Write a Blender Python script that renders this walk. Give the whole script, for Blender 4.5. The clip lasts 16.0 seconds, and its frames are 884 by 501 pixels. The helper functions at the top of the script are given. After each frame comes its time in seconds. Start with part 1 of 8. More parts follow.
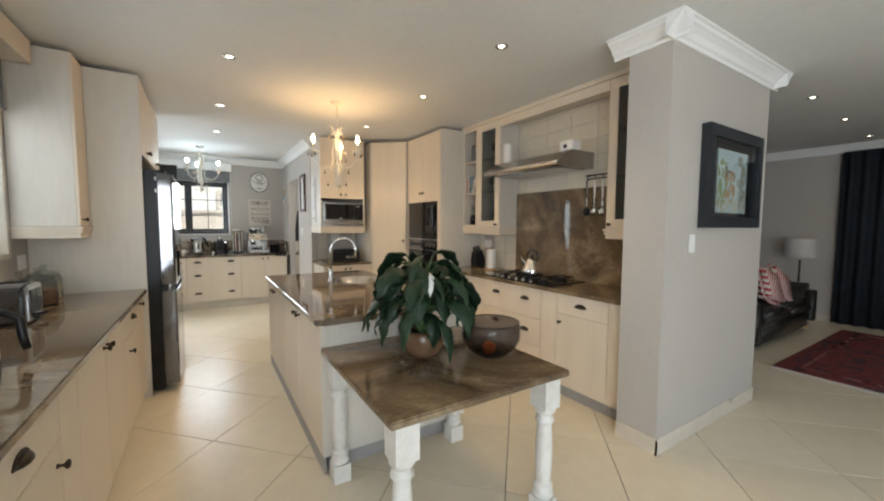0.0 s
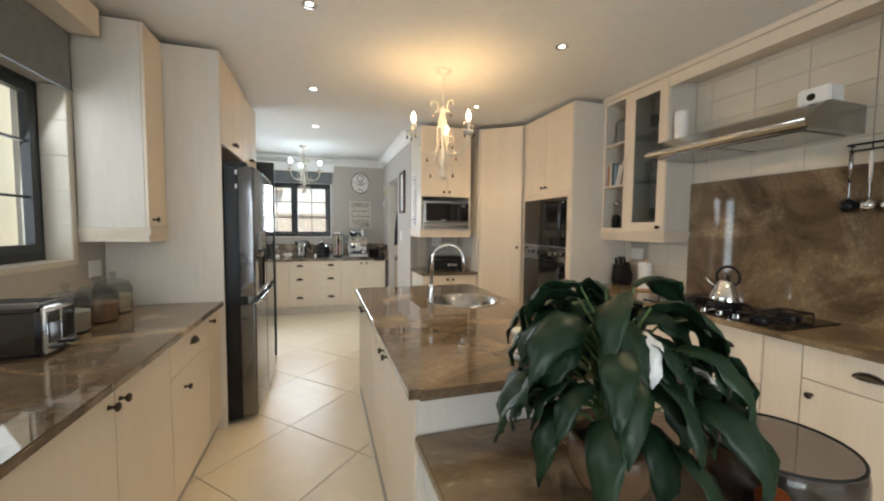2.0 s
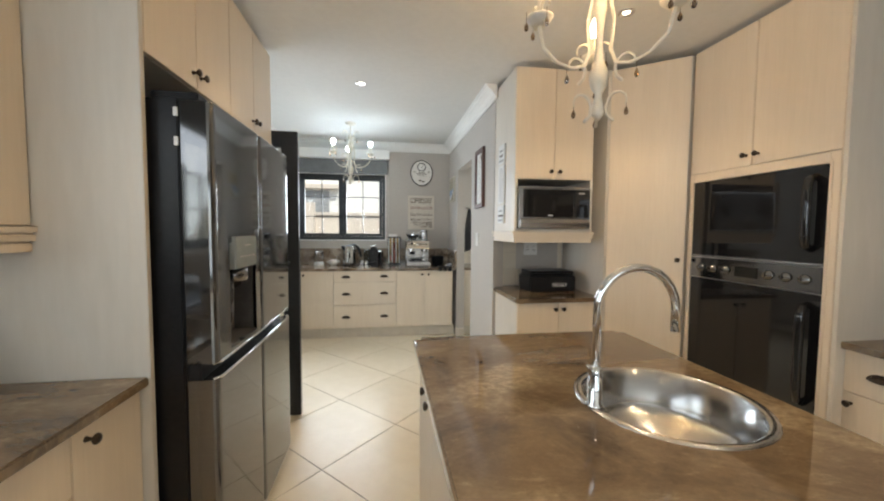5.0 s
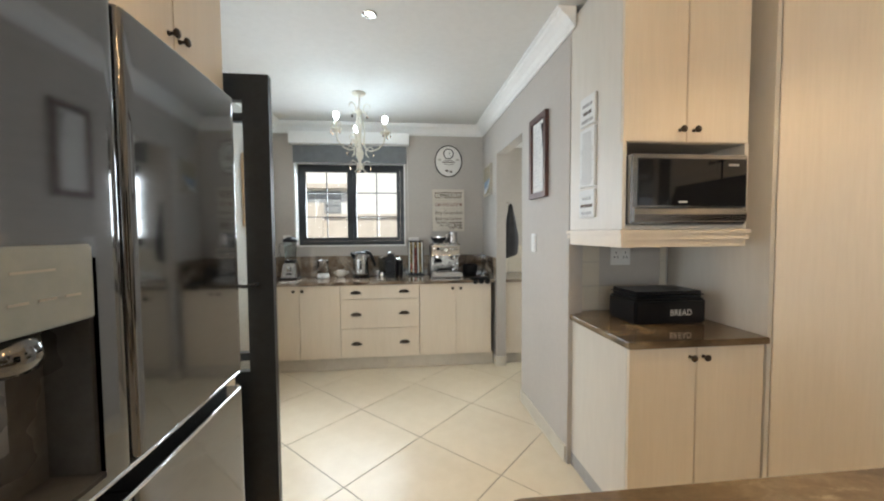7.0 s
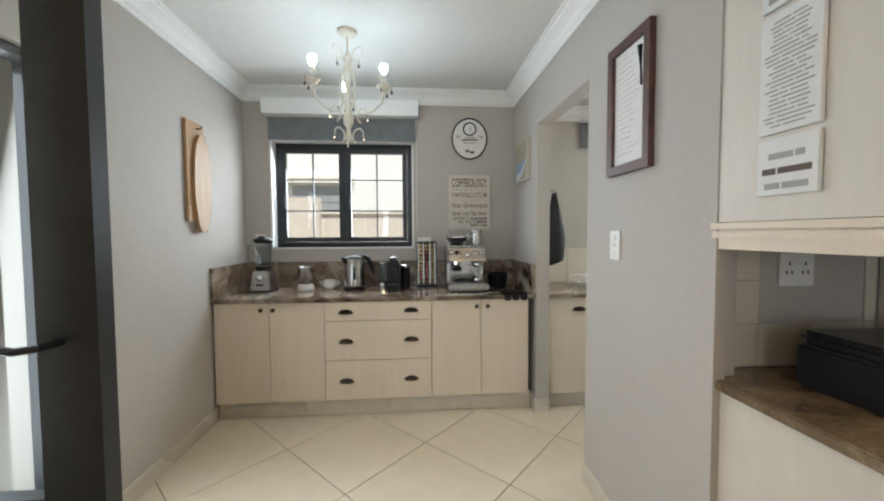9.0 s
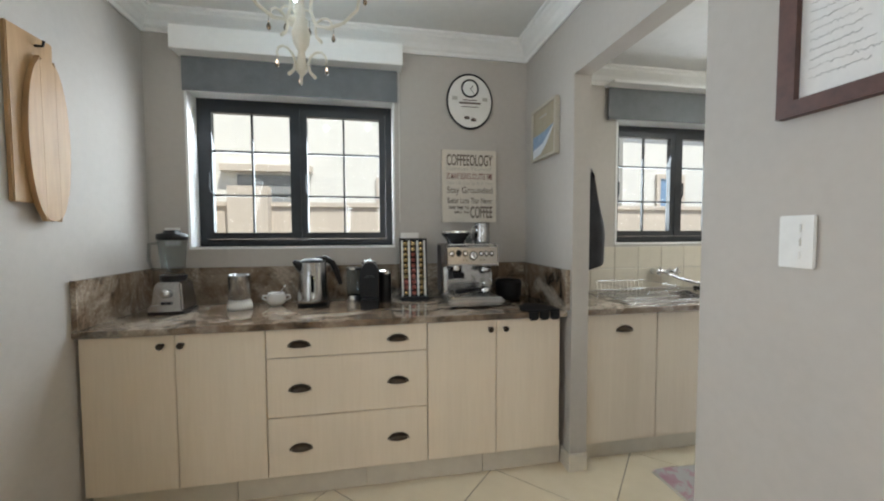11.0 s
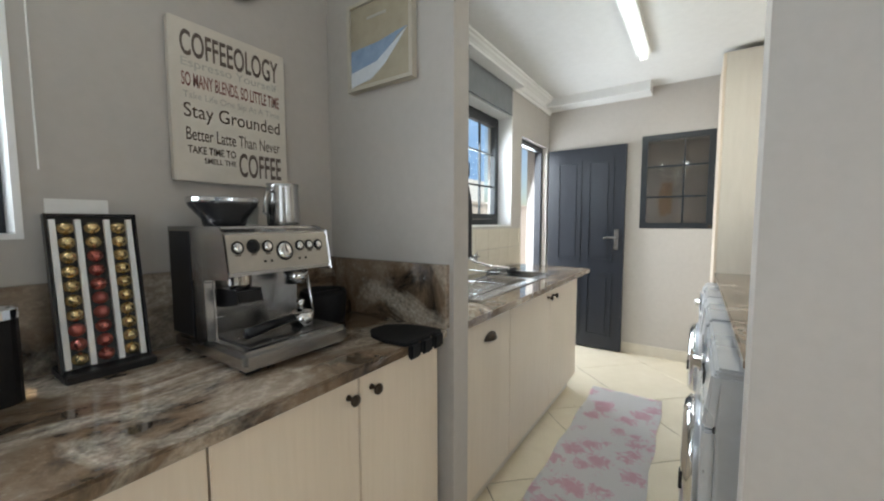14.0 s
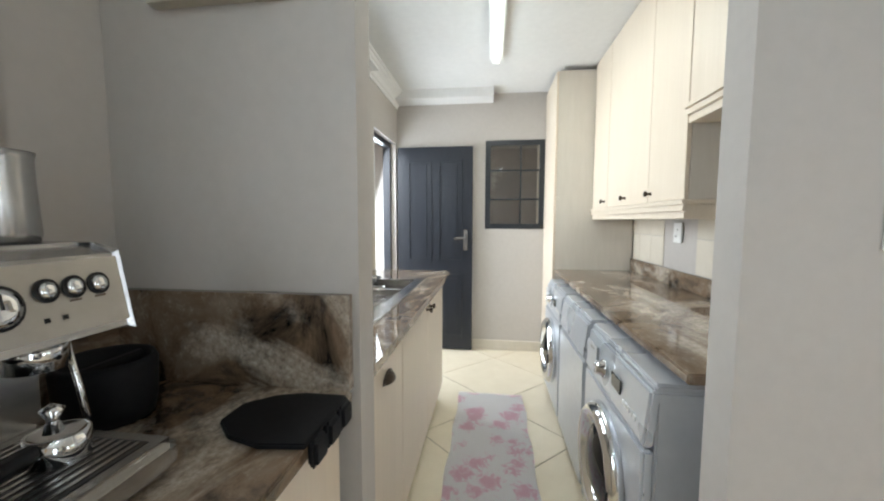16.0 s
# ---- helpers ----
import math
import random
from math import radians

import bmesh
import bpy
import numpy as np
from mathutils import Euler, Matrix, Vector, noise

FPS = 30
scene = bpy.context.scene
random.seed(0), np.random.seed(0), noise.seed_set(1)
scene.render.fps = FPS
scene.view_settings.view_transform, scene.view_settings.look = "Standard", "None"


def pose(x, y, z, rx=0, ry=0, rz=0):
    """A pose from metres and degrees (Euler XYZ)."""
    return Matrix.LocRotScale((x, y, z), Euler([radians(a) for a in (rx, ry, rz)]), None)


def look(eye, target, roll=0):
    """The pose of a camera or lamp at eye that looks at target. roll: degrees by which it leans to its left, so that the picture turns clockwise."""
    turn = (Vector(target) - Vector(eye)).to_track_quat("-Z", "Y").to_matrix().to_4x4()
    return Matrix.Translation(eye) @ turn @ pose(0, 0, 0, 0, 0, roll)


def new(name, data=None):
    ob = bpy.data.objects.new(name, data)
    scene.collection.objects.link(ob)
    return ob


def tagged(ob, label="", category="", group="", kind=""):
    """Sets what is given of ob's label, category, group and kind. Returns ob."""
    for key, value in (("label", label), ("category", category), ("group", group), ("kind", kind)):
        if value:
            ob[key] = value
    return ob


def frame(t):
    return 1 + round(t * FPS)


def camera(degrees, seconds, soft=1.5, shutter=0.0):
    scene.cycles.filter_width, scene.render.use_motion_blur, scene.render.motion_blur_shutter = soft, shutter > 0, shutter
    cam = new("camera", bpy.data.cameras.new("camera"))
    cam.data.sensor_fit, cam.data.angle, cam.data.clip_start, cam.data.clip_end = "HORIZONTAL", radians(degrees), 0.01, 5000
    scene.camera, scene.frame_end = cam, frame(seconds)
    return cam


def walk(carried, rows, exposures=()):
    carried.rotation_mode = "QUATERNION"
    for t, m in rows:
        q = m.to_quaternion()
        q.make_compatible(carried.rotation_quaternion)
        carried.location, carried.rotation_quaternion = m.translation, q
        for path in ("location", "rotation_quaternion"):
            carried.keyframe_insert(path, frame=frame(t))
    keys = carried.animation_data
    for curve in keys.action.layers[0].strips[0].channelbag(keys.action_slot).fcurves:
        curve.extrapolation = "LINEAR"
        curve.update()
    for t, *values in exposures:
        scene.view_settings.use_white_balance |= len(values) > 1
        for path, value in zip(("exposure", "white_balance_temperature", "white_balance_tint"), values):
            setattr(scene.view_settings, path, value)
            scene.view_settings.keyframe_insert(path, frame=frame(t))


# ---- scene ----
cam = camera(99.4, 16.0, soft=2.1)
PATH = [
    (0, (0.691, 0.875, 1.441), (1.754, 2.563, 1.307), 0.3),
    (0.5, (0.779, 1.098, 1.433), (1.72, 2.859, 1.305), 0.4),
    (1, (0.829, 1.353, 1.442), (1.641, 3.177, 1.318), 0.4),
    (1.5, (0.868, 1.573, 1.431), (1.578, 3.439, 1.313), 0.4),
    (2, (0.936, 1.816, 1.432), (1.537, 3.72, 1.314), 0.5),
    (2.5, (0.977, 2.054, 1.41), (1.458, 3.992, 1.301), 0.5),
    (3, (0.989, 2.301, 1.425), (1.384, 4.259, 1.314), 0.5),
    (3.5, (1.012, 2.55, 1.414), (1.38, 4.513, 1.305), 0.5),
    (4, (1.055, 2.844, 1.421), (1.401, 4.811, 1.313), 0.4),
    (4.2, (1.062, 2.951, 1.428), (1.397, 4.92, 1.316), 0.5),
    (6.5, (1.054, 4.151, 1.39), (1.292, 6.135, 1.291), -0.4),
    (7, (1.023, 4.442, 1.4), (1.237, 6.428, 1.306), -0.4),
    (7.5, (1.036, 4.707, 1.383), (1.227, 6.695, 1.289), -0.3),
    (8, (1.057, 4.975, 1.379), (1.221, 6.966, 1.292), -0.3),
    (10.3, (1.016, 6.02, 1.371), (1.175, 8.012, 1.282), -0.3),
    (10.5, (0.986, 6.11, 1.36), (1.173, 8.099, 1.27), -0.2),
    (11, (0.923, 6.343, 1.348), (1.285, 8.308, 1.254), -0.2),
    (11.5, (0.879, 6.593, 1.302), (1.483, 8.497, 1.207), -0.2),
    (12, (0.876, 6.805, 1.29), (1.674, 8.637, 1.188), -0.2),
    (12.5, (0.82, 6.99, 1.3), (1.819, 8.717, 1.16), -0.1),
    (13, (0.776, 7.159, 1.318), (2.039, 8.704, 1.171), -0.0),
    (13.5, (0.824, 7.347, 1.288), (2.296, 8.693, 1.148), -0.3),
    (14, (0.89, 7.531, 1.29), (2.54, 8.652, 1.14), -0.1),
    (14.5, (0.924, 7.708, 1.289), (2.712, 8.591, 1.134), 0.2),
    (15, (0.982, 7.839, 1.303), (2.876, 8.464, 1.147), 0.1),
    (15.5, (1.093, 7.889, 1.304), (3.044, 8.3, 1.148), -0.2),
    (16, (1.158, 7.928, 1.314), (3.135, 8.186, 1.153), 0.1),
]
walk(cam, [(t, look(eye, target, roll)) for t, eye, target, roll in PATH], [(0.0, 0.2), (2.0, 0.24), (4.0, 0.18), (6.4, 0.28), (8.0, 0.18), (10.5, -0.02), (12.0, -0.08), (13.0, -0.3), (14.0, -0.1), (16.0, 0.02)])

# ---- light ----
world = bpy.data.worlds.new("world")
scene.world = world
world.use_nodes = True
sky = world.node_tree.nodes.new("ShaderNodeTexSky")
sky.sky_type, sky.sun_disc = "NISHITA", False
sky.sun_elevation, sky.sun_rotation = radians(52), radians(150)
world.node_tree.links.new(sky.outputs[0], world.node_tree.nodes["Background"].inputs[0])
world.node_tree.nodes["Background"].inputs[1].default_value = 0.15


def lamp(name, kind, m, energy, color=(1, 1, 1), **settings):
    data = bpy.data.lights.new(name, kind)
    data.energy, data.color = energy, color
    for key, value in settings.items():
        if key == "size":
            data.shape, data.size, data.size_y = "RECTANGLE", value[0], value[1]
        if key == "radius":
            data.shadow_soft_size = value
        if key == "spot":
            data.spot_size, data.spot_blend = radians(value), 0.6
        if key == "angle":
            data.angle = radians(value)
    ob = new(name, data)
    ob.matrix_world = m
    return ob


DAY = (0.83, 0.915, 1.0)
WARM = (1.0, 0.72, 0.40)
lamp("sun", "SUN", look((3, -6, 10), (0, 0, 0)), 5.0, (1.0, 0.95, 0.87), angle=0.5)
# area lamps for the sky's light in the window and door openings
lamp("daylight_fill", "AREA", look((-0.60, 3.34, 1.72), (2, 3.34, 0.5)), 14, DAY, size=(2.1, 0.95))
lamp("daylight_fill", "AREA", look((0.43, 9.12, 1.75), (0.43, 6.6, 0.4)), 36, DAY, size=(1.1, 0.9))
lamp("daylight_fill", "AREA", look((3.3, 9.12, 1.72), (3.3, 6.9, 0.5)), 32, DAY, size=(1.0, 0.75))
lamp("daylight_fill", "AREA", look((4.5, 9.25, 1.1), (4.3, 6, 0.2)), 46, DAY, size=(0.6, 1.9))
lamp("daylight_fill", "AREA", look((3.0, -3.3, 1.35), (3.0, 3, 0.4)), 40, DAY, size=(3.8, 2.0))
# lamp of an added, unseen side window; brightens the pier and hob units
lamp("daylight_fill", "AREA", look((-0.58, -1.3, 1.35), (3.0, 1.6, 0.9)), 118, DAY, size=(2.2, 1.9))
# lamp added in the side doorway; the passage behind it is closed
lamp("daylight_fill", "AREA", look((-0.7, 6.72, 1.1), (2, 6.9, 0.5)), 21, DAY, size=(0.7, 1.9))

# ---- materials ----
def nodes_of(name):
    m = bpy.data.materials.new(name)
    m.use_nodes = True
    t = m.node_tree
    return m, t, t.nodes["Principled BSDF"]


def node(t, kind, **inputs):
    n = t.nodes.new(kind)
    for key, value in inputs.items():
        n.inputs[key.replace("_", " ")].default_value = value
    return n


def ramp(t, fac, stops):
    r = t.nodes.new("ShaderNodeValToRGB")
    e = r.color_ramp.elements
    while len(e) < len(stops):
        e.new(0.5)
    for el, (p, c) in zip(e, stops):
        el.position, el.color = p, (*c, 1)
    t.links.new(fac, r.inputs[0])
    return r.outputs[0]


def coords(t, stretch=(1, 1, 1), turn=(0, 0, 0)):
    c = t.nodes.new("ShaderNodeTexCoord")
    m = t.nodes.new("ShaderNodeMapping")
    m.inputs["Scale"].default_value = stretch
    m.inputs["Rotation"].default_value = [radians(a) for a in turn]
    t.links.new(c.outputs["Object"], m.inputs[0])
    return m.outputs[0]


def surface(name, a, b, scale=20, stretch=(1, 1, 1), rough=0.5, metal=0.0, bump=0.0, spread=0.08, coat=0.0, by_object=0.0, detail=6, turn=(0, 0, 0)):
    """A surface between two colours, with a fine and a broad variation, uneven gloss and fine relief."""
    m, t, p = nodes_of(name)
    at = coords(t, stretch, turn)
    n1 = node(t, "ShaderNodeTexNoise", Scale=scale, Detail=detail, Roughness=0.6)
    n2 = node(t, "ShaderNodeTexNoise", Scale=scale * 0.09, Detail=3.0)
    t.links.new(at, n1.inputs["Vector"])
    t.links.new(at, n2.inputs["Vector"])
    mixer = t.nodes.new("ShaderNodeMath")
    mixer.operation = "MULTIPLY_ADD"
    mixer.inputs[1].default_value = 0.55
    t.links.new(n1.outputs[0], mixer.inputs[0])
    half = t.nodes.new("ShaderNodeMath")
    half.operation = "MULTIPLY"
    half.inputs[1].default_value = 0.45
    t.links.new(n2.outputs[0], half.inputs[0])
    t.links.new(half.outputs[0], mixer.inputs[2])
    fac = mixer.outputs[0]
    if by_object:
        info = t.nodes.new("ShaderNodeObjectInfo")
        add = t.nodes.new("ShaderNodeMath")
        add.operation = "MULTIPLY_ADD"
        add.inputs[1].default_value = by_object
        t.links.new(info.outputs["Random"], add.inputs[0])
        t.links.new(fac, add.inputs[2])
        fac = add.outputs[0]
    t.links.new(ramp(t, fac, [(0.32, a), (0.68 + by_object, b)]), p.inputs["Base Color"])
    gloss = t.nodes.new("ShaderNodeMapRange")
    gloss.inputs["To Min"].default_value = max(0.02, rough - spread)
    gloss.inputs["To Max"].default_value = min(1.0, rough + spread)
    t.links.new(n2.outputs[0], gloss.inputs[0])
    t.links.new(gloss.outputs[0], p.inputs["Roughness"])
    p.inputs["Metallic"].default_value = metal
    p.inputs["Coat Weight"].default_value = coat
    if bump:
        bm_ = node(t, "ShaderNodeBump", Strength=bump, Distance=0.002)
        t.links.new(n1.outputs[0], bm_.inputs["Height"])
        t.links.new(bm_.outputs[0], p.inputs["Normal"])
    return m


def marble(name, dark, mid, light, scale=1.0, clouds=0.0, turn=(0, 0, 35), stretch=(1.0, 1.45, 1.2)):
    """Polished brown stone: clouded ground, drawn-out pale bands, fine crystals and a few soft veins."""
    m, t, p = nodes_of(name)
    at = coords(t, stretch, turn)
    big = node(t, "ShaderNodeTexNoise", Scale=scale * 1.3, Detail=9.0, Roughness=0.66, Distortion=0.9)
    band = node(t, "ShaderNodeTexNoise", Scale=scale * 0.8, Detail=7.0, Roughness=0.6, Distortion=1.6)
    fine = node(t, "ShaderNodeTexNoise", Scale=26 + 10 * scale, Detail=6.0, Roughness=0.75)
    vein = node(t, "ShaderNodeTexNoise", Scale=scale * 1.7, Detail=5.0, Roughness=0.5, Distortion=0.8)
    for n in (big, band, fine, vein):
        t.links.new(at, n.inputs["Vector"])
    ground = ramp(t, big.outputs[0], [(0.36, dark), (0.5, mid), (0.7, tuple(0.75 * u + 0.25 * v for u, v in zip(mid, light)))])
    pale = ramp(t, band.outputs[0], [(0.54 - 0.12 * clouds, (0, 0, 0)), (0.68 - 0.1 * clouds, (0.45 + clouds, 0.45 + clouds, 0.45 + clouds))])
    line = ramp(t, vein.outputs[0], [(0.488, (0, 0, 0)), (0.502, (0.35, 0.35, 0.35)), (0.522, (0, 0, 0))])
    both = t.nodes.new("ShaderNodeMath")
    both.operation = "MAXIMUM"
    t.links.new(pale, both.inputs[0])
    where = ramp(t, band.outputs[0], [(0.47, (0, 0, 0)), (0.6, (1, 1, 1))])
    thin = t.nodes.new("ShaderNodeMath")
    thin.operation = "MULTIPLY"
    t.links.new(line, thin.inputs[0])
    t.links.new(where, thin.inputs[1])
    t.links.new(thin.outputs[0], both.inputs[1])
    # short drawn-out flakes, gathered in patches
    along = coords(t, (1.0, 3.4, 2.0) if clouds < 0.3 else (1.0, 1.6, 1.3), turn)
    flake = node(t, "ShaderNodeTexNoise", Scale=scale * 13, Detail=4.0, Roughness=0.65)
    t.links.new(along, flake.inputs["Vector"])
    bits = ramp(t, flake.outputs[0], [(0.55, (0, 0, 0)), (0.68, (0.45, 0.45, 0.45))])
    patch = ramp(t, big.outputs[0], [(0.46, (0, 0, 0)), (0.60, (1, 1, 1))])
    some = t.nodes.new("ShaderNodeMath")
    some.operation = "MULTIPLY"
    t.links.new(bits, some.inputs[0])
    t.links.new(patch, some.inputs[1])
    all_ = t.nodes.new("ShaderNodeMath")
    all_.operation = "MAXIMUM"
    t.links.new(both.outputs[0], all_.inputs[0])
    t.links.new(some.outputs[0], all_.inputs[1])
    amount = t.nodes.new("ShaderNodeMath")
    amount.operation = "MULTIPLY"
    t.links.new(all_.outputs[0], amount.inputs[0])
    grain = ramp(t, fine.outputs[0], [(0.3, (0.25, 0.25, 0.25)), (0.65, (1, 1, 1))])
    t.links.new(grain, amount.inputs[1])
    blend = t.nodes.new("ShaderNodeMix")
    blend.data_type = "RGBA"
    t.links.new(ground, blend.inputs["A"])
    blend.inputs["B"].default_value = (*light, 1)
    t.links.new(amount.outputs[0], blend.inputs["Factor"])
    speck = t.nodes.new("ShaderNodeMix")
    speck.data_type, speck.blend_type = "RGBA", "OVERLAY"
    speck.inputs["Factor"].default_value = 0.35
    t.links.new(blend.outputs["Result"], speck.inputs["A"])
    t.links.new(fine.outputs[0], speck.inputs["B"])
    t.links.new(speck.outputs["Result"], p.inputs["Base Color"])
    p.inputs["Roughness"].default_value = 0.045
    p.inputs["Specular IOR Level"].default_value = 0.7
    return m


def glass(name, color=(0.95, 0.97, 0.96), rough=0.0, ior=1.45):
    m, t, p = nodes_of(name)
    p.inputs["Base Color"].default_value = (*color, 1)
    p.inputs["Roughness"].default_value = rough
    p.inputs["Transmission Weight"].default_value = 1.0
    p.inputs["IOR"].default_value = ior
    return m


def thin_glass(name, tint=(0.96, 0.98, 0.97), gloss=0.02):
    """A flat pane: clear with a mirror sheen that grows at grazing angles."""
    m, t, p = nodes_of(name)
    clear = t.nodes.new("ShaderNodeBsdfTransparent")
    clear.inputs[0].default_value = (*tint, 1)
    shine = t.nodes.new("ShaderNodeBsdfGlossy")
    shine.inputs["Roughness"].default_value = gloss
    face = node(t, "ShaderNodeLayerWeight", Blend=0.5)
    fifth = t.nodes.new("ShaderNodeMath")
    fifth.operation = "POWER"
    fifth.inputs[1].default_value = 5.0
    t.links.new(face.outputs["Facing"], fifth.inputs[0])
    fres = t.nodes.new("ShaderNodeMath")
    fres.operation = "MULTIPLY_ADD"
    fres.inputs[1].default_value, fres.inputs[2].default_value = 0.85, 0.035
    t.links.new(fifth.outputs[0], fres.inputs[0])
    both = t.nodes.new("ShaderNodeMixShader")
    t.links.new(fres.outputs[0], both.inputs[0])
    t.links.new(clear.outputs[0], both.inputs[1])
    t.links.new(shine.outputs[0], both.inputs[2])
    t.links.new(both.outputs[0], t.nodes["Material Output"].inputs[0])
    return m


def glow(name, color, strength):
    m, t, p = nodes_of(name)
    p.inputs["Base Color"].default_value = (*color, 1)
    p.inputs["Emission Color"].default_value = (*color, 1)
    p.inputs["Emission Strength"].default_value = strength
    return m


CREAM = surface("cream_wood_laminate", (0.68, 0.585, 0.465), (0.745, 0.65, 0.53), 14, (7, 7, 0.35), 0.40, bump=0.04)
# plain cream, darkened so the shade on side panels sits in its colour
CREAM_IN_SHADED = surface("cream_laminate_plain_shaded", (0.605, 0.56, 0.49), (0.675, 0.63, 0.56), 10, (3, 3, 0.5), 0.45, bump=0.03)
WALLPAINT = surface("warm_grey_wall_paint", (0.452, 0.421, 0.386), (0.492, 0.460, 0.424), 26, rough=0.75, bump=0.06)
WHITE = surface("white_ceiling_paint", (0.70, 0.70, 0.685), (0.76, 0.76, 0.745), 22, rough=0.8, bump=0.04)
CORNICE = surface("white_cornice_paint", (0.82, 0.82, 0.81), (0.88, 0.88, 0.87), 30, rough=0.6, bump=0.03)
TILE = surface("cream_floor_tile", (0.66, 0.575, 0.43), (0.78, 0.70, 0.555), 9, rough=0.30, spread=0.06, bump=0.02, by_object=0.12)
GROUT = surface("brown_grout", (0.16, 0.13, 0.10), (0.25, 0.21, 0.16), 60, rough=0.9, bump=0.2)
SKIRT = surface("beige_skirting_tile", (0.55, 0.50, 0.42), (0.65, 0.60, 0.51), 12, rough=0.3, bump=0.03)
SMOKED_MIRROR = surface("tinted_reflective_glass", (0.22, 0.205, 0.19), (0.27, 0.25, 0.235), 3, rough=0.05, spread=0.02, metal=0.9)
SINK_STEEL = surface("satin_sink_steel", (0.46, 0.46, 0.46), (0.56, 0.56, 0.56), 90, (1, 1, 6), 0.20, metal=1.0, spread=0.05)
MARBLE = marble("brown_marble", (0.075, 0.050, 0.030), (0.155, 0.106, 0.062), (0.52, 0.405, 0.25), 1.15, 0.16)
GRANITE = marble("mottled_brown_stone", (0.020, 0.015, 0.011), (0.175, 0.120, 0.078), (0.60, 0.53, 0.44), 3.0, 0.38, (20, 30, 28), (1.0, 1.3, 1.15))
BLACK_ALU = surface("black_window_frame", (0.010, 0.013, 0.017), (0.022, 0.027, 0.034), 30, rough=0.38, bump=0.03)
BRONZE = surface("dark_bronze", (0.03, 0.022, 0.016), (0.085, 0.065, 0.048), 60, rough=0.36, metal=0.85, bump=0.1)
STEEL = surface("brushed_steel", (0.40, 0.395, 0.39), (0.49, 0.483, 0.475), 160, (1, 1, 14), 0.24, metal=1.0, bump=0.02)
CHROME = surface("chrome", (0.70, 0.71, 0.72), (0.82, 0.83, 0.84), 8, rough=0.07, spread=0.03, metal=1.0)
DARK_STEEL = surface("dark_stainless_steel", (0.175, 0.174, 0.176), (0.20, 0.199, 0.20), 120, (1, 1, 12), 0.07, metal=0.95, spread=0.015)
BLACK = surface("black_plastic", (0.004, 0.004, 0.005), (0.012, 0.012, 0.013), 50, rough=0.32, bump=0.03)
BLACK_GLASS = surface("black_oven_glass", (0.006, 0.006, 0.007), (0.014, 0.014, 0.015), 8, rough=0.05, spread=0.02)
BLACK.node_tree.nodes["Principled BSDF"].inputs["Specular IOR Level"].default_value = 0.3
PALE = surface("white_plastic", (0.74, 0.74, 0.72), (0.82, 0.82, 0.80), 30, rough=0.35, bump=0.02)
PANE = thin_glass("window_glass")
DIM_PANE = thin_glass("smoked_cabinet_glass", (0.72, 0.74, 0.74))
SHADE_CLOTH = surface("grey_blind_fabric", (0.13, 0.14, 0.15), (0.20, 0.21, 0.22), 180, rough=0.9, bump=0.25)
CABLE_GREY = surface("grey_strip", (0.28, 0.27, 0.26), (0.38, 0.37, 0.36), 30, rough=0.45, bump=0.05)

# ---- building helpers ----
ORIGIN = {}


def thing(name, at, label, category, group="", kind=""):
    ob = new(name)
    ob.empty_display_size = 0.1
    ob.location = at
    ORIGIN[ob.name] = Vector(at)
    return tagged(ob, label, category, group, kind)


def part(name, bm, material, parent=None, label="", smooth=False, bevel=0.0):
    """Links a bmesh, given in world places, as one mesh object under its thing or part."""
    base = ORIGIN[parent.name] if parent else Vector((0, 0, 0))
    bmesh.ops.translate(bm, verts=bm.verts, vec=-base)
    if bevel:
        bmesh.ops.bevel(bm, geom=bm.edges[:], offset=bevel, segments=2, affect="EDGES", clamp_overlap=True)
    bmesh.ops.recalc_face_normals(bm, faces=bm.faces)
    data = bpy.data.meshes.new(name)
    bm.to_mesh(data)
    bm.free()
    data.materials.append(material)
    if smooth:
        data.polygons.foreach_set("use_smooth", [True] * len(data.polygons))
    ob = new(name, data)
    if parent:
        ob.parent = parent
        ORIGIN[ob.name] = base
    if label:
        ob["label"] = label
    return ob


def setting(name, bm, material, label, category, smooth=False, bevel=0.0):
    ob = part(name, bm, material, None, "", smooth, bevel)
    ORIGIN[ob.name] = Vector((0, 0, 0))
    return tagged(ob, label, category, kind="structure")


def single(name, bm, material, label, category, at=None, smooth=False, group="", bevel=0.0):
    ob = part(name, bm, material, None, "", smooth, bevel)
    ORIGIN[ob.name] = Vector((0, 0, 0))
    return tagged(ob, label, category, group)


def box(x0, x1, y0, y1, z0, z1, bm=None):
    bm = bm or bmesh.new()
    v = [bm.verts.new((x, y, z)) for x in (x0, x1) for y in (y0, y1) for z in (z0, z1)]
    for f in ((0, 1, 3, 2), (4, 6, 7, 5), (0, 4, 5, 1), (2, 3, 7, 6), (0, 2, 6, 4), (1, 5, 7, 3)):
        bm.faces.new([v[i] for i in f])
    return bm


def prism(points, z0, z1, bm=None):
    """An upright prism on a plan outline."""
    bm = bm or bmesh.new()
    lo = [bm.verts.new((x, y, z0)) for x, y in points]
    hi = [bm.verts.new((x, y, z1)) for x, y in points]
    bm.faces.new(lo[::-1])
    bm.faces.new(hi)
    for i in range(len(points)):
        j = (i + 1) % len(points)
        bm.faces.new((lo[i], lo[j], hi[j], hi[i]))
    return bm


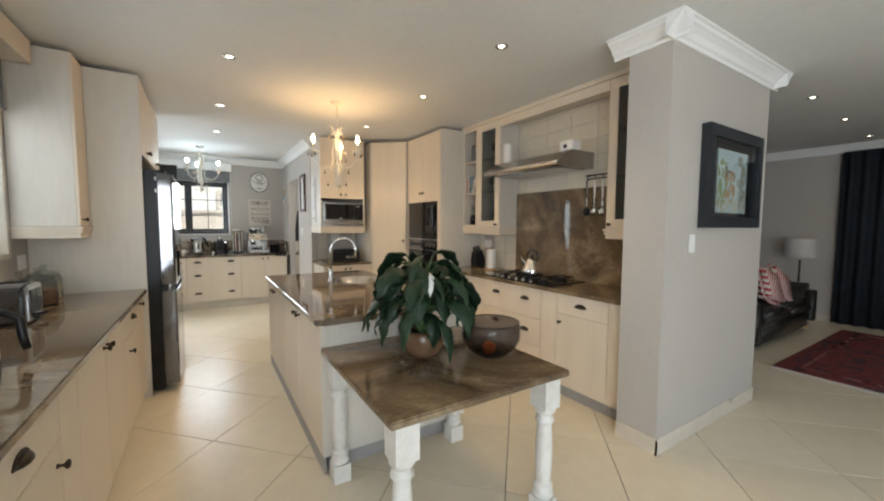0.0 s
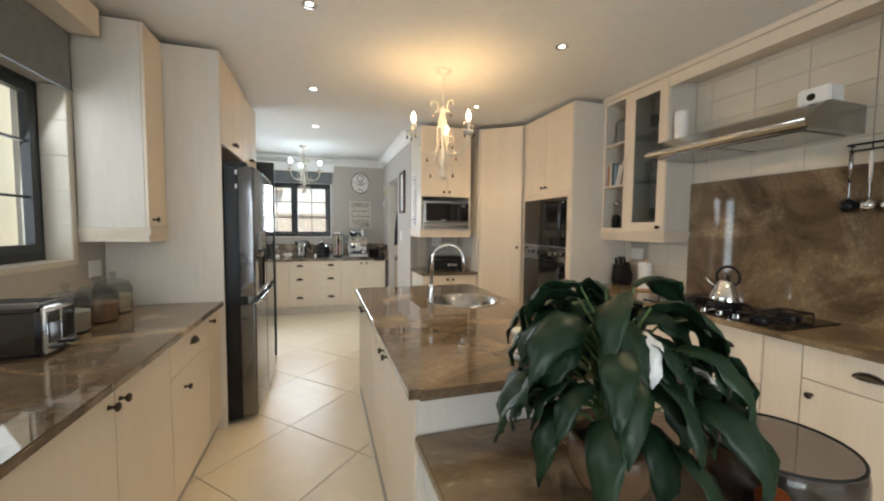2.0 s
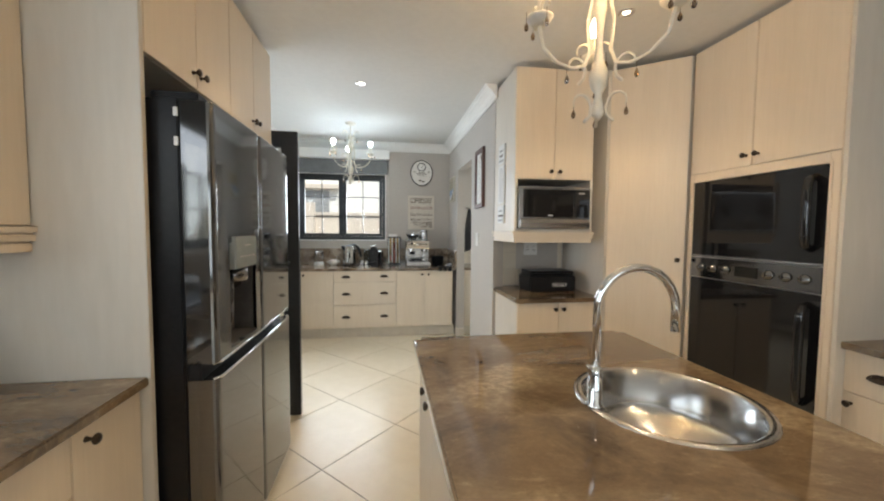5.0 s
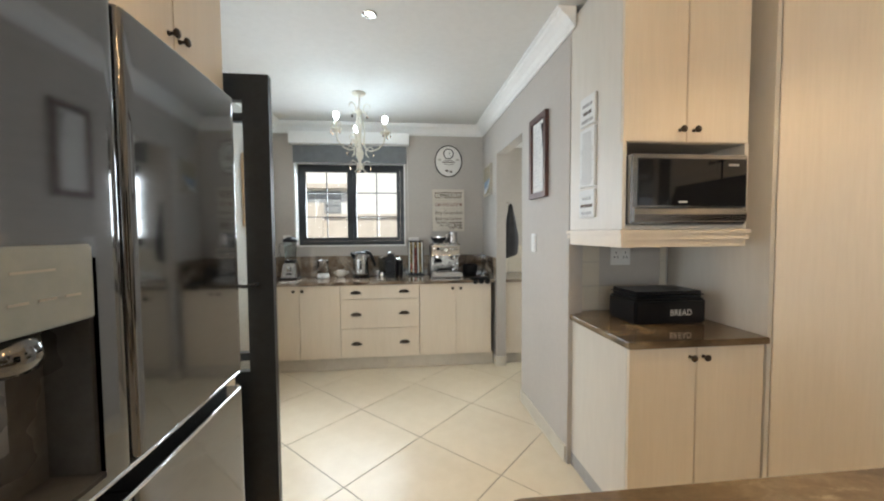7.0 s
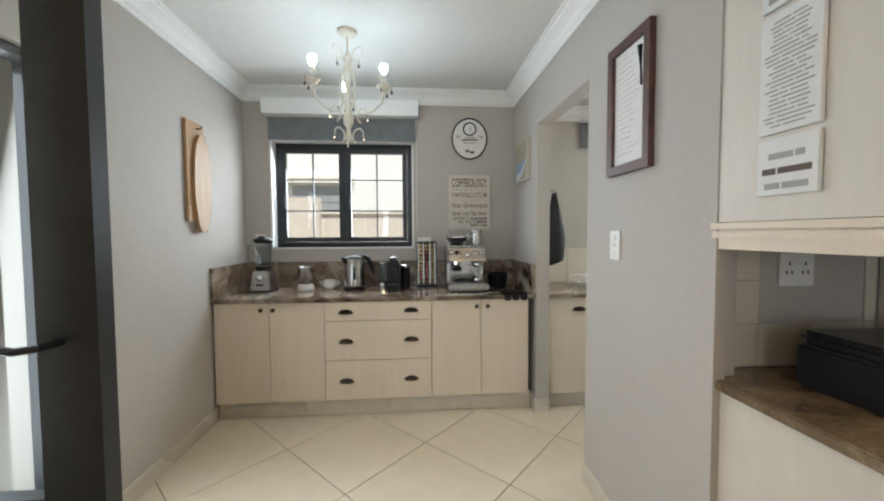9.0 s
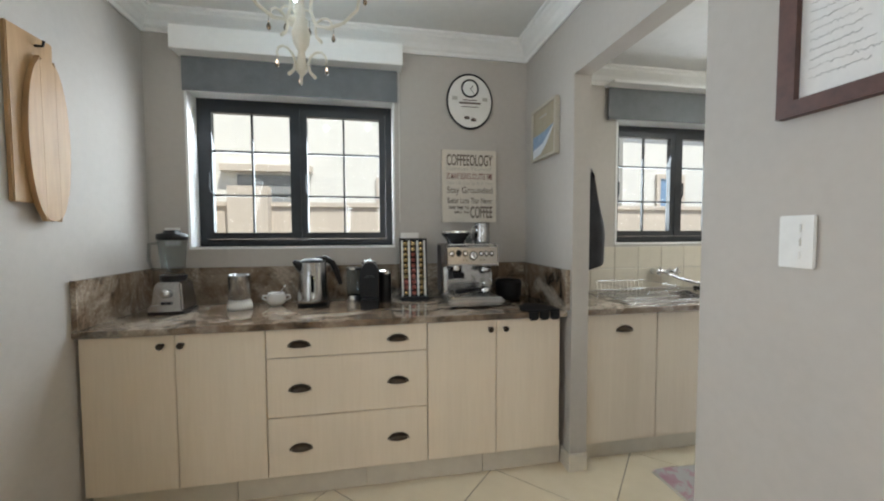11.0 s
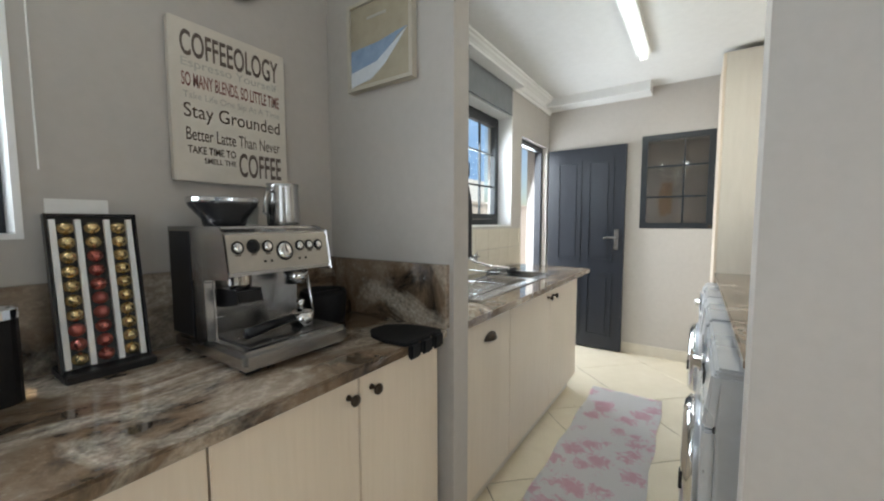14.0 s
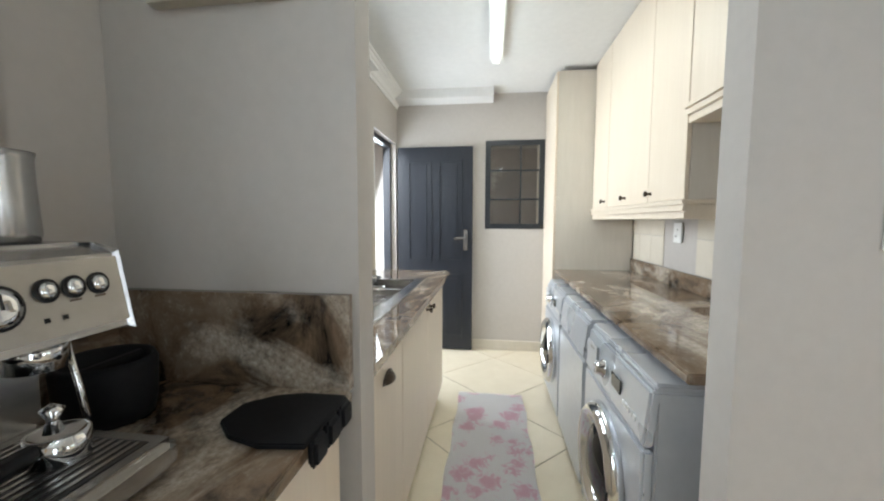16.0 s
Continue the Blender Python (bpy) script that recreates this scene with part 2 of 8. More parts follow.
def lathe(profile, at, seg=24, bm=None, m=None, caps=True):
    """Turns (radius, height) pairs round an upright axis at a place, or round the z axis of a pose."""
    bm = bm or bmesh.new()
    m = m or Matrix.Translation(at)
    rings = []
    for r, z in profile:
        if r < 1e-5:
            rings.append([bm.verts.new(m @ Vector((0, 0, z)))])
        else:
            rings.append([bm.verts.new(m @ Vector((r * math.cos(2 * math.pi * i / seg), r * math.sin(2 * math.pi * i / seg), z))) for i in range(seg)])
    for a, b in zip(rings, rings[1:]):
        for i in range(seg):
            j = (i + 1) % seg
            if len(a) == 1 and len(b) > 1:
                bm.faces.new((a[0], b[i], b[j]))
            elif len(b) == 1 and len(a) > 1:
                bm.faces.new((a[i], a[j], b[0]))
            elif len(a) > 1:
                bm.faces.new((a[i], a[j], b[j], b[i]))
    for ring, flip in ((rings[0], True), (rings[-1], False)):
        if caps and len(ring) > 2:
            bm.faces.new(ring[::-1] if flip else ring)
    return bm


def tube(points, radius, seg=8, bm=None):
    """A round bar along points; the radius may be a list."""
    bm = bm or bmesh.new()
    pts = [Vector(p) for p in points]
    rad = radius if isinstance(radius, (list, tuple)) else [radius] * len(pts)
    side = None
    rings = []
    for i, p in enumerate(pts):
        way = (pts[min(i + 1, len(pts) - 1)] - pts[max(i - 1, 0)]).normalized()
        if side is None:
            side = way.orthogonal().normalized()
        side = (side - way * side.dot(way)).normalized()
        up = way.cross(side)
        rings.append([bm.verts.new(p + rad[i] * (side * math.cos(2 * math.pi * k / seg) + up * math.sin(2 * math.pi * k / seg))) for k in range(seg)])
    for a, b in zip(rings, rings[1:]):
        for i in range(seg):
            j = (i + 1) % seg
            bm.faces.new((a[i], a[j], b[j], b[i]))
    bm.faces.new(rings[0][::-1])
    bm.faces.new(rings[-1])
    return bm


def ball(at, r, seg=12, stretch=1.0, bm=None):
    return lathe([(r * math.sin(math.pi * k / 8), -r * stretch * math.cos(math.pi * k / 8)) for k in range(9)], at, seg, bm)


def extrude_profile(profile, start, end, bm=None):
    """Sweeps an outline of (out, up) pairs along a level line; out points to the right of the way."""
    bm = bm or bmesh.new()
    a, b = Vector(start), Vector(end)
    way = (b - a).normalized()
    out = Vector((way.y, -way.x, 0))
    ra = [bm.verts.new(a + out * u + Vector((0, 0, v))) for u, v in profile]
    rb = [bm.verts.new(b + out * u + Vector((0, 0, v))) for u, v in profile]
    n = len(profile)
    for i in range(n):
        j = (i + 1) % n
        bm.faces.new((ra[i], ra[j], rb[j], rb[i]))
    bm.faces.new(ra[::-1])
    bm.faces.new(rb)
    return bm


def arc(cx, cz, r, a0, a1, n=10):
    return [(cx + r * math.cos(radians(a0 + (a1 - a0) * i / n)), cz + r * math.sin(radians(a0 + (a1 - a0) * i / n))) for i in range(n + 1)]


# ---- the shell of the house ----
CEIL = 2.65


def wall_with_holes(along, t0, t1, a0, a1, z0, z1, holes=()):
    """A wall between t0 and t1 in thickness that runs along x or y, with openings (from, to, sill, head)."""
    bm = bmesh.new()

    def piece(p, q, lo, hi):
        if q - p > 1e-4 and hi - lo > 1e-4:
            if along == "x":
                box(p, q, t0, t1, lo, hi, bm)
            else:
                box(t0, t1, p, q, lo, hi, bm)
    at = a0
    for p, q, lo, hi in sorted(holes):
        piece(at, p, z0, z1)
        piece(p, q, z0, lo)
        piece(p, q, hi, z1)
        at = q
    piece(at, a1, z0, z1)
    return bm


# the opening from y -2.5 to -0.1 is unseen, added for light on the pier
setting("wall_west", wall_with_holes("y", -0.62, -0.40, -3.4, 9.1, 0, CEIL, [(-2.5, -0.1, 0.25, 2.35), (2.25, 4.45, 1.22, 2.2), (6.32, 7.12, 0, 2.1)]), WALLPAINT, "warm grey painted wall with a window, a doorway and an added unseen window", "wall")
setting("wall_north", wall_with_holes("x", 8.88, 9.10, -0.40, 5.1, 0, CEIL, [(-0.17, 1.06, 1.265, 2.21), (2.72, 3.93, 1.27, 2.18), (4.17, 4.87, 0, 2.07)]), WALLPAINT, "warm grey painted outer wall with two windows and a door", "wall")
setting("wall_scullery_east", wall_with_holes("y", 4.93, 5.1, 6.65, 8.88, 0, CEIL, [(7.42, 7.99, 1.23, 2.09)]), WALLPAINT, "warm grey scullery wall with a small inner window", "wall")
setting("wall_scullery_south", box(2.1, 4.93, 6.65, 6.79, 0, CEIL), WALLPAINT, "wall between the kitchen nook and the scullery", "wall")
setting("wall_doorway", wall_with_holes("y", 2.0, 2.1, 6.58, 8.88, 0, CEIL, [(7.415, 8.235, 0, 2.2)]), WALLPAINT, "thin pale wall with the open scullery doorway", "wall")
setting("wall_kitchen_east", box(3.76, 3.92, 2.35, 6.65, 0, CEIL), WALLPAINT, "pale wall behind the hob", "wall")
setting("wall_pier", box(3.05, 4.53, 2.08, 2.35, 0, CEIL), WALLPAINT, "short pale wall that ends the kitchen counter", "wall")
setting("wall_living_north", box(3.92, 8.7, 4.6, 4.75, 0, CEIL), WALLPAINT, "grey living room wall", "wall")
setting("wall_living_east", box(8.7, 8.9, -3.4, 4.75, 0, CEIL), WALLPAINT, "grey living room wall behind the curtain", "wall")
setting("wall_south", wall_with_holes("x", -3.4, -3.2, -0.62, 8.9, 0, CEIL, [(1.0, 5.0, 0.25, 2.35)]), WALLPAINT, "wall with a wide window behind the dining end", "wall")
setting("wall_passage", wall_with_holes("y", -1.7, -1.6, 6.2, 7.25, 0, CEIL), WALLPAINT, "passage wall beyond the side doorway", "wall")
setting("wall_passage_south", box(-1.6, -0.62, 6.1, 6.2, 0, CEIL), WALLPAINT, "passage wall", "wall")
setting("wall_passage_north", box(-1.6, -0.62, 7.25, 7.35, 0, CEIL), WALLPAINT, "passage wall", "wall")
setting("wall_back_room", box(6.3, 6.4, 6.65, 9.1, 0, CEIL), WALLPAINT, "plain wall of the room behind the inner window", "wall")
setting("wall_back_room_north", box(5.1, 6.3, 8.95, 9.1, 0, CEIL), WALLPAINT, "plain wall of the room behind the inner window", "wall")
setting("wall_back_room_south", box(5.1, 6.3, 6.65, 6.79, 0, CEIL), WALLPAINT, "plain wall of the room behind the inner window", "wall")
setting("ceiling", box(-1.7, 8.9, -3.4, 9.1, CEIL, CEIL + 0.12), WHITE, "smooth white painted ceiling", "ceiling")
low = box(2.1, 4.93, 6.79, 8.88, 2.535, 2.6)
box(4.72, 4.93, 7.92, 8.88, 2.45, 2.536, low)
setting("ceiling_scullery", low, WHITE, "white scullery ceiling with a shallow step", "ceiling")

CORN = [(0, 0), (0, -0.115), (0.012, -0.115), (0.016, -0.095), (0.03, -0.085), (0.045, -0.06), (0.07, -0.04), (0.085, -0.032), (0.09, -0.018), (0.105, -0.014), (0.105, 0)]


def cornice(name, start, end):
    setting(name, extrude_profile(CORN, (*start, CEIL - 0.002), (*end, CEIL - 0.002)), CORNICE, "white moulded plaster cornice", "cornice")


cornice("trim_cornice_coffee_west", (-0.398, 6.2), (-0.398, 8.87))
cornice("trim_cornice_coffee_north", (-0.39, 8.878), (1.99, 8.878))
cornice("trim_cornice_doorway", (1.998, 8.87), (1.998, 6.48))
cornice("trim_cornice_pier_side", (3.048, 2.45), (3.048, 1.976))
setting("trim_cornice_pier_front", extrude_profile(CORN, (2.946, 2.0785, CEIL - 0.003), (4.636, 2.0785, CEIL - 0.003)), CORNICE, "white moulded plaster cornice round the pier", "cornice")
cornice("trim_cornice_pier_end", (4.532, 1.976), (4.532, 2.45))
cornice("trim_cornice_living", (8.698, 4.6), (8.698, -3.2))
setting("trim_cornice_scullery", extrude_profile(CORN, (2.11, 8.878, 2.533), (4.92, 8.878, 2.533)), CORNICE, "white moulded plaster cornice in the scullery", "cornice")

# skirting of cut floor tiles
SK = [(0, 0), (0.010, 0), (0.010, 0.094), (0.006, 0.1), (0, 0.1)]


def skirting(name, start, end):
    setting(name, extrude_profile(SK, (*start, 0.001), (*end, 0.001)), SKIRT, "beige tile skirting at the foot of the wall", "skirting")


skirting("baseboard_pier_side", (3.05, 2.35), (3.05, 2.07))
skirting("baseboard_pier_front", (3.04, 2.08), (4.54, 2.08))
skirting("baseboard_pier_end", (4.53, 2.07), (4.53, 2.35))
skirting("baseboard_doorway_near", (2.0, 7.415), (2.0, 6.57))
skirting("baseboard_doorway_reveal", (2.0, 8.235), (2.1, 8.235))
skirting("baseboard_doorway_far", (2.0, 8.33), (2.0, 8.225))
skirting("baseboard_coffee_west", (-0.40, 7.12), (-0.40, 8.3))
skirting("baseboard_scullery_east", (4.93, 8.88), (4.93, 7.42))
skirting("baseboard_living", (8.7, 4.6), (8.7, -3.2))

# ---- windows and doors ----


def frame_bars(x0, x1, z0, z1, w, bm=None, d0=0.0, d1=0.045):
    bm = bm or bmesh.new()
    for a in ((x0, x1, z0, z0 + w), (x0, x1, z1 - w, z1), (x0, x0 + w, z0 + w, z1 - w), (x1 - w, x1, z0 + w, z1 - w)):
        box(a[0], a[1], d0, d1, a[2], a[3], bm)
    return bm


def placed(bm, m):
    bmesh.ops.transform(bm, matrix=m, verts=bm.verts)
    return bm


def window(name, m, width, z0, z1, label, leaves=2, rows=3, cols=2):
    """A dark metal casement window; local x runs along the wall, y outwards."""
    base = thing(name, m.translation, label, "window", kind="structure")
    bars = frame_bars(0, width, z0, z1, 0.045)
    step = width / leaves
    for k in range(1, leaves):
        box(k * step - 0.0115, k * step + 0.0115, -0.016, 0.034, z0 + 0.046, z1 - 0.046, bars)
    part("window_frame", placed(bars, m), BLACK_ALU, base)
    for k in range(leaves):
        a, b = k * step + (0.047 if k == 0 else 0.012), (k + 1) * step - (0.047 if k == leaves - 1 else 0.012)
        lo, hi = z0 + 0.047, z1 - 0.047
        sash = frame_bars(a, b, lo, hi, 0.042, None, -0.012, 0.03)
        leaf = part("sash", placed(sash, m), BLACK_ALU, base)
        bars = bmesh.new()
        for i in range(1, cols):
            x = a + (b - a) * i / cols
            box(x - 0.006, x + 0.006, 0.002, 0.02, lo + 0.04, hi - 0.04, bars)
        for j in range(1, rows):
            z = lo + (hi - lo) * j / rows
            box(a + 0.04, b - 0.04, 0.003, 0.019, z - 0.006, z + 0.006, bars)
        part("glazing_bar", placed(bars, m), BLACK_ALU, leaf)
        pane = part("pane", placed(box(a + 0.04, b - 0.04, 0.008, 0.012, lo + 0.04, hi - 0.04), m), PANE, leaf)
        pane.visible_shadow = False
        stay = tube([(a + 0.03, -0.02, lo + 0.3), (a + 0.03, -0.035, lo + 0.33), (a + 0.03, -0.035, lo + 0.42)], 0.006)
        part("handle", placed(stay, m), BLACK_ALU, leaf)
    return base


window("window_1", pose(-0.17, 9.0, 0), 1.23, 1.265, 2.21, "black framed casement window with white reveals over the coffee counter")
window("window_2", pose(2.72, 9.0, 0), 1.21, 1.27, 2.18, "black framed casement window above the scullery sink")
window("window_3", pose(-0.52, 2.277, 0, 0, 0, 90), 2.146, 1.24, 2.2, "wide black framed window over the kitchen counter", leaves=3)
window("window_4", pose(5.0, -3.28, 0, 0, 0, 180), 4.0, 0.25, 2.35, "wide window behind the dining end", leaves=4, rows=3)
# unseen window, added with its lamp to light the pier
window("window_unseen", pose(-0.52, -2.5, 0, 0, 0, 90), 2.4, 0.25, 2.35, "unseen window added at the side of the dining end", leaves=3, rows=3)
# white plaster reveals, a little proud of the wall openings
for nm, x0, x1, z0, z1 in (("trim_reveal_coffee", -0.17, 1.06, 1.265, 2.21), ("trim_reveal_scullery", 2.72, 3.93, 1.27, 2.18)):
    setting(nm, frame_bars(x0 - 0.012, x1 + 0.012, z0 - 0.014, z1 + 0.012, 0.014, None, 8.874, 8.999), CORNICE, "white painted window reveal", "window reveal")
bm = bmesh.new()
for a in ((2.24, 4.46, 1.21, 1.24), (2.24, 4.46, 2.19, 2.212), (4.423, 4.46, 1.2401, 2.1899), (2.24, 2.277, 1.2401, 2.1899)):
    box(-0.61, -0.394, a[0], a[1], a[2], a[3], bm)
setting("trim_reveal_kitchen", bm, SKIRT, "tiled window reveal over the kitchen counter", "window reveal")

inner = thing("window_5", (4.93, 7.42, 1.23), "small black framed inner window with dark glass", "window", kind="structure")
M5 = pose(4.925, 7.99, 0, 0, 0, -90)
part("window_frame", placed(frame_bars(0, 0.57, 1.23, 2.09, 0.05), M5), BLACK_ALU, inner)
bars = bmesh.new()
for z in (1.52, 1.80):
    box(0.05, 0.52, 0.01, 0.028, z - 0.008, z + 0.008, bars)
box(0.335, 0.35, 0.012, 0.026, 1.28, 2.04, bars)
part("glazing_bar", placed(bars, M5), BLACK_ALU, inner)
part("pane", placed(box(0.05, 0.52, 0.016, 0.02, 1.28, 2.04), M5), SMOKED_MIRROR, inner)

DARK_WOOD = surface("charcoal_painted_door", (0.008, 0.010, 0.015), (0.017, 0.020, 0.027), 30, (1, 1, 0.2), 0.36, bump=0.08)
door = thing("door_1", (4.85, 8.86, 0), "charcoal panelled outer door standing open against the wall", "door", kind="structure")
MD = pose(4.872, 8.86, 0, 0, 0, -91.5)
part("leaf", placed(box(0, 0.75, 0, 0.042, 0.012, 2.03), MD), DARK_WOOD, door)
for z0, z1 in ((0.14, 0.78), (0.90, 1.90)):
    for x0, x1 in ((0.10, 0.345), (0.405, 0.65)):
        bm = frame_bars(x0, x1, z0, z1, 0.022, None, -0.008, 0.0)
        box(x0 + 0.05, x1 - 0.05, -0.006, 0.0, z0 + 0.05, z1 - 0.05, bm)
        part("panel", placed(bm, MD), DARK_WOOD, door)
h = box(0.665, 0.705, -0.012, 0.0, 1.02, 1.22)
tube([(0.685, -0.012, 1.14), (0.685, -0.05, 1.14), (0.60, -0.052, 1.14), (0.575, -0.05, 1.13)], 0.009, 8, h)
part("door_handle", placed(h, MD), STEEL, door, "brushed steel lever handle")
bm = bmesh.new()
for a in ((4.17, 4.215, 0, 2.07), (4.825, 4.87, 0, 2.07), (4.215, 4.825, 2.025, 2.07)):
    box(a[0], a[1], 8.93, 9.0, a[2], a[3], bm)
setting("trim_door_frame", bm, DARK_WOOD, "charcoal door frame", "door frame")

side = thing("door_2", (-0.36, 6.26, 0), "open black framed glazed side door", "door", kind="structure")
M2 = pose(-0.38, 6.245, 0)
bm = frame_bars(0, 0.81, 0.012, 2.12, 0.115, None, 0, 0.042)
part("leaf", placed(bm, M2), BLACK_ALU, side)
bm = bmesh.new()
for z in (1.93, 0.83):
    box(0.115, 0.695, 0.004, 0.038, z - 0.018, z + 0.018, bm)
box(0.115, 0.695, 0.004, 0.038, 0.127, 0.76, bm)
part("rail", placed(bm, M2), BLACK_ALU, side)
part("pane", placed(box(0.115, 0.695, 0.018, 0.024, 0.76, 2.005), M2), PANE, side).visible_shadow = False
h = tube([(0.74, 0.0, 1.17), (0.74, -0.045, 1.17), (0.70, -0.05, 1.165), (0.65, -0.05, 1.175), (0.62, -0.05, 1.19)], 0.008)
part("door_handle", placed(h, M2), BLACK_ALU, side)
bm = bmesh.new()
for a in ((6.32, 6.36, 0, 2.1), (7.08, 7.12, 0, 2.1), (6.36, 7.08, 2.06, 2.1)):
    box(-0.50, -0.43, a[0], a[1], a[2], a[3], bm)
setting("trim_side_door_frame", bm, BLACK_ALU, "black door frame", "door frame")

# ---- cabinet parts ----


class Front:
    """A cabinet front: u runs along it, d outwards, from an origin in plan."""

    def __init__(self, ox, oy, ux, uy, side=1):
        n = math.hypot(ux, uy)
        ux, uy = ux / n, uy / n
        self.m = Matrix(((ux, side * uy, 0, ox), (uy, -side * ux, 0, oy), (0, 0, 1, 0), (0, 0, 0, 1)))

    def box(self, u0, u1, d0, d1, z0, z1, bm=None):
        return placed(box(u0, u1, d0, d1, z0, z1), self.m) if bm is None else box(u0, u1, d0, d1, z0, z1, bm)


def knob(f, u, z, parent, size=1.0):
    m = f.m @ Matrix.Translation((u, 0, z)) @ Matrix.Rotation(radians(-90), 4, "X")
    s = size
    bm = lathe([(0.009 * s, 0), (0.0075 * s, 0.004), (0.005 * s, 0.012), (0.0065 * s, 0.018), (0.0145 * s, 0.024), (0.016 * s, 0.029), (0.012 * s, 0.034), (0.0, 0.036)], (0, 0, 0), 14, None, m)
    return part("knob", bm, BRONZE, parent, "dark bronze knob", smooth=True)


def cup(f, u, z, parent, w=0.047, h=0.027):
    bm = bmesh.new()
    rows = []
    for i in range(13):
        a = math.pi * i / 12
        rows.append([bm.verts.new(f.m @ Vector((u + w * math.cos(a) * math.cos(b), 0.026 * math.sin(b) + 0.001, z + h * math.sin(a) * math.cos(b)))) for b in [math.pi / 2 * k / 5 for k in range(5)]])
    for a, b in zip(rows, rows[1:]):
        for k in range(4):
            bm.faces.new((a[k], b[k], b[k + 1], a[k + 1]))
    cap = bm.verts.new(f.m @ Vector((u, 0.0265, z)))
    for a, b in zip(rows, rows[1:]):
        bm.faces.new((a[4], b[4], cap))
    flange = [f.m @ Vector((u + 1.12 * w * math.cos(math.pi * i / 12), 0.002, z + 1.12 * h * math.sin(math.pi * i / 12))) for i in range(13)]
    tube(flange, 0.004, 6, bm)
    return part("cup_handle", bm, BRONZE, parent, "dark bronze cup handle", smooth=True)


def cabinet(name, f, width, depth, z0, z1, fronts, label, category="cabinet", group="", material=None, plinth=0.0, foot=None, body_top=None):
    """A cabinet body with its doors and drawers: fronts are (kind, u0, u1, z0, z1, handles)."""
    material = material or CREAM
    at = f.m @ Vector((width / 2, -depth / 2, z0))
    base = thing(name, at, label, category, group)
    part("body", f.box(0.001, width - 0.001, -depth, -0.019, z0, body_top or z1), CREAM_IN_SHADED, base)
    for kind, u0, u1, a, b, handles in fronts:
        leaf = part(kind, f.box(u0 + 0.0018, u1 - 0.0018, -0.018, 0.0, a + 0.0018, b - 0.0018), material, base, bevel=0.0022)
        for h, u, z in handles:
            (knob if h == "knob" else cup)(f, u, z, leaf)
    if plinth:
        part("plinth", f.box(0, width, -depth, -plinth, 0.0, z0), foot or CABLE_GREY, base)
    return base


def moulding(f, u0, u1, depth, z, parent, drop=0.08):
    """The stepped light pelmet under a wall cabinet."""
    bm = bmesh.new()
    for k, (out, h0, h1) in enumerate(((0.014, 0.0, 0.019), (0.001, 0.019, 0.026), (0.008, 0.026, 0.046), (-0.008, 0.046, 0.053), (-0.002, 0.053, drop))):
        box(u0 - max(out, 0) , u1 + max(out, 0), -depth, out, z - h1, z - h0, bm)
    return part("pelmet_moulding", placed(bm, f.m), CREAM, parent)


# coffee corner
fc = Front(-0.385, 8.27, 1, 0)
T = 0.878
cabinet("base_cabinet", fc, 0.787, 0.58, 0.135, T, [("door", 0, 0.39, 0.135, T, [("knob", 0.34, 0.83)]), ("door", 0.39, 0.787, 0.135, T, [("knob", 0.425, 0.83)])], "cream wood-grain base cabinet with two doors and bronze knobs", group="coffee counter units")
fd = Front(0.403, 8.27, 1, 0)
cabinet("drawer_cabinet", fd, 0.795, 0.58, 0.135, T, [("drawer", 0, 0.795, a, b, [("cup", 0.155, (a + b) / 2 - 0.018), ("cup", 0.64, (a + b) / 2 - 0.012)]) for a, b in ((0.735, T), (0.436, 0.735), (0.135, 0.436))], "cream wood-grain unit of three wide drawers", group="coffee counter units")
fe = Front(1.199, 8.27, 1, 0)
cabinet("base_cabinet", fe, 0.752, 0.58, 0.135, T, [("door", 0, 0.378, 0.135, T, [("knob", 0.341, 0.83)]), ("door", 0.378, 0.752, 0.135, T, [("knob", 0.425, 0.83)])], "cream wood-grain base cabinet with two doors and bronze knobs", group="coffee counter units")
pl = tagged(new("plinth"), "row of beige plinth tiles under the coffee units", "plinth", kind="structure")
ORIGIN[pl.name] = Vector((0, 0, 0))
for x0, x1 in ((-0.39, 0.24), (0.243, 0.876), (0.879, 1.515), (1.518, 1.985)):
    part("tile", box(x0, x1, 8.325, 8.34, 0.001, 0.132), SKIRT, pl, bevel=0.0015)
single("worktop", box(-0.396, 1.985, 8.25, 8.857, 0.88, 0.912), GRANITE, "polished brown mottled stone worktop of the coffee corner", "worktop", bevel=0.005)
up = box(-0.398, 1.998, 8.858, 8.878, 0.912, 1.14)
setting("trim_upstand_back", up, GRANITE, "dark brown mottled stone upstand", "upstand")
setting("trim_upstand_west", box(-0.398, -0.376, 8.262, 8.856, 0.9135, 1.14), GRANITE, "dark brown mottled stone upstand", "upstand")
setting("trim_upstand_east", box(1.974, 1.998, 8.252, 8.856, 0.9135, 1.14), GRANITE, "dark brown mottled stone upstand", "upstand")

# counter under the kitchen window


def left_unit(y1, y0, fronts, label):
    f = Front(0.24, y1, 0, -1, -1)
    cabinet("base_cabinet", f, y1 - y0, 0.62, 0.09, T, fronts, label, group="window counter units", plinth=0.035)


left_unit(4.735, 4.45, [("door", 0, 0.285, 0.09, T, [("knob", 0.235, 0.83)])], "narrow cream base cabinet beside the fridge panel")
left_unit(4.45, 3.85, [("drawer", 0, 0.6, 0.70, T, [("cup", 0.26, 0.79)]), ("door", 0, 0.6, 0.09, 0.70, [("knob", 0.42, 0.60)])], "cream base cabinet with a drawer over a door")
left_unit(3.85, 2.87, [("door", 0, 0.49, 0.09, T, [("knob", 0.455, 0.82)]), ("door", 0.49, 0.98, 0.09, T, [("knob", 0.53, 0.82)])], "cream base cabinet with two doors and bronze knobs")
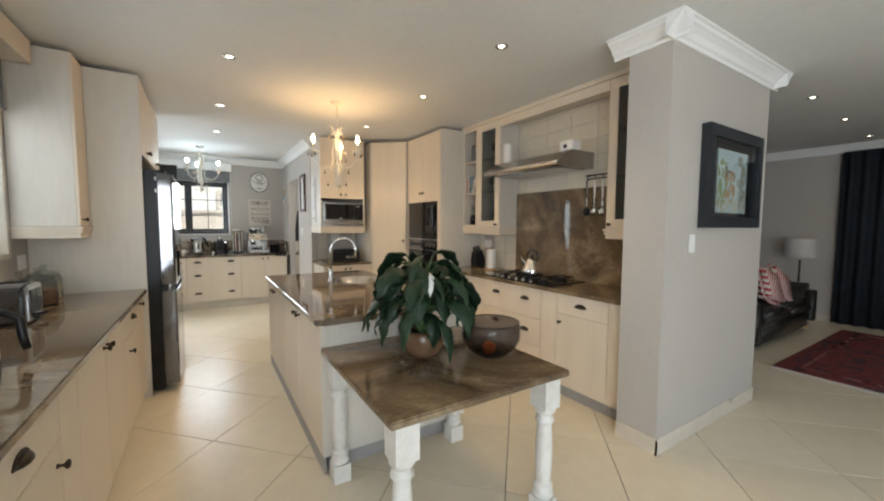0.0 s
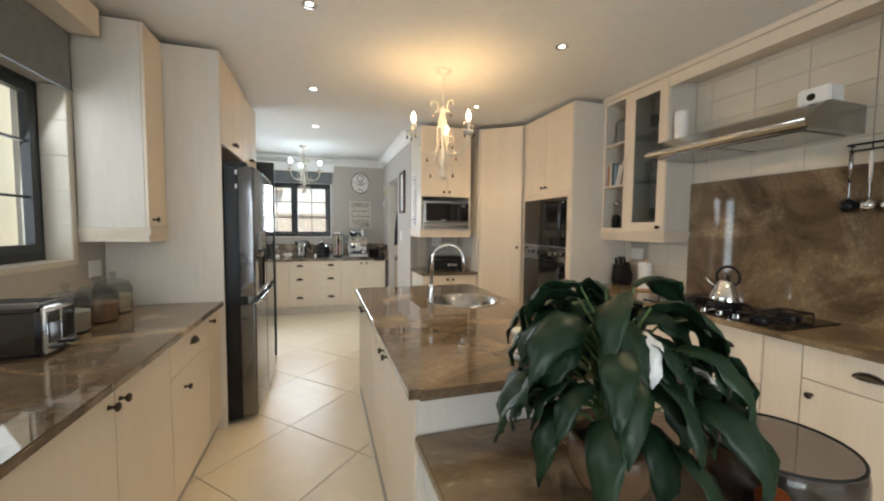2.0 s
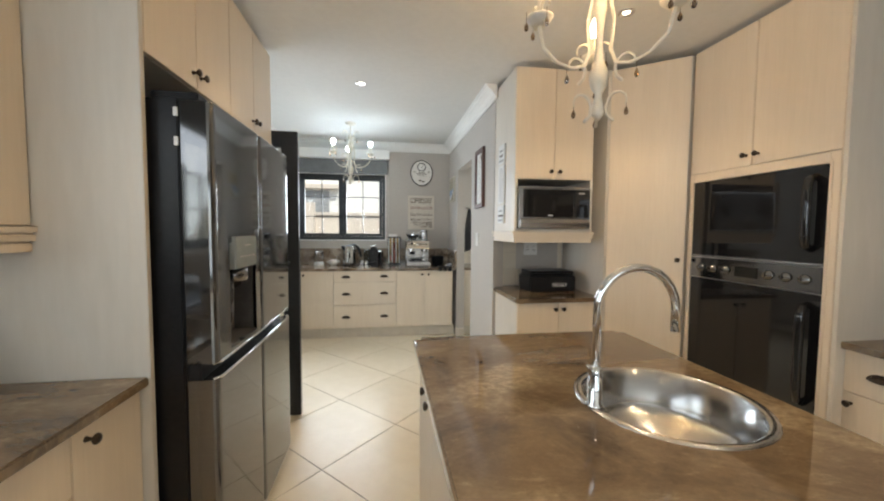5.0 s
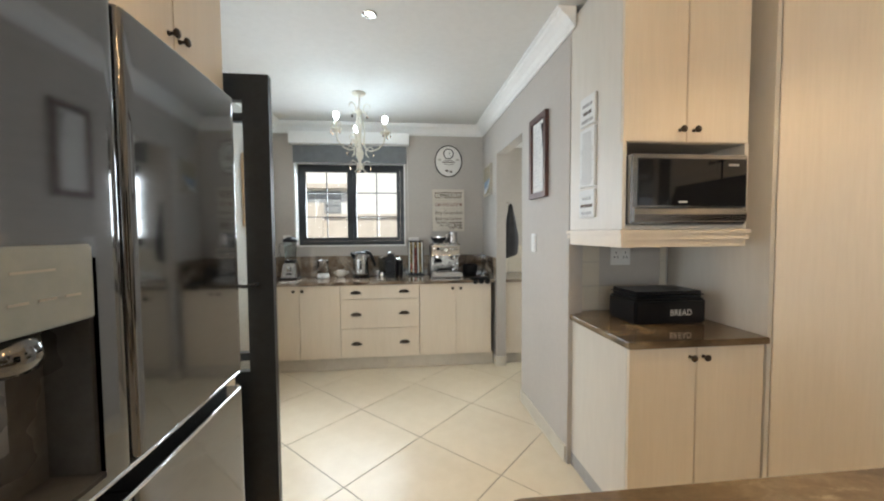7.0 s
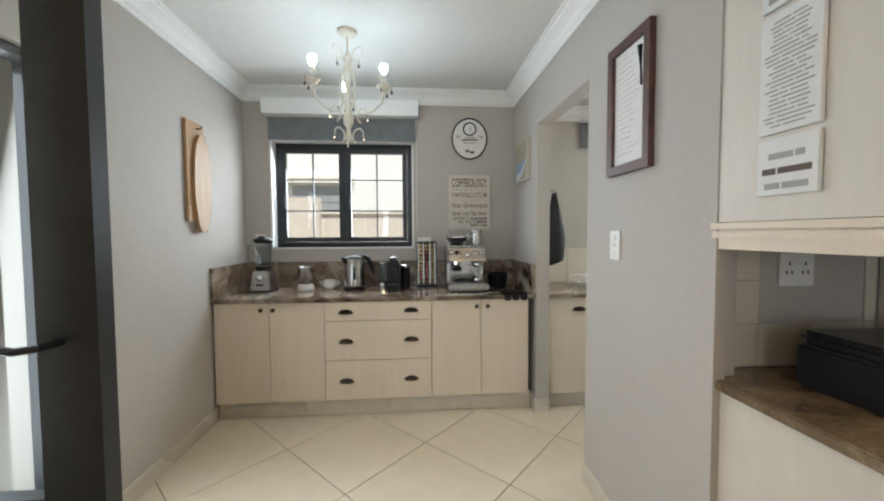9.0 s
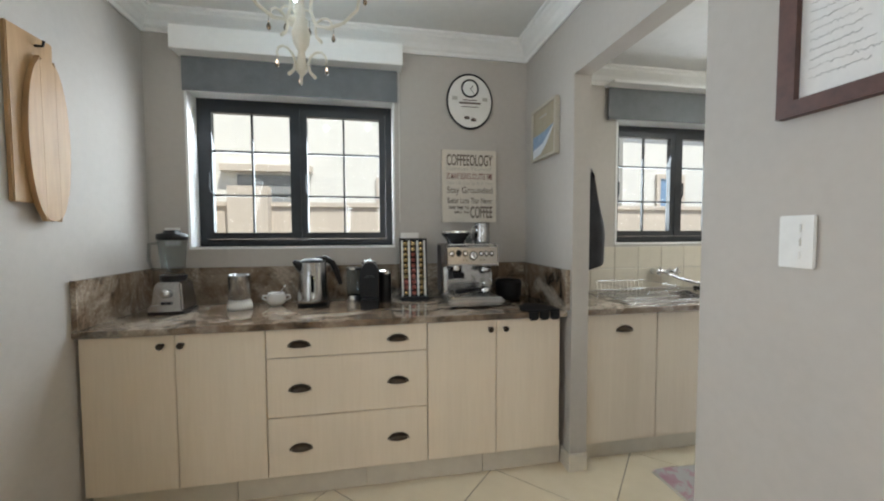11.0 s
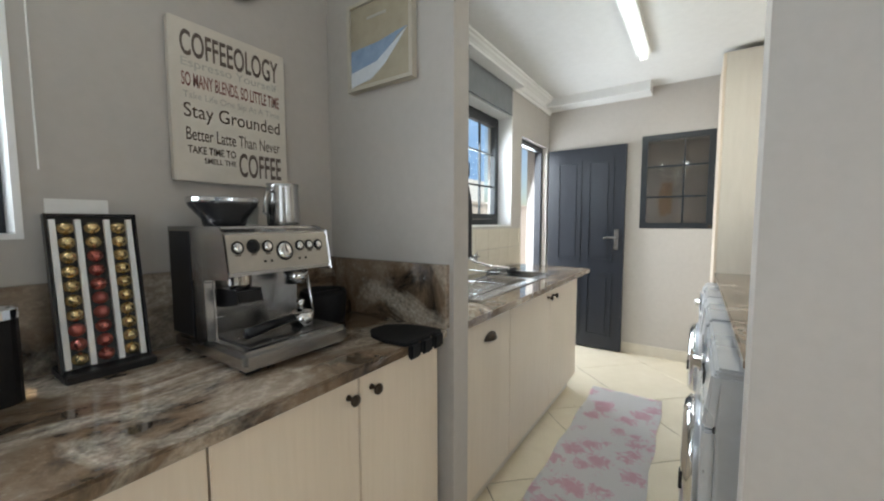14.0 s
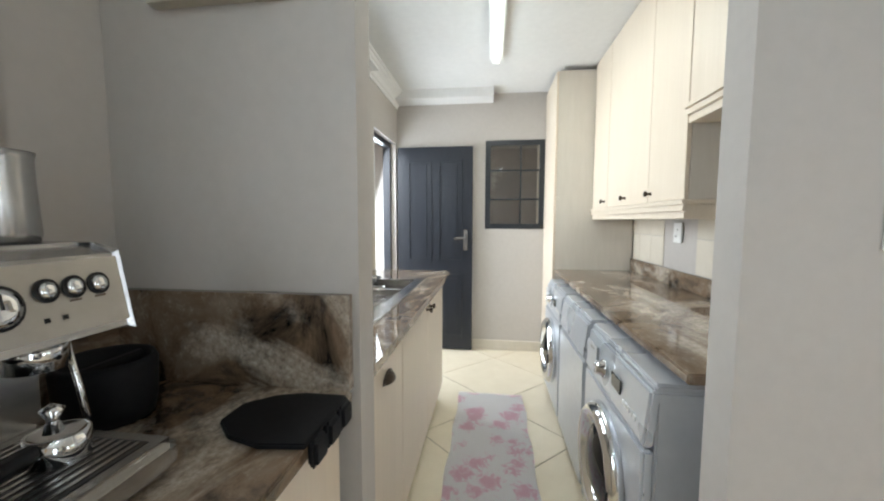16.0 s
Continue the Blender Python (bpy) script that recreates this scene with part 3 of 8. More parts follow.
left_unit(2.87, 2.645, [("door", 0, 0.225, 0.09, T, [])], "narrow cream base cabinet")
left_unit(2.645, 1.99, [("drawer", 0, 0.655, 0.70, T, [("cup", 0.32, 0.785)]), ("door", 0, 0.655, 0.09, 0.70, [("knob", 0.05, 0.62)])], "cream base cabinet with a drawer over a door")
left_unit(1.99, 1.55, [("door", 0, 0.44, 0.09, T, [("knob", 0.4, 0.82)])], "cream base cabinet at the end of the window counter")
single("worktop", box(-0.396, 0.268, 1.53, 4.738, 0.88, 0.912), MARBLE, "polished brown marble worktop under the kitchen window", "worktop", bevel=0.005)
housing = thing("fridge_housing", (-0.06, 5.2, 0), "cream panels that frame the fridge bay", "fridge surround")
part("side_panel", box(-0.398, 0.272, 4.74, 4.762, 0.0, 2.61), CREAM_IN_SHADED, housing, bevel=0.002)
part("infill_panel", box(-0.398, 0.285, 5.83, 6.16, 0.0, 1.995), CREAM, housing, bevel=0.002)
fo = Front(0.272, 6.17, 0, -1, -1)
cabinet("fridge_top_cabinet", fo, 1.405, 0.66, 2.0, 2.61, [("door", 0.0, 0.35, 2.0, 2.61, [("knob", 0.32, 2.06)]), ("door", 0.35, 0.70, 2.0, 2.61, [("knob", 0.38, 2.06)]), ("door", 0.70, 1.05, 2.0, 2.61, [("knob", 1.02, 2.06)]), ("door", 1.05, 1.405, 2.0, 2.61, [("knob", 1.085, 2.06)])], "cream cupboards above the fridge with bronze knobs")
fu = Front(-0.055, 4.738, 0, -1, -1)
uc = cabinet("wall_cabinet", fu, 0.26, 0.34, 1.42, 2.61, [("door", 0, 0.26, 1.42, 2.61, [("knob", 0.205, 1.47)])], "cream wall cabinet with a moulded lower edge beside the window")
moulding(fu, 0.0, 0.26, 0.34, 1.418, uc)

# island
ISL = thing("kitchen_island", (1.74, 4.08, 0), "cream kitchen island with panelled sides", "kitchen island")
fi = Front(1.222, 5.17, 0, -1)
part("body", box(1.242, 2.20, 3.005, 5.08, 0.1, 0.74), CREAM_IN_SHADED, ISL)
for x0, x1, y0, y1 in ((1.242, 1.27, 3.005, 5.08), (2.172, 2.20, 3.005, 5.08), (1.2705, 2.1715, 3.005, 4.0), (1.2705, 2.1715, 4.7, 5.08)):
    part("top_rail", box(x0, x1, y0, y1, 0.7405, T), CREAM_IN_SHADED, ISL)
part("plinth", box(1.262, 2.18, 3.02, 5.06, 0.0, 0.1), CABLE_GREY, ISL)
part("end_panel", box(1.224, 2.215, 2.985, 3.003, 0.1, T), CREAM_IN_SHADED, ISL, bevel=0.002)
part("skirting_strip", box(1.228, 1.24, 2.99, 5.075, 0.0, 0.095), CABLE_GREY, ISL, "grey metal skirting strip")
for u0, u1, hu in ((0.085, 0.52, 0.46), (0.52, 1.06, 0.58), (1.06, 1.565, 1.51), (1.565, 2.165, 1.61)):
    d = part("door", fi.box(u0 + 0.002, u1 - 0.002, -0.018, 0.0, 0.102, T - 0.002), CREAM, ISL, bevel=0.0022)
    knob(fi, hu, 0.82, d)
# worktop with a round hole for the bowl
SX, SY, SR = 1.895, 4.345, 0.24


def slab_with_hole(x0, x1, y0, y1, z0, z1, cx, cy, r, seg=40):
    bm = bmesh.new()
    rows = []
    for z in (z0, z1):
        inner, outer = [], []
        for i in range(seg):
            a = 2 * math.pi * i / seg
            c, s = math.cos(a), math.sin(a)
            inner.append(bm.verts.new((cx + r * c, cy + r * s, z)))
            k = min(((x1 - cx) / c if c > 0 else (x0 - cx) / c) if abs(c) > 1e-6 else 1e9, ((y1 - cy) / s if s > 0 else (y0 - cy) / s) if abs(s) > 1e-6 else 1e9)
            outer.append(bm.verts.new((cx + k * c, cy + k * s, z)))
        corners = {}
        for i in range(seg):
            j = (i + 1) % seg
            p, q = outer[i].co, outer[j].co
            face = [inner[i], outer[i]]
            if abs(p.x - q.x) > 1e-5 and abs(p.y - q.y) > 1e-5:
                cxx = p.x if abs(p.x - x0) < 1e-5 or abs(p.x - x1) < 1e-5 else q.x
                cyy = p.y if abs(p.y - y0) < 1e-5 or abs(p.y - y1) < 1e-5 else q.y
                v = bm.verts.new((cxx, cyy, z))
                corners[i] = v
                face.append(v)
            face += [outer[j], inner[j]]
            bm.faces.new(face if z == z1 else face[::-1])
        rows.append((inner, outer, corners))
    (ia, oa, ca), (ib, ob_, cb) = rows
    for i in range(seg):
        j = (i + 1) % seg
        bm.faces.new((ia[j], ia[i], ib[i], ib[j]))
        if i in ca:
            bm.faces.new((oa[i], ca[i], cb[i], ob_[i]))
            bm.faces.new((ca[i], oa[j], ob_[j], cb[i]))
        else:
            bm.faces.new((oa[i], oa[j], ob_[j], ob_[i]))
    return bm


def rounded_corners(bm, x0, x1, y0, y1, r=0.035):
    """Rounds the four upright corners of a slab, then its upper rim."""
    def corner(v):
        return min(abs(v.co.x - x0), abs(v.co.x - x1)) < 1e-4 and min(abs(v.co.y - y0), abs(v.co.y - y1)) < 1e-4
    bmesh.ops.bevel(bm, geom=[e for e in bm.edges if corner(e.verts[0]) and corner(e.verts[1])], offset=r, segments=5, affect="EDGES")
    bm.normal_update()
    top_z = max(v.co.z for v in bm.verts)
    rim = [e for e in bm.edges if all(abs(v.co.z - top_z) < 1e-5 for v in e.verts) and len(e.link_faces) == 2 and abs(e.link_faces[0].normal.z - e.link_faces[1].normal.z) > 0.5 and (e.verts[0].co.xy - Vector((SX, SY))).length > SR + 0.02]
    bmesh.ops.bevel(bm, geom=rim, offset=0.006, segments=2, affect="EDGES")
    return bm


single("worktop", rounded_corners(slab_with_hole(1.19, 2.245, 2.945, 5.095, 0.88, 0.912, SX, SY, SR), 1.19, 2.245, 2.945, 5.095), MARBLE, "polished brown marble island worktop with a round sink cut-out", "worktop")
sink = thing("round_sink", (SX, SY, 0.912), "round stainless steel sink bowl set in the island", "sink")
part("bowl", lathe([(SR + 0.022, 0.9125), (SR + 0.02, 0.917), (SR + 0.004, 0.9175), (SR - 0.006, 0.912), (SR - 0.012, 0.80), (SR - 0.035, 0.765), (0.03, 0.755), (0.028, 0.750), (0.0, 0.750)], (SX, SY, 0), 40, None, None, False), SINK_STEEL, sink, smooth=True)
part("drain", lathe([(0.0, 0.757), (0.026, 0.758), (0.03, 0.7565)], (SX, SY, 0), 20), CHROME, sink)
tap = thing("mixer_tap", (1.655, 4.33, 0.917), "chrome gooseneck mixer tap on the island", "tap")
part("base", lathe([(0.027, 0), (0.027, 0.006), (0.02, 0.012), (0.019, 0.10), (0.016, 0.115), (0.0, 0.118)], (1.655, 4.33, 0.917), 20), CHROME, tap, smooth=True)
neck = [(1.655, 4.33, 1.02), (1.655, 4.33, 1.20)] + [(1.655 + 0.115 - 0.115 * math.cos(radians(a)), 4.33 - 0.02 * a / 180, 1.20 + 0.115 * math.sin(radians(a))) for a in range(15, 181, 15)] + [(1.886, 4.31, 1.13)]
part("spout", tube(neck, 0.0125, 12), CHROME, tap, smooth=True)
part("lever", tube([(1.655, 4.33, 1.01), (1.625, 4.30, 1.02), (1.60, 4.275, 1.055)], [0.009, 0.007, 0.005], 8), CHROME, tap, smooth=True)

# marble table against the island
TAB = thing("marble_table", (1.68, 2.52, 0), "lower table with a brown marble top and turned white legs", "table")
part("tabletop", box(1.215, 2.155, 2.035, 2.983, 0.718, 0.75), MARBLE, TAB, bevel=0.006)
LEGW = surface("distressed_white_paint", (0.62, 0.60, 0.55), (0.80, 0.79, 0.75), 24, rough=0.55, bump=0.12)
for lx, ly in ((1.297, 2.115), (2.073, 2.115), (1.297, 2.91), (2.073, 2.91)):
    bm = box(lx - 0.05, lx + 0.05, ly - 0.05, ly + 0.05, 0.56, 0.717)
    lathe([(0.047, 0.56), (0.052, 0.545), (0.04, 0.53), (0.032, 0.52), (0.046, 0.50), (0.046, 0.49), (0.034, 0.48), (0.038, 0.42), (0.042, 0.34), (0.039, 0.24), (0.034, 0.18), (0.046, 0.168), (0.046, 0.155), (0.035, 0.148), (0.048, 0.132), (0.05, 0.115), (0.038, 0.1)], (lx, ly, 0), 20, bm)
    box(lx - 0.047, lx + 0.047, ly - 0.047, ly + 0.047, 0.0, 0.1, bm)
    part("leg", bm, LEGW, TAB, smooth=False)

# hob counter
def right_unit(y0, y1, fronts, label, name="base_cabinet"):
    f = Front(3.19, y0, 0, 1, -1)
    cabinet(name, f, y1 - y0, 0.565, 0.1, T, fronts, label, group="hob counter units", plinth=0.04)


right_unit(4.49, 4.797, [("drawer", 0, 0.307, 0.68, T, [("cup", 0.153, 0.765)]), ("door", 0, 0.307, 0.1, 0.68, [("knob", 0.26, 0.63)])], "narrow cream base cabinet beside the oven tower")
right_unit(4.0, 4.49, [("drawer", 0, 0.49, 0.70, T, [("cup", 0.24, 0.775)]), ("drawer", 0, 0.49, 0.40, 0.70, [("cup", 0.24, 0.56)]), ("drawer", 0, 0.49, 0.1, 0.40, [("cup", 0.24, 0.25)])], "cream unit of three drawers", "drawer_cabinet")
right_unit(3.19, 4.0, [("drawer", 0, 0.81, 0.60, T, [("cup", 0.2, 0.76), ("cup", 0.61, 0.76)]), ("drawer", 0, 0.81, 0.35, 0.60, [("cup", 0.2, 0.47), ("cup", 0.61, 0.47)]), ("drawer", 0, 0.81, 0.1, 0.35, [("cup", 0.2, 0.22), ("cup", 0.61, 0.22)])], "cream unit of wide drawers under the hob", "drawer_cabinet")
right_unit(3.015, 3.19, [("filler", 0, 0.175, 0.1, T, [])], "cream filler panel between the hob units", "filler_panel")
right_unit(2.53, 3.015, [("drawer", 0, 0.485, 0.71, T, [("cup", 0.245, 0.785)]), ("door", 0, 0.485, 0.1, 0.71, [("knob", 0.44, 0.64)])], "cream base cabinet with a drawer over a door")
right_unit(2.36, 2.53, [("filler", 0, 0.17, 0.1, T, [])], "cream filler panel against the pier", "filler_panel")
single("worktop", box(3.16, 3.755, 2.353, 4.798, 0.88, 0.912), MARBLE, "polished brown marble worktop with the hob", "worktop", bevel=0.004)
setting("trim_splashback", box(3.737, 3.757, 2.353, 4.10, 0.9135, 1.80), MARBLE, "tall brown marble splashback behind the hob", "splashback")
WALLTILE = surface("glazed_cream_wall_tile", (0.62, 0.565, 0.465), (0.70, 0.645, 0.545), 14, rough=0.22, spread=0.08, bump=0.03, by_object=0.1)
tiles = tagged(new("wall_tiling_hob"), "glazed cream wall tiles above and beside the splashback", "wall tiles", kind="structure")
ORIGIN[tiles.name] = Vector((0, 0, 0))


def tile_field(parent, face, a0, a1, z0, z1, at, size=(0.2, 0.2), skip=None):
    """Single wall tiles with open joints; face is the axis across the wall and its sign."""
    cache = {}
    na, nz = math.ceil((a1 - a0) / size[0] - 1e-6), math.ceil((z1 - z0) / size[1] - 1e-6)
    for i in range(na):
        for j in range(nz):
            p, q = a0 + i * size[0], min(a0 + (i + 1) * size[0], a1)
            lo, hi = z0 + j * size[1], min(z0 + (j + 1) * size[1], z1)
            if q - p < 0.02 or hi - lo < 0.02 or (skip and skip(p, q, lo, hi)):
                continue
            key = (round(q - p, 4), round(hi - lo, 4))
            if key not in cache:
                w, h, t = q - p - 0.002, hi - lo - 0.002, 0.004
                bm = bmesh.new()
                e = 0.0015
                lo_ = [bm.verts.new((u, 0, v)) for u, v in ((0.001, 0.001), (w, 0.001), (w, h), (0.001, h))]
                md = [bm.verts.new((u, t - e, v)) for u, v in ((0.001, 0.001), (w, 0.001), (w, h), (0.001, h))]
                hi_ = [bm.verts.new((u, t, v)) for u, v in ((0.001 + e, 0.001 + e), (w - e, 0.001 + e), (w - e, h - e), (0.001 + e, h - e))]
                for ra, rb in ((lo_, md), (md, hi_)):
                    for k in range(4):
                        bm.faces.new((ra[k], ra[(k + 1) % 4], rb[(k + 1) % 4], rb[k]))
                bm.faces.new(hi_)
                bmesh.ops.recalc_face_normals(bm, faces=bm.faces)
                cache[key] = bpy.data.meshes.new("tile")
                bm.to_mesh(cache[key])
                bm.free()
                cache[key].materials.append(WALLTILE)
            ob = new("tile", cache[key])
            ob.parent = parent
            if face == "-x":
                ob.matrix_basis = Matrix(((0, -1, 0, at), (1, 0, 0, p), (0, 0, 1, lo), (0, 0, 0, 1)))
            elif face == "-y":
                ob.matrix_basis = Matrix(((1, 0, 0, p), (0, -1, 0, at), (0, 0, 1, lo), (0, 0, 0, 1)))
            elif face == "+y":
                ob.matrix_basis = Matrix(((1, 0, 0, p), (0, 1, 0, at), (0, 0, 1, lo), (0, 0, 0, 1)))
            else:
                ob.matrix_basis = Matrix(((0, 1, 0, at), (1, 0, 0, p), (0, 0, 1, lo), (0, 0, 0, 1)))


# open shelf and glass cabinets over the counter


def shelf_box(name, y0, y1, label, glazed, open_):
    f = Front(3.47, y0, 0, 1, -1)
    base = thing(name, (3.61, (y0 + y1) / 2, 1.42), label, "wall cabinet", "hob wall cabinets")
    x0, x1 = 3.488, 3.755
    part("side_panel", box(x0, x1, y0, y0 + 0.018, 1.42, 2.61), CREAM_IN_SHADED, base)
    part("side_panel", box(x0, x1, y1 - 0.018, y1, 1.42, 2.61), CREAM_IN_SHADED, base)
    part("bottom", box(x0, x1, y0 + 0.018, y1 - 0.018, 1.42, 1.438), CREAM_IN_SHADED, base)
    part("top", box(x0, x1, y0 + 0.018, y1 - 0.018, 2.592, 2.61), CREAM_IN_SHADED, base)
    part("back", box(x1 - 0.008, x1, y0 + 0.018, y1 - 0.018, 1.438, 2.592), CREAM_IN_SHADED, base)
    if glazed and open_:
        part("divider", box(x0, x1, glazed[1], glazed[1] + 0.018, 1.438, 2.592), CREAM_IN_SHADED, base)
    for z in (1.82, 2.2):
        if open_:
            part("shelf", box(3.478, 3.745, open_[0] + 0.019, open_[1] - 0.019, z, z + 0.02), CREAM, base)
        if glazed:
            part("glass_shelf", box(3.50, 3.745, glazed[0] + 0.02, glazed[1] - 0.002, z + 0.02, z + 0.026), PANE, base)
    if open_:
        bm = frame_bars(open_[0] - y0, open_[1] - y0, 1.42, 2.61, 0.03, None, -0.018, 0.0)
        part("face_frame", placed(bm, f.m), CREAM, base)
    if glazed:
        a, b = glazed[0] - y0, glazed[1] - y0
        door_ = part("door", placed(frame_bars(a + 0.002, b - 0.002, 1.422, 2.608, 0.075, None, -0.018, 0.0), f.m), CREAM, base)
        part("pane", placed(box(a + 0.07, b - 0.07, -0.011, -0.007, 1.49, 2.54), f.m), DIM_PANE, door_)
        knob(f, (a + 0.04) if open_ else (b - 0.04), 1.455, door_)
    moulding(f, 0.0, y1 - y0, 0.27, 1.418, base)
    return base


shelf_box("wall_cabinet", 4.10, 4.80, "cream wall cabinet, half open shelves and half smoked glass door", (4.10, 4.50), (4.50, 4.80))
shelf_box("wall_cabinet", 2.353, 2.77, "cream wall cabinet with a smoked glass door", (2.353, 2.77), None)
fas = box(3.47, 3.488, 2.772, 4.098, 2.53, 2.61)
box(3.488, 3.755, 2.772, 4.098, 2.59, 2.61, fas)
single("fascia_board", fas, CREAM, "cream fascia board that joins the wall cabinets over the hood", "fascia")
single("top_trim", box(3.455, 3.50, 2.353, 4.80, 2.612, CEIL - 0.001), CREAM, "cream scribe strip between cabinets and ceiling", "trim")

# cooker hood
hood = thing("cooker_hood", (3.5, 3.43, 1.93), "wide brushed steel cooker hood under the niche", "cooker hood")
prof = [(3.755, 1.967), (3.29, 1.963), (3.266, 1.968), (3.254, 1.982), (3.256, 1.998), (3.268, 2.012), (3.33, 2.055), (3.39, 2.095), (3.425, 2.112), (3.46, 2.119), (3.755, 2.119)]
bm = bmesh.new()
ra = [bm.verts.new((x, 3.105, z)) for x, z in prof]
rb = [bm.verts.new((x, 4.095, z)) for x, z in prof]
for i in range(len(prof)):
    j = (i + 1) % len(prof)
    bm.faces.new((ra[i], ra[j], rb[j], rb[i]))
bm.faces.new(ra)
bm.faces.new(rb[::-1])
part("canopy", bm, STEEL, hood)
for y0, y1 in ((3.16, 3.595), (3.61, 4.045)):
    part("grease_filter", box(3.34, 3.70, y0, y1, 1.958, 1.966), STEEL, hood, bevel=0.002)
part("lip_strip", tube([(3.262, 3.107, 2.002), (3.262, 4.093, 2.002)], 0.008, 8), CHROME, hood, "polished front lip", smooth=True)
part("button_panel", box(3.30, 3.325, 3.13, 3.24, 1.9605, 1.9635), BLACK, hood)

# oven tower and corner pantry
ft = Front(3.13, 4.80, 0, 1, -1)
tower = cabinet("oven_tower", ft, 0.87, 0.62, 0.1, 2.61, [("door", 0, 0.435, 1.80, 2.61, [("knob", 0.40, 1.86)]), ("door", 0.435, 0.87, 1.80, 2.61, [("knob", 0.47, 1.86)]), ("drawer", 0, 0.87, 0.1, 0.44, [])], "tall cream oven tower with two upper doors", "oven tower", plinth=0.03)
part("side_panel", box(3.132, 3.755, 4.781, 4.799, 0.0, 2.61), CREAM_IN_SHADED, tower)
for u0, u1, z0, z1 in ((0.002, 0.042, 0.442, 1.798), (0.828, 0.868, 0.442, 1.798)):
    part("stile", ft.box(u0, u1, -0.018, 0.002, z0, z1), CREAM, tower, bevel=0.002)
for z0, z1 in ((0.442, 0.482), (1.745, 1.798)):
    part("rail", ft.box(0.0425, 0.8275, -0.018, 0.002, z0, z1), CREAM, tower, bevel=0.002)
for u0, u1, z0, z1 in ((0.030, 0.042, 0.47, 1.757), (0.828, 0.840, 0.47, 1.757), (0.0425, 0.8275, 1.745, 1.757), (0.0425, 0.8275, 0.470, 0.482)):
    part("moulding", ft.box(u0, u1, 0.0021, 0.012, z0, z1), CREAM, tower, bevel=0.003)
oven = thing("double_oven", (3.12, 5.235, 0.49), "built-in double oven with black glass doors and a steel control strip", "oven")
for z0, z1 in ((0.486, 1.115), (1.255, 1.742)):
    d = part("oven_door", ft.box(0.045, 0.825, -0.015, 0.006, z0, z1), BLACK_GLASS, oven, bevel=0.003)
    lo, hi = z0 + 0.08, z1 - 0.05
    part("handle", placed(tube([(0.10, 0.005, lo), (0.10, 0.045, lo + 0.02), (0.10, 0.052, lo + 0.07), (0.10, 0.052, hi - 0.07), (0.10, 0.045, hi - 0.02), (0.10, 0.005, hi)], [0.016, 0.018, 0.020, 0.020, 0.018, 0.016], 12), ft.m), BLACK_GLASS, d, "black bow handle", smooth=True)
    part("trim_strip", ft.box(0.045, 0.825, 0.006, 0.009, z0 + 0.004, z0 + 0.012), STEEL, d)
part("control_panel", ft.box(0.045, 0.825, -0.015, 0.008, 1.12, 1.25), DARK_STEEL, oven, bevel=0.003)
part("display", ft.box(0.36, 0.50, 0.008, 0.0095, 1.155, 1.215), BLACK_GLASS, oven)
for u in (0.12, 0.21, 0.30, 0.56, 0.65, 0.74):
    m = ft.m @ Matrix.Translation((u, 0.008, 1.185)) @ Matrix.Rotation(radians(-90), 4, "X")
    ring_ = part("dial", lathe([(0.026, 0), (0.026, 0.004), (0.020, 0.006), (0.018, 0.022), (0.0, 0.023)], (0, 0, 0), 18, None, m), DARK_STEEL, oven, smooth=True)
    part("pointer", ft.box(u - 0.003, u + 0.003, 0.0305, 0.033, 1.175, 1.201), BLACK, ring_)

pantry = thing("corner_pantry", (2.95, 5.9, 0), "tall cream diagonal corner pantry cupboard with one door", "pantry")
part("body", prism([(2.72, 6.02), (3.13, 5.69), (3.755, 5.69), (3.755, 6.645), (2.72, 6.645)], 0.0, 2.61), CREAM_IN_SHADED, pantry)
dx, dy = 3.125 - 2.725, 5.672 - 6.0
fp = Front(2.722, 6.0, dx, dy)
fp.m = Matrix(((dx / math.hypot(dx, dy), dy / math.hypot(dx, dy), 0, 2.722), (dy / math.hypot(dx, dy), -dx / math.hypot(dx, dy), 0, 6.0), (0, 0, 1, 0), (0, 0, 0, 1)))
W = math.hypot(dx, dy)
pd = part("door", fp.box(0.012, W - 0.012, -0.006, 0.016, 0.1, 2.60), CREAM, pantry, bevel=0.0025)
fk = Front(0, 0, 1, 0)
fk.m = fp.m @ Matrix.Translation((0, 0.016, 0))
knob(fk, W - 0.05, 1.22, pd)
part("side_frame", box(2.70, 2.722, 5.985, 6.645, 0.0, 2.61), CREAM_IN_SHADED, pantry)

# bread nook
fb = Front(2.025, 5.99, 1, 0)
cabinet("base_cabinet", fb, 0.67, 0.64, 0.08, T, [("door", 0, 0.327, 0.08, T, [("knob", 0.295, 0.83)]), ("door", 0.327, 0.67, 0.08, T, [("knob", 0.36, 0.83)])], "cream base cabinet with two doors in the bread nook", plinth=0.035)
single("worktop", box(2.008, 2.698, 5.964, 6.645, 0.88, 0.912), MARBLE, "small brown marble worktop in the bread nook", "worktop", bevel=0.005)
fm = Front(2.005, 6.03, 1, 0)
mwc = cabinet("wall_cabinet", fm, 0.615, 0.535, 1.80, 2.61, [("door", 0, 0.305, 1.80, 2.61, [("knob", 0.272, 1.855)]), ("door", 0.305, 0.615, 1.80, 2.61, [("knob", 0.34, 1.855)])], "cream wall cabinet with two doors above the microwave")
part("side_panel", box(2.005, 2.023, 6.03, 6.565, 1.41, 1.80), CREAM_IN_SHADED, mwc)
part("side_panel", box(2.602, 2.62, 6.03, 6.565, 1.41, 1.80), CREAM_IN_SHADED, mwc)
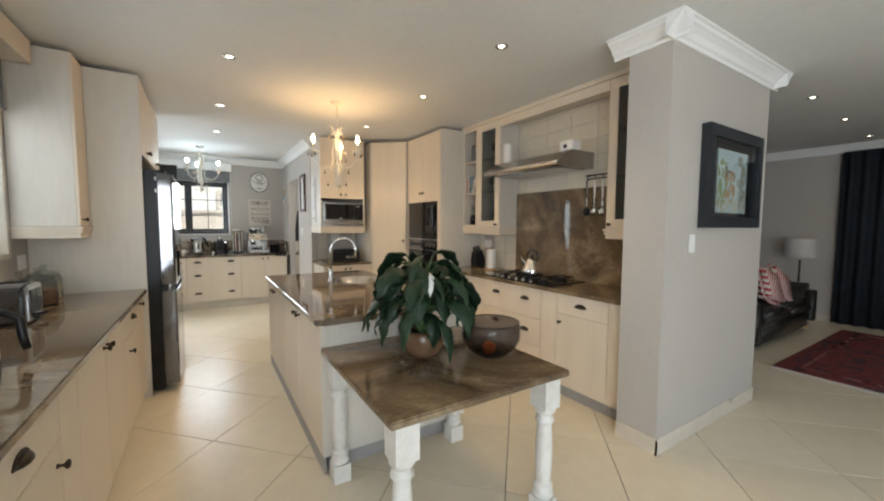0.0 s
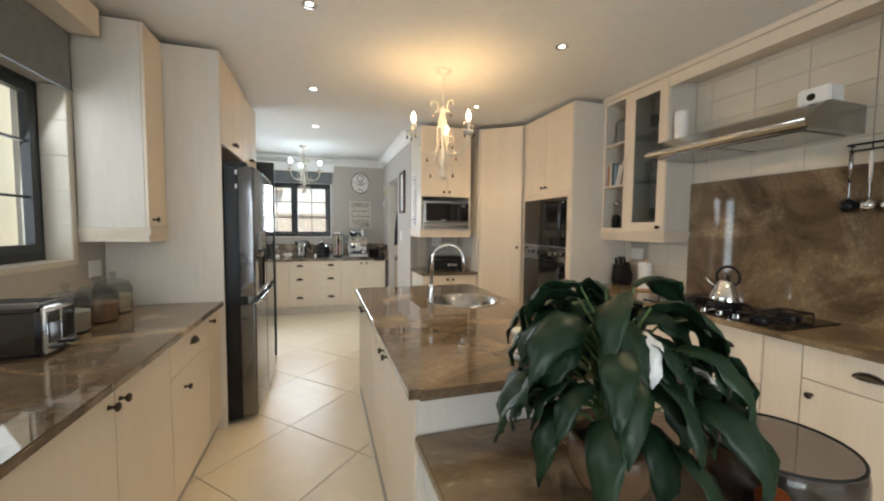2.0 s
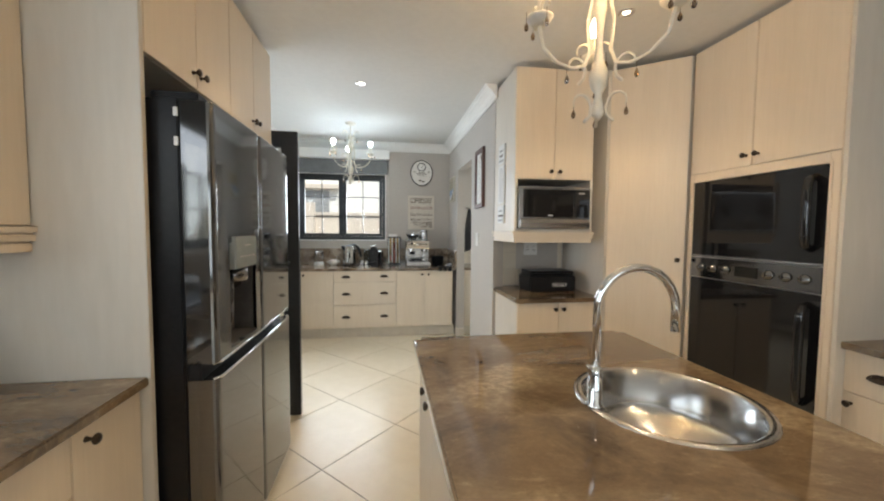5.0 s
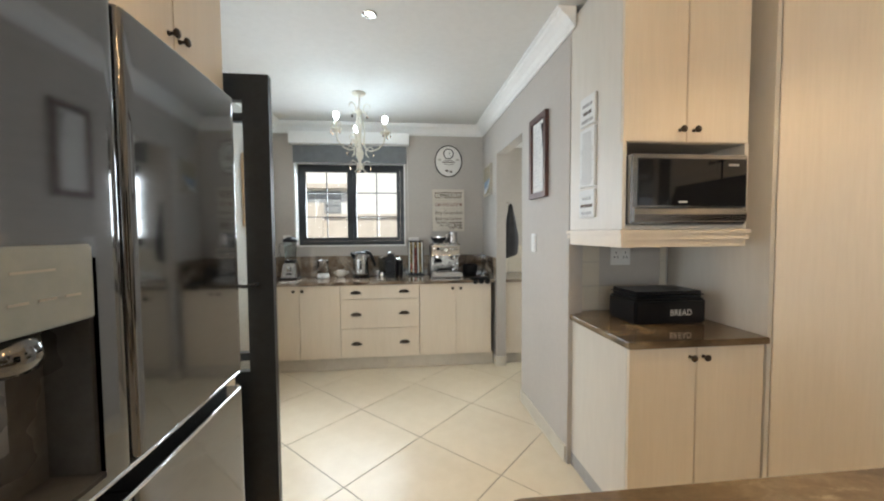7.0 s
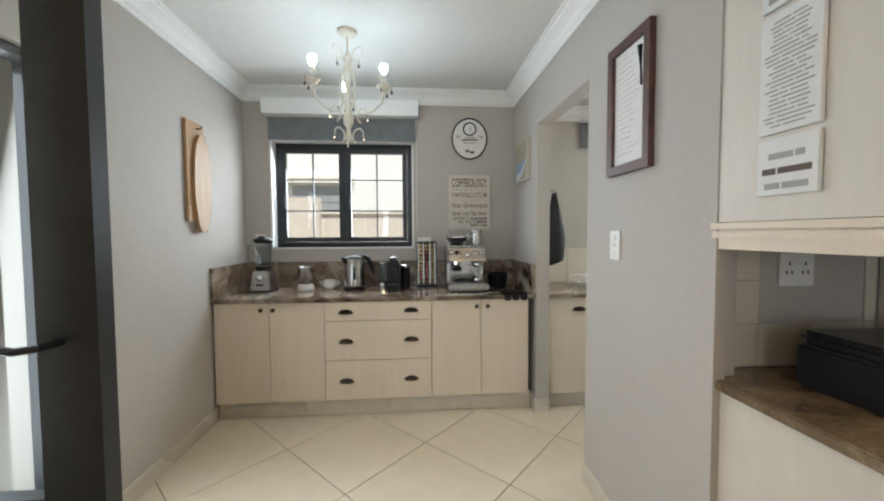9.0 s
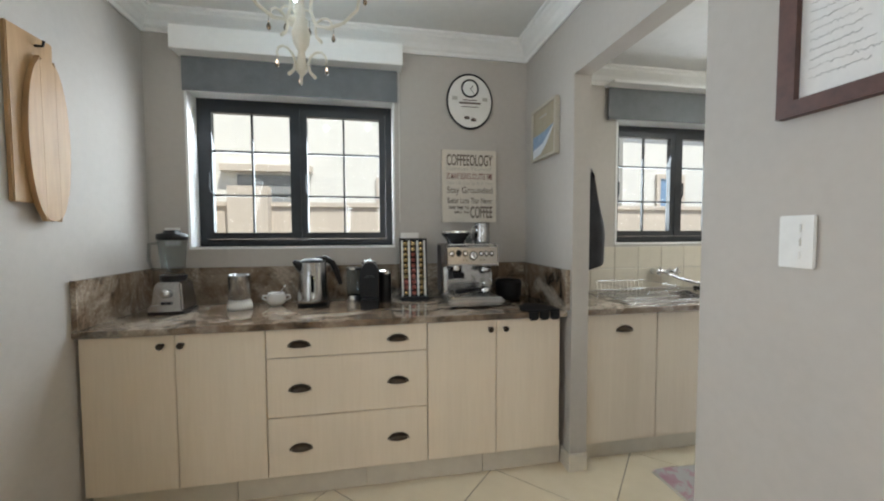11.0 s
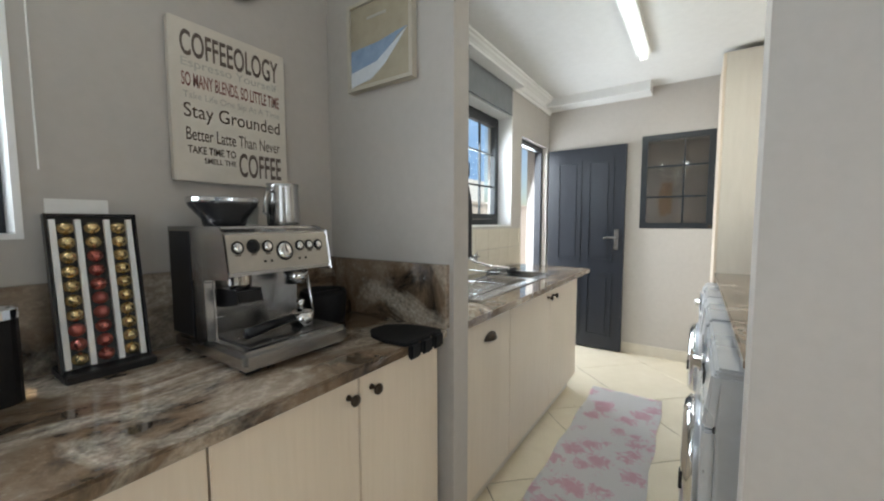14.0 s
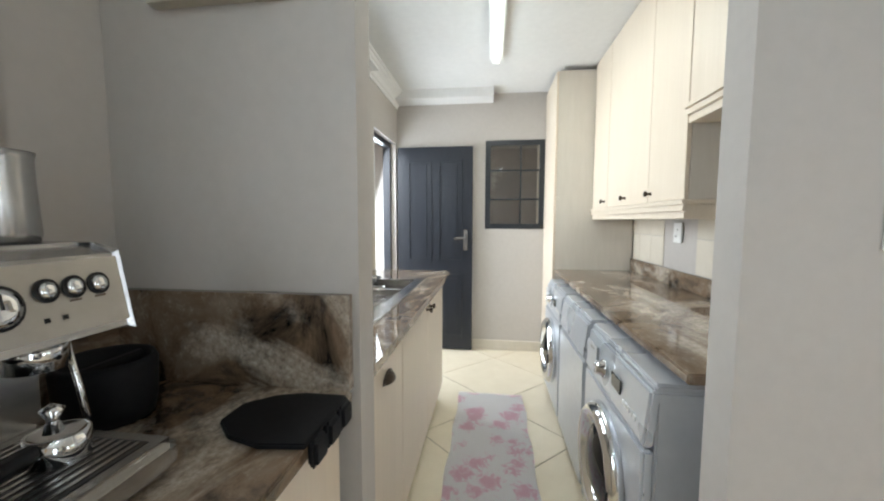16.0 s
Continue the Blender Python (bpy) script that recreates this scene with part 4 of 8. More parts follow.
part("microwave_shelf", box(2.023, 2.602, 6.03, 6.565, 1.41, 1.428), CREAM_IN_SHADED, mwc)
part("back", box(2.023, 2.602, 6.555, 6.565, 1.428, 1.80), CREAM_IN_SHADED, mwc)
moulding(fm, 0.0, 0.615, 0.535, 1.408, mwc)
nook_tiles = tagged(new("wall_tiling_nook"), "glazed cream wall tiles behind the bread bin", "wall tiles", kind="structure")
ORIGIN[nook_tiles.name] = Vector((0, 0, 0))
setting("wall_nook_return", box(2.0, 2.04, 6.55, 6.58, 0, CEIL), WALLPAINT, "pale wall edge beside the nook", "wall")

# ---- scullery units ----
fz = Front(2.11, 8.27, 1, 0)
cabinet("sink_cabinet", fz, 1.70, 0.58, 0.12, T, [("door", 0, 0.462, 0.12, T, [("cup", 0.245, 0.775)]), ("door", 0.462, 1.07, 0.12, T, [("knob", 1.02, 0.83)]), ("door", 1.07, 1.70, 0.12, T, [("knob", 1.115, 0.83)])], "cream scullery sink cabinet with three doors", plinth=0.06, foot=SKIRT, body_top=0.765)
bm = box(2.105, 2.50, 8.245, 8.857, 0.88, 0.912)
box(3.60, 4.11, 8.245, 8.857, 0.88, 0.912, bm)
box(2.50, 3.60, 8.245, 8.40, 0.88, 0.912, bm)
box(2.50, 3.60, 8.78, 8.857, 0.88, 0.912, bm)
bmesh.ops.remove_doubles(bm, verts=bm.verts, dist=1e-5)
single("worktop", bm, GRANITE, "brown mottled stone scullery worktop beside the outer door", "worktop")
scul_tiles = tagged(new("wall_tiling_sink"), "glazed cream wall tiles behind the scullery sink", "wall tiles", kind="structure")
ORIGIN[scul_tiles.name] = Vector((0, 0, 0))
single("worktop", box(2.19, 4.335, 6.80, 7.41, 0.88, 0.912), GRANITE, "brown mottled stone worktop above the washing machines", "worktop", bevel=0.005)
setting("trim_upstand_scullery", box(2.19, 4.335, 6.792, 6.812, 0.9135, 1.01), GRANITE, "brown mottled stone upstand", "upstand")
ftc = Front(4.925, 7.42, -1, 0)
cabinet("tall_cabinet", ftc, 0.585, 0.62, 0.08, 2.5, [("door", 0, 0.585, 0.08, 2.5, [("knob", 0.04, 1.25)])], "tall pale cream broom cupboard", plinth=0.04)
fuc = Front(4.335, 7.12, -1, 0)
suc = cabinet("wall_cabinet", fuc, 1.46, 0.325, 1.405, 2.53, [("door", 0, 0.385, 1.405, 2.53, [("knob", 0.33, 1.45)]), ("door", 0.385, 1.085, 1.405, 2.53, [("knob", 0.745, 1.45)]), ("door", 1.085, 1.46, 1.405, 2.53, [("knob", 1.12, 1.45)])], "pale cream scullery wall cabinet with moulded lower edge")
moulding(fuc, 0.0, 1.46, 0.325, 1.403, suc)
fuc2 = Front(2.872, 7.12, -1, 0)
suc2 = cabinet("wall_cabinet", fuc2, 0.76, 0.325, 1.80, 2.53, [("door", 0, 0.38, 1.80, 2.53, []), ("door", 0.38, 0.76, 1.80, 2.53, [])], "short pale cream scullery wall cabinet")
moulding(fuc2, 0.0, 0.76, 0.325, 1.798, suc2)

# ---- lamps of the house ----
LAMPWHITE = surface("antique_white_metal", (0.62, 0.58, 0.48), (0.78, 0.74, 0.66), 40, rough=0.45, bump=0.1)
CRYSTAL = glass("crystal", (0.96, 0.96, 0.95), 0.02)
AMBER = glass("dark_crystal", (0.35, 0.26, 0.18), 0.03)
BULB_W = glow("warm_bulb", (1.0, 0.74, 0.42), 22)
BULB_C = glow("cool_bulb", (0.82, 0.93, 1.0), 22)
SPOT_G = glow("downlight_lens", (1.0, 0.86, 0.66), 7)


def chandelier(x, y, z_bulb, first, bulb, round_bulbs, label, energy, color):
    c = thing("chandelier", (x, y, CEIL - 0.001), label, "chandelier")
    part("ceiling_rose", lathe([(0.0, CEIL), (0.062, CEIL), (0.06, CEIL - 0.012), (0.04, CEIL - 0.026), (0.012, CEIL - 0.034), (0.0, CEIL - 0.035)], (x, y, 0), 24), LAMPWHITE, c, smooth=True)
    part("rod", tube([(x, y, CEIL - 0.03), (x + 0.002, y, z_bulb + 0.12)], 0.006), LAMPWHITE, c)
    zb = z_bulb
    part("column", lathe([(0.0, zb + 0.14), (0.012, zb + 0.13), (0.03, zb + 0.11), (0.034, zb + 0.095), (0.014, zb + 0.07), (0.02, zb + 0.03), (0.026, zb - 0.02), (0.016, zb - 0.08), (0.012, zb - 0.15), (0.02, zb - 0.22), (0.034, zb - 0.26), (0.03, zb - 0.30), (0.012, zb - 0.33), (0.02, zb - 0.38), (0.024, zb - 0.40), (0.0, zb - 0.43)], (x, y, 0), 16), LAMPWHITE, c, smooth=True)
    for k in range(3):
        a = radians(first + 120 * k)
        ux, uy = math.cos(a), math.sin(a)

        def at(r, h):
            return (x + r * ux, y + r * uy, zb + h)
        arm = part("arm", tube([at(0.012, 0.10), at(0.03, 0.02), at(0.05, -0.08), at(0.04, -0.18), at(0.06, -0.235), at(0.11, -0.25), at(0.17, -0.235), at(0.225, -0.19), at(0.24, -0.12)], [0.006, 0.006, 0.006, 0.007, 0.007, 0.007, 0.006, 0.006, 0.006], 8), LAMPWHITE, c, smooth=True)
        part("drip_pan", lathe([(0.0, -0.12), (0.022, -0.118), (0.042, -0.10), (0.046, -0.09), (0.04, -0.095), (0.02, -0.108), (0.0, -0.11)], at(0.24, 0), 16), LAMPWHITE, arm, smooth=True)
        part("candle_sleeve", lathe([(0.011, -0.11), (0.0105, -0.022), (0.009, -0.018), (0.0, -0.018)], at(0.24, 0), 12), LAMPWHITE, arm)
        shape = [(0.0, -0.02), (0.009, -0.016), (0.022, 0.004), (0.026, 0.022), (0.021, 0.042), (0.0, 0.052)] if round_bulbs else [(0.0, -0.02), (0.008, -0.016), (0.017, 0.006), (0.018, 0.022), (0.012, 0.045), (0.004, 0.064), (0.0, 0.068)]
        b = part("bulb", lathe(shape, at(0.24, 0), 14), bulb, arm, "lit glass bulb", smooth=True)
        b.visible_shadow = False
        lamp("bulb_light", "POINT", Matrix.Translation(at(0.24, 0.02)), energy, color, radius=0.03)
        # scrolls with leaves round each cup, under it and on the crown
        for turn_, r0, h0, size in ((1, 0.24, -0.10, 0.05), (-1, 0.24, -0.10, 0.05), (1, 0.05, -0.28, 0.055), (1, 0.03, 0.10, 0.055), (1, 0.02, -0.41, 0.06)):
            pts, rad = [], []
            sx, sy = (-uy * turn_, ux * turn_) if r0 > 0.2 else (ux, uy)
            for i in range(9):
                b_ = radians(-70 + 34 * i)
                w = size * (1 - 0.07 * i)
                off = size * 0.9 + w * math.cos(b_ + math.pi) * 0.9
                px, py, _ = at(r0, 0)
                pts.append((px + sx * off, py + sy * off, zb + h0 + w * math.sin(b_) + size * 0.55))
                rad.append(0.0065 - 0.0004 * i)
            part("scroll", tube(pts, rad, 6), LAMPWHITE, arm, smooth=True)
        for r0, h0, side_ in ((0.29, -0.10, 0.0), (0.24, -0.10, 0.05), (0.24, -0.10, -0.05), (0.13, -0.26, 0.0), (0.075, 0.08, 0.0), (0.10, -0.38, 0.0)):
            px, py, pz = at(r0, h0)
            px, py = px - uy * side_, py + ux * side_
            bm = tube([(px, py, pz + 0.02), (px, py, pz - 0.012)], 0.0012, 5)
            lathe([(0.0, -0.012), (0.0035, -0.018), (0.0085, -0.032), (0.006, -0.041), (0.0, -0.045)], (px, py, pz), 8, bm)
            part("crystal_drop", bm, AMBER, arm)
    return c


chandelier(1.83, 4.655, 2.245, 65, BULB_W, False, "antique white scrolled chandelier with three lit warm candle bulbs", 3.8, (1.0, 0.62, 0.27))
chandelier(0.66, 7.90, 2.38, 103, BULB_C, True, "antique white scrolled chandelier with three lit cool bulbs", 0.8, (0.50, 0.86, 1.0))


def downlight(x, y, energy=7):
    d = thing("downlight", (x, y, CEIL), "small lit recessed ceiling spotlight with a white ring", "downlight", "ceiling downlights")
    part("ring", lathe([(0.021, CEIL - 0.001), (0.026, CEIL - 0.005), (0.043, CEIL - 0.006), (0.046, CEIL - 0.001)], (x, y, 0), 24), CHROME, d, smooth=True)
    part("lens", lathe([(0.0, CEIL - 0.0045), (0.018, CEIL - 0.0035), (0.021, CEIL - 0.0015)], (x, y, 0), 20), SPOT_G, d)
    if energy:
        lamp("downlight_beam", "SPOT", look((x, y, CEIL - 0.02), (x, y + 0.001, 0)), energy, (1.0, 0.75, 0.46), spot=110, radius=0.04)


for x, y, e in ((0.873, 4.062, 12), (0.855, 5.38, 19), (0.855, 6.67, 10), (2.464, 4.037, 22), (2.42, 2.88, 21), (2.406, 5.364, 22), (0.873, 2.75, 8), (5.52, 2.07, 6), (6.78, 2.10, 6), (8.16, 2.14, 6)):
    downlight(x, y, e)

# ---- kitchen things ----
# fridge
FR = thing("fridge", (0.1, 5.22, 0), "dark stainless french-door fridge with a water dispenser", "fridge")
part("body", box(-0.33, 0.36, 4.785, 5.805, 0.03, 1.86), BLACK, FR, bevel=0.006)
part("hinge_cover", box(0.27, 0.42, 4.79, 4.86, 1.86, 1.885), BLACK, FR, bevel=0.004)
part("hinge_cover", box(0.27, 0.42, 5.73, 5.80, 1.86, 1.885), BLACK, FR, bevel=0.004)


def fridge_door(name, y0, y1, z0, z1, hole=None):
    """A gently bowed door front between two heights, with its edges turned back."""
    ys = sorted(set([y0 + (y1 - y0) * k / 14 for k in range(15)] + [y0 + d for d in (0.002, 0.006, 0.012, 0.02)] + [y1 - d for d in (0.002, 0.006, 0.012, 0.02)] + ([hole[0], hole[1]] if hole else [])))
    zs = sorted({z0, z0 + 0.004, z1 - 0.004, z1} | ({hole[2], hole[3]} if hole else set()))
    bm = bmesh.new()

    def depth(y):
        s = (2 * y - 4.785 - 5.805) / 1.02
        e = min(1.0, min(y - y0, y1 - y) / 0.02)
        return 0.447 + 0.008 * (1 - s * s) + 0.016 * math.sqrt(max(0.0, 1 - (1 - e) ** 2))
    grid = [[bm.verts.new((depth(y), y, z)) for z in zs] for y in ys]
    back = [[bm.verts.new((0.365, y, z)) for z in (zs[0], zs[-1])] for y in ys]
    for i in range(len(ys) - 1):
        for j in range(len(zs) - 1):
            if hole and hole[0] - 1e-6 <= ys[i] and ys[i + 1] <= hole[1] + 1e-6 and hole[2] - 1e-6 <= zs[j] and zs[j + 1] <= hole[3] + 1e-6:
                continue
            bm.faces.new((grid[i][j], grid[i + 1][j], grid[i + 1][j + 1], grid[i][j + 1]))
        bm.faces.new((grid[i][0], grid[i + 1][0], back[i + 1][0], back[i][0]))
        bm.faces.new((grid[i][-1], grid[i + 1][-1], back[i + 1][1], back[i][1]))
        bm.faces.new((back[i][0], back[i + 1][0], back[i + 1][1], back[i][1]))
    for i in (0, -1):
        bm.faces.new(grid[i] + back[i][::-1])
    return part(name, bm, DARK_STEEL, FR, smooth=False)


RECESS = surface("grey_dispenser_recess", (0.10, 0.098, 0.10), (0.15, 0.147, 0.148), 40, rough=0.28, metal=0.4)
HOLE = (4.905, 5.185, 0.95, 1.36)
d1 = fridge_door("door", 4.785, 5.258, 0.93, 1.855, HOLE)
d2 = fridge_door("door", 5.264, 5.805, 0.93, 1.855)
d3 = fridge_door("freezer_door", 4.785, 5.258, 0.06, 0.87)
d4 = fridge_door("freezer_door", 5.264, 5.805, 0.06, 0.87)
for d in (d1, d2, d3, d4):
    d.data.polygons.foreach_set("use_smooth", [abs(p.normal.x) > 0.6 for p in d.data.polygons])
part("handle_recess", box(0.366, 0.41, 4.79, 5.80, 0.871, 0.929), BLACK, FR)
part("handle_lip", tube([(0.448, 4.79, 0.872), (0.464, 4.82, 0.872), (0.470, 5.295, 0.872), (0.464, 5.77, 0.872), (0.448, 5.80, 0.872)], 0.006, 8), CHROME, FR, "bright steel handle lip", smooth=True)
part("handle_lip", tube([(0.448, 4.79, 0.929), (0.464, 4.82, 0.929), (0.470, 5.295, 0.929), (0.464, 5.77, 0.929), (0.448, 5.80, 0.929)], 0.005, 8), CHROME, FR, "bright steel handle lip", smooth=True)
part("dispenser_back", box(0.368, 0.376, 4.907, 5.183, 0.956, 1.365), RECESS, d1)
part("dispenser_side", box(0.368, 0.455, 4.896, 4.906, 0.956, 1.36), RECESS, d1)
part("dispenser_side", box(0.368, 0.455, 5.184, 5.194, 0.956, 1.36), RECESS, d1)
part("drip_tray", box(0.368, 0.465, 4.896, 5.194, 0.943, 0.955), RECESS, d1)
part("dispenser_display", box(0.44, 0.482, 4.93, 5.165, 1.255, 1.385), surface("pale_display", (0.22, 0.25, 0.26), (0.29, 0.32, 0.33), 20, rough=0.15), d1, "pale glossy dispenser display", bevel=0.004)
for z, y0, y1 in ((1.30, 4.91, 4.94), (1.30, 4.955, 4.985), (1.30, 5.0, 5.03), (1.30, 5.045, 5.075), (1.345, 4.96, 5.03)):
    part("display_mark", box(0.482, 0.483, y0 + 0.06, y1 + 0.06, z, z + 0.004), CABLE_GREY, d1)
part("dispenser_nozzle", lathe([(0.05, 0.0), (0.055, 0.02), (0.05, 0.05), (0.0, 0.05)], (0.43, 5.045, 1.20), 20), DARK_STEEL, d1, smooth=True)
part("dispenser_paddle", box(0.40, 0.415, 5.01, 5.08, 1.06, 1.20), RECESS, d1, bevel=0.004)
for z in (1.80, 1.70):
    part("sticker", box(0.345, 0.358, 4.781, 4.786, z, z + 0.03), PALE, FR)

# plant on the table
LEAF = surface("glossy_dark_leaf", (0.005, 0.017, 0.008), (0.017, 0.043, 0.019), 18, (1, 1, 0.3), 0.40, bump=0.08, by_object=0.25)
LEAF.node_tree.nodes["Principled BSDF"].inputs["Specular IOR Level"].default_value = 0.32
STEM = surface("green_stem", (0.05, 0.10, 0.03), (0.09, 0.16, 0.05), 30, rough=0.5)
PX, PY = 1.66, 2.60
plant = thing("pot_plant", (PX, PY, 0.75), "leafy peace lily with large drooping dark leaves in a brown pot", "plant")
part("pot", lathe([(0.0, 0.751), (0.075, 0.751), (0.098, 0.78), (0.112, 0.83), (0.108, 0.87), (0.096, 0.89), (0.088, 0.885), (0.094, 0.86), (0.09, 0.85), (0.0, 0.85)], (PX, PY, 0), 28), surface("brown_glazed_pot", (0.10, 0.055, 0.03), (0.22, 0.13, 0.07), 8, rough=0.22, bump=0.05), plant, "brown glazed round pot", smooth=True)
part("soil", lathe([(0.0, 0.868), (0.09, 0.862), (0.092, 0.855)], (PX, PY, 0), 20), surface("soil", (0.02, 0.014, 0.01), (0.05, 0.035, 0.025), 40, rough=0.95, bump=0.6), plant)
rnd = random.Random(7)


def leaf(angle, rise, reach, length, width, droop, name="leaf", material=LEAF):
    """A stalk and a broad pointed blade that bends down under its weight."""
    ca, sa = math.cos(angle), math.sin(angle)
    p0 = Vector((PX + 0.02 * ca, PY + 0.02 * sa, 0.86))
    tip = Vector((PX + reach * ca, PY + reach * sa, 0.86 + rise))
    mid = Vector((PX + reach * 0.35 * ca, PY + reach * 0.35 * sa, 0.86 + rise * 0.75))
    part("stalk", tube([p0, (p0 + mid) / 2 + Vector((0, 0, 0.02)), mid, tip], [0.005, 0.0045, 0.004, 0.003], 6), STEM, plant)
    bm = bmesh.new()
    rows = []
    n = 12
    pitch = radians(34 - 30 * droop)
    p = tip.copy()
    side = Vector((-sa, ca, 0))
    twist = rnd.uniform(-0.6, 0.6)
    for i in range(n + 1):
        s = i / n
        w = width * (math.sin(math.pi * min(1, s ** 0.72)) ** 0.8) * (1 - 0.25 * s) if 0 < s < 1 else 0.0008
        way = Vector((ca * math.cos(pitch), sa * math.cos(pitch), math.sin(pitch)))
        nor = side.cross(way).normalized()
        sd = (side * math.cos(twist) + nor * math.sin(twist)).normalized()
        row = []
        for k in range(-3, 4):
            q = k / 3
            wave = 0.008 * math.sin(s * 17 + k * 1.3 + angle * 3) * abs(q)
            row.append(bm.verts.new(p + sd * (w * q) - nor * (0.30 * w * (1 - abs(q)) - wave)))
        rows.append(row)
        p = p + way * (length / n)
        pitch -= radians((92 + 22 * droop) / n * (1.5 - s))
    for a, b in zip(rows, rows[1:]):
        for k in range(6):
            bm.faces.new((a[k], a[k + 1], b[k + 1], b[k]))
    bmesh.ops.recalc_face_normals(bm, faces=bm.faces)
    bmesh.ops.solidify(bm, geom=bm.faces[:], thickness=0.0012)
    part(name, bm, material, plant, "white lily flower" if name == "flower" else "", smooth=True)


for i in range(70):
    tier = i / 70
    ang = i * 2.39996 + rnd.uniform(-0.3, 0.3)
    leaf(ang, rnd.uniform(0.08, 0.20) + 0.26 * tier, (0.20 - 0.14 * tier) * rnd.uniform(0.55, 1.3), rnd.uniform(0.17, 0.255), rnd.uniform(0.042, 0.062), rnd.uniform(0.4, 1.3) * (1.0 - 0.5 * tier))
for ang, rise, reach in ((0.95, 0.30, 0.22), (1.25, 0.34, 0.26), (1.6, 0.26, 0.24), (0.6, 0.22, 0.22), (2.0, 0.32, 0.18)):
    leaf(ang, rise, reach, 0.25, 0.060, 0.45)
for ang, rise, reach in ((-0.5, 0.22, 0.17), (0.1, 0.17, 0.2), (-1.9, 0.33, 0.12), (0.9, 0.30, 0.13)):
    leaf(ang, rise, reach, 0.14, 0.026, 0.9, "flower", PALE)

SMOKE = thin_glass("smoked_glass", (0.60, 0.59, 0.60), 0.05)
bowl = thing("fruit_bowl", (1.965, 2.405, 0.75), "dark translucent round bowl on the marble table", "bowl")
prof = [(0.0, 0.752), (0.06, 0.752), (0.095, 0.765), (0.135, 0.80), (0.157, 0.85), (0.155, 0.905), (0.149, 0.93)]
bm = lathe(prof + [(r - 0.004, z + 0.003) for r, z in prof[::-1][:-1]] + [(0.0, 0.756)], (1.965, 2.405, 0), 36)
part("shell", bm, SMOKE, bowl, smooth=True)
part("rim", tube([(1.965 + 0.148 * math.cos(2 * math.pi * k / 32), 2.405 + 0.148 * math.sin(2 * math.pi * k / 32), 0.931) for k in range(33)], 0.0035, 6), BLACK, bowl)
part("foot", lathe([(0.0, 0.7505), (0.062, 0.7505), (0.064, 0.756), (0.0, 0.757)], (1.965, 2.405, 0), 24), BLACK, bowl)
single("orange", ball((1.945, 2.39, 0.795), 0.036, 18, 0.94), surface("orange_peel", (0.55, 0.10, 0.02), (0.72, 0.18, 0.03), 90, rough=0.45, bump=0.3), "single orange lying in the dark bowl", "fruit", smooth=True)

# on the island
CERAMIC = surface("white_ceramic", (0.72, 0.70, 0.66), (0.82, 0.80, 0.77), 12, rough=0.25, bump=0.04)
burner = thing("oil_burner", (1.70, 3.14, 0.912), "white ceramic oil burner with pierced sides on the island", "oil burner")
part("vessel", lathe([(0.0, 0.0), (0.042, 0.0), (0.047, 0.015), (0.044, 0.06), (0.035, 0.085), (0.042, 0.10), (0.052, 0.11), (0.05, 0.113), (0.038, 0.102), (0.0, 0.098)], (1.70, 3.14, 0.912), 28), CERAMIC, burner, smooth=True)
# warm tan blocks on the side: glow through the pierced holes, as colour
HOLE_GLOW = surface("painted_hole_glow", (0.30, 0.20, 0.10), (0.45, 0.32, 0.18), 30, rough=0.6)
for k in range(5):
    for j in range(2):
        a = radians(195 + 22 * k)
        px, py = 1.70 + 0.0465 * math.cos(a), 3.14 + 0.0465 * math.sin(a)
        part("hole", placed(box(-0.007, 0.007, -0.0015, 0.0015, -0.004, 0.004), Matrix.Translation((px, py, 0.912 + 0.028 + 0.022 * j)) @ Matrix.Rotation(a + math.pi / 2, 4, "Z") @ Matrix.Rotation(radians(-25), 4, "Y")), HOLE_GLOW, burner)
DX, DY = 1.845, 3.09
dish = thing("small_bowl", (DX, DY, 0.912), "small dark red bowl beside the oil burner", "bowl")
part("vessel", lathe([(0.0, 0.0), (0.024, 0.0), (0.046, 0.016), (0.056, 0.038), (0.053, 0.038), (0.043, 0.019), (0.0, 0.007)], (DX, DY, 0.912), 28), surface("dark_red_glaze", (0.06, 0.012, 0.010), (0.13, 0.022, 0.018), 10, rough=0.2), dish, smooth=True)
part("filling", lathe([(0.0, 0.024), (0.038, 0.022), (0.044, 0.019)], (DX, DY, 0.912), 20), surface("dried_petals", (0.20, 0.06, 0.06), (0.36, 0.14, 0.12), 60, rough=0.6, bump=0.6), dish)

# hob and what stands by it
hob = thing("gas_hob", (3.45, 3.57, 0.912), "black five-burner gas hob set in the marble worktop", "hob")
part("hob_plate", box(3.215, 3.70, 3.12, 4.02, 0.9125, 0.92), BLACK_GLASS, hob, bevel=0.002)
